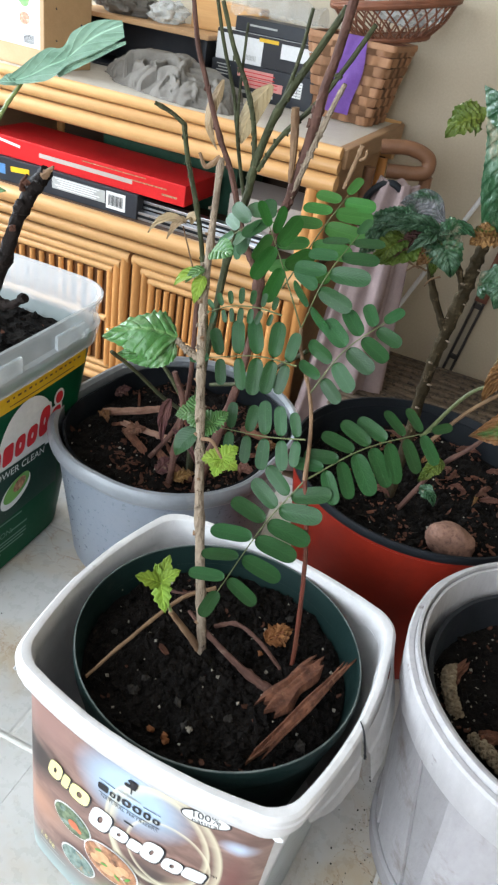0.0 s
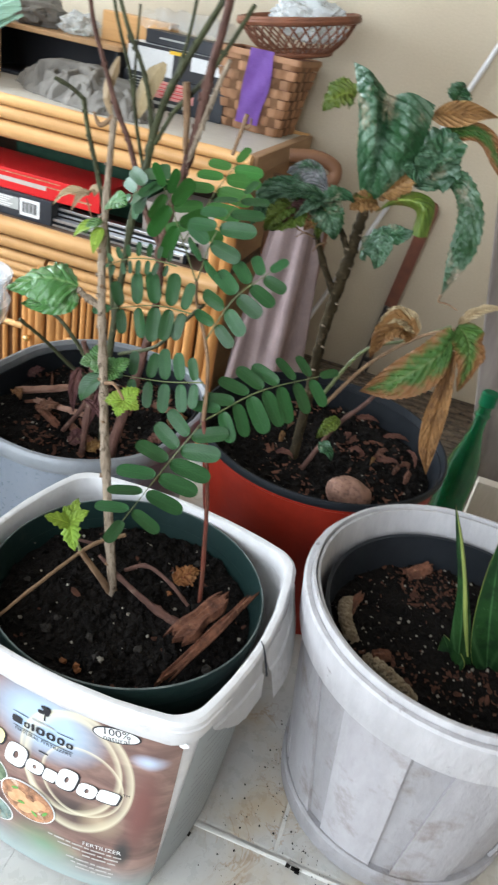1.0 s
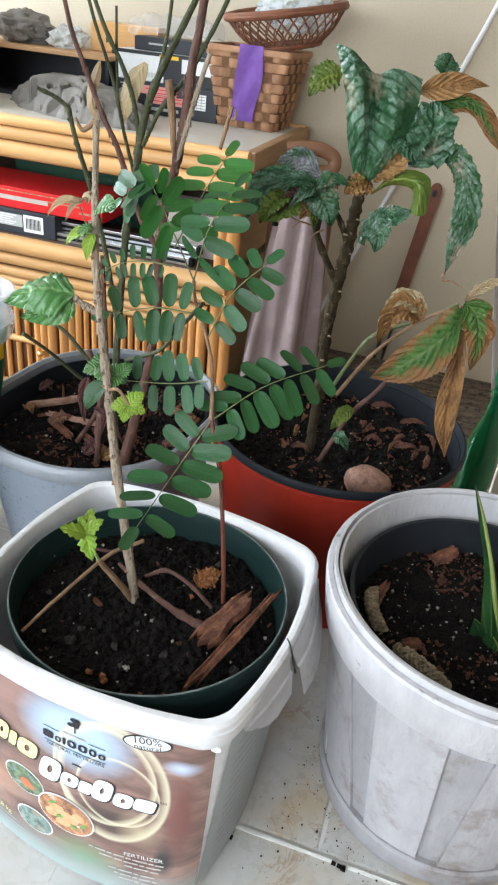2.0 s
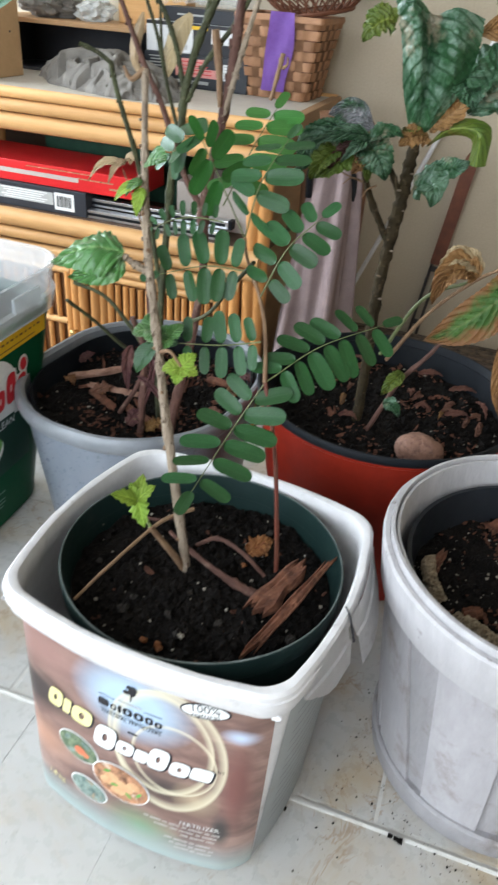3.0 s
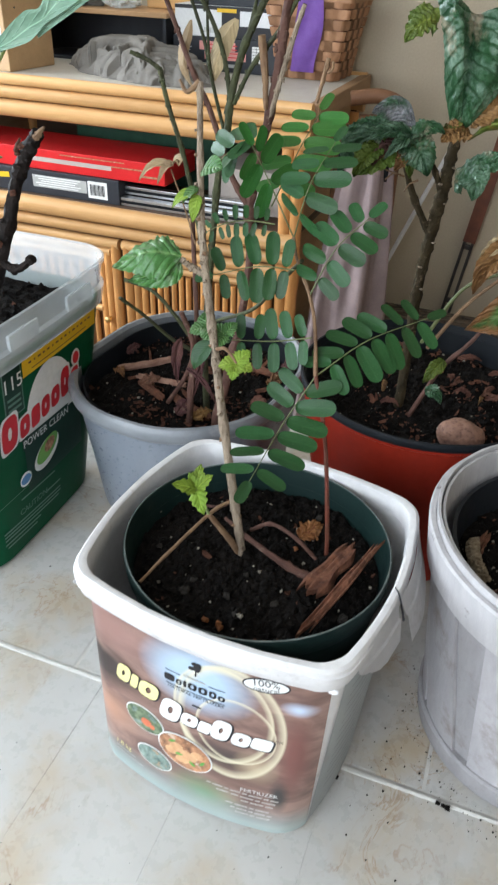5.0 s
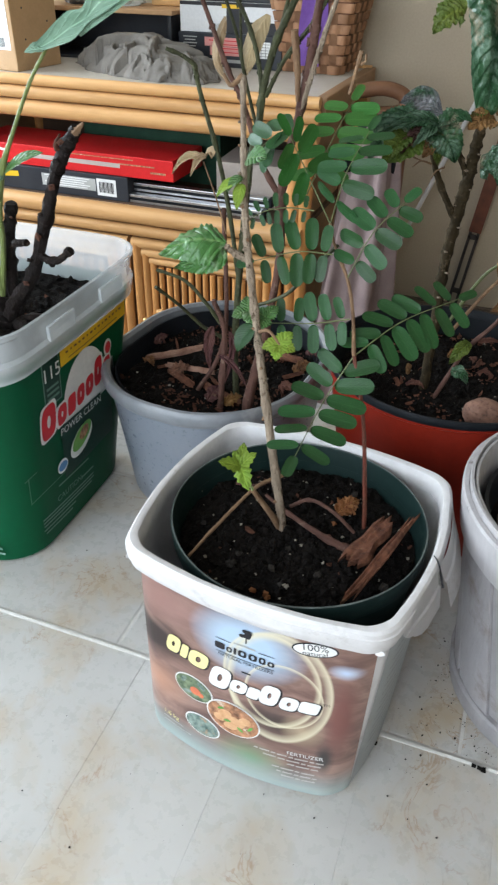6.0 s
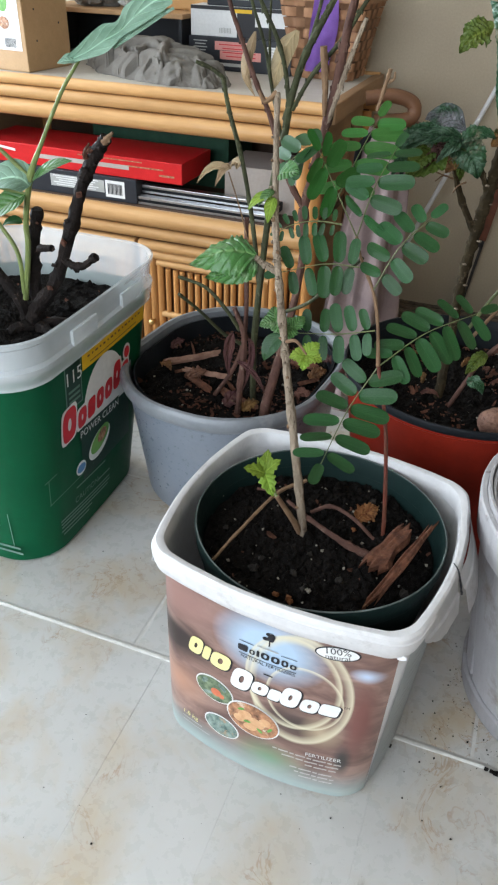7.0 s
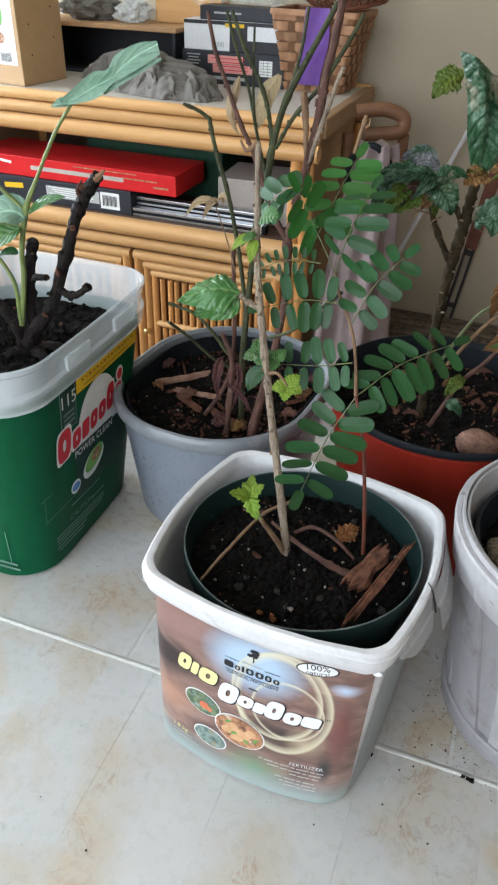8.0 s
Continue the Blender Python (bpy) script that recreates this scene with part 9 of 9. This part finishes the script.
rod = thing("white_rod", (0, 0, 0), "thin white metal rod leaning against the wall", "rod")
part("shaft", tube([(-0.425, 2.06, FLOOR_Z), (-0.26, 2.085, -0.35), (0.035, 2.125, 0.43), (0.16, 2.135, 0.80)], (0.0075, 0.0075), 30, 10), M["rod"], rod)
saw = thing("hand_tool", (0, 0, 0), "old tool with a rusty brown handle leaning on the wall", "tool")
AT = Matrix.Translation((0.037, 2.135, 0.07)) @ Matrix.Rotation(radians(7), 4, "Y") @ Matrix.Diagonal((0.62, 1, 1, 1))
hb = bmesh.new()
rows = []
for d in (-0.012, 0.012):
    rows.append([Vector((0.034 * math.cos(a) if abs(math.sin(a)) < 2 else 0, d, 0.034 * math.sin(a) if math.sin(a) > 0 else -0.34 * (1 if math.sin(a) < -0.05 else 0))) for a in [2 * math.pi * i / 40 for i in range(40)]])
loft(rows, True, True, hb)
hb.transform(AT)
part("handle", hb, M["rust"], saw, "rusty brown handle", False)
part("hole", loft([[AT @ Vector((0.012 * math.cos(a), d, 0.004 + 0.012 * math.sin(a))) for a in [2 * math.pi * i / 20 for i in range(20)]] for d in (-0.0135, -0.0128)], True, True), M["dark_print"], saw)
for dx in (-0.022, 0.022):
    part("rail", box_bm(0.016, 0.012, 0.48, 0.002, (dx, 0, -0.58), AT), M["tool_steel"], saw, "dark steel rail", False)
for k in range(3):
    part("cross_bar", box_bm(0.055, 0.012, 0.016, 0.002, (0, 0, -0.36 - 0.2 * k), AT), M["tool_steel"], saw, "", False)

hamper = thing("wicker_hamper", (0.05, 1.62, FLOOR_Z), "low dark wicker hamper on the floor", "hamper")
for k in range(16):
    z = 0.012 + 0.022 * k
    rings = [ring(z + dz, 0.33 + g, 0.22 + g, 0.05, seg=4, side=20) for g, dz in ((0, -0.009), (0.006, -0.004), (0.006, 0.004), (0, 0.009), (-0.004, 0))]
    part("weave_strip", loft(rings + rings[:1]), M["hamper_wicker"], hamper)
for k in range(22):
    part("lid_slat", box_bm(0.64, 0.016, 0.012, 0.003, (0, -0.21 + 0.02 * k, 0.365 + 0.003 * (k % 2)), seg=1), M["hamper_wicker"], hamper, "", False)
part("lid_frame", box_bm(0.62, 0.43, 0.008, 0.002, (0, 0, 0.356)), M["hamper_wicker"], hamper, "", False)

# ---- behind the basket planter ----
bottle = thing("green_bottle", (0.232, 0.405, 0.0), "bright green clear plastic bottle on the tiles", "bottle")
prof = [(0.0, 0.022), (0.004, 0.0262), (0.02, 0.027), (0.05, 0.0255), (0.08, 0.027), (0.11, 0.0265), (0.14, 0.027), (0.165, 0.025), (0.19, 0.017), (0.215, 0.0105), (0.235, 0.0098), (0.237, 0.0125), (0.240, 0.0125), (0.242, 0.010), (0.255, 0.010)]
part("body", loft([circle(z * 0.86, r * 0.74, n=40) for z, r in prof] + [circle(z * 0.86, r * 0.74 - 0.0012, n=40) for z, r in prof[:1:-1]], True, True), M["green_glass"], bottle)
part("neck_ring", loft([circle(z, r, n=30) for z, r in ((0.2185, 0.0095), (0.233, 0.0095), (0.2345, 0.008))], True, True), M["green_tub"], bottle, "dark green screw cap")
plank = thing("weathered_plank", (0, 0, 0), "grey weathered plank leaning at the table's back edge", "plank")
lo, hi = Vector((0.2468, 0.4700, 0.0981)), Vector((0.1697, 0.4900, 0.4280))
axis = (hi - lo).normalized()
lo, hi = lo + axis * ((FLOOR_Z - lo.z) / axis.z), lo + axis * ((0.53 - lo.z) / axis.z)
lo, hi = lo + Vector((0.036, 0, 0)), hi + Vector((0.036, 0, 0))
sidev = axis.cross(Vector((0.0, 1.0, 0.0))).normalized()
mm = Matrix((sidev, axis.cross(sidev) * -1, axis)).transposed().to_4x4()
mm.translation = (lo + hi) / 2
part("board", box_bm(0.07, 0.02, (hi - lo).length, 0.003, m=mm), M["grey_wood"], plank, "", False)
pale = thing("pale_board", (0, 0, 0), "pale sawn board standing behind the planter", "board")
part("board", box_bm(0.09, 0.016, 0.11, 0.002, (0.303, 0.432, 0.055)), M["pale_wood"], pale, "", False)
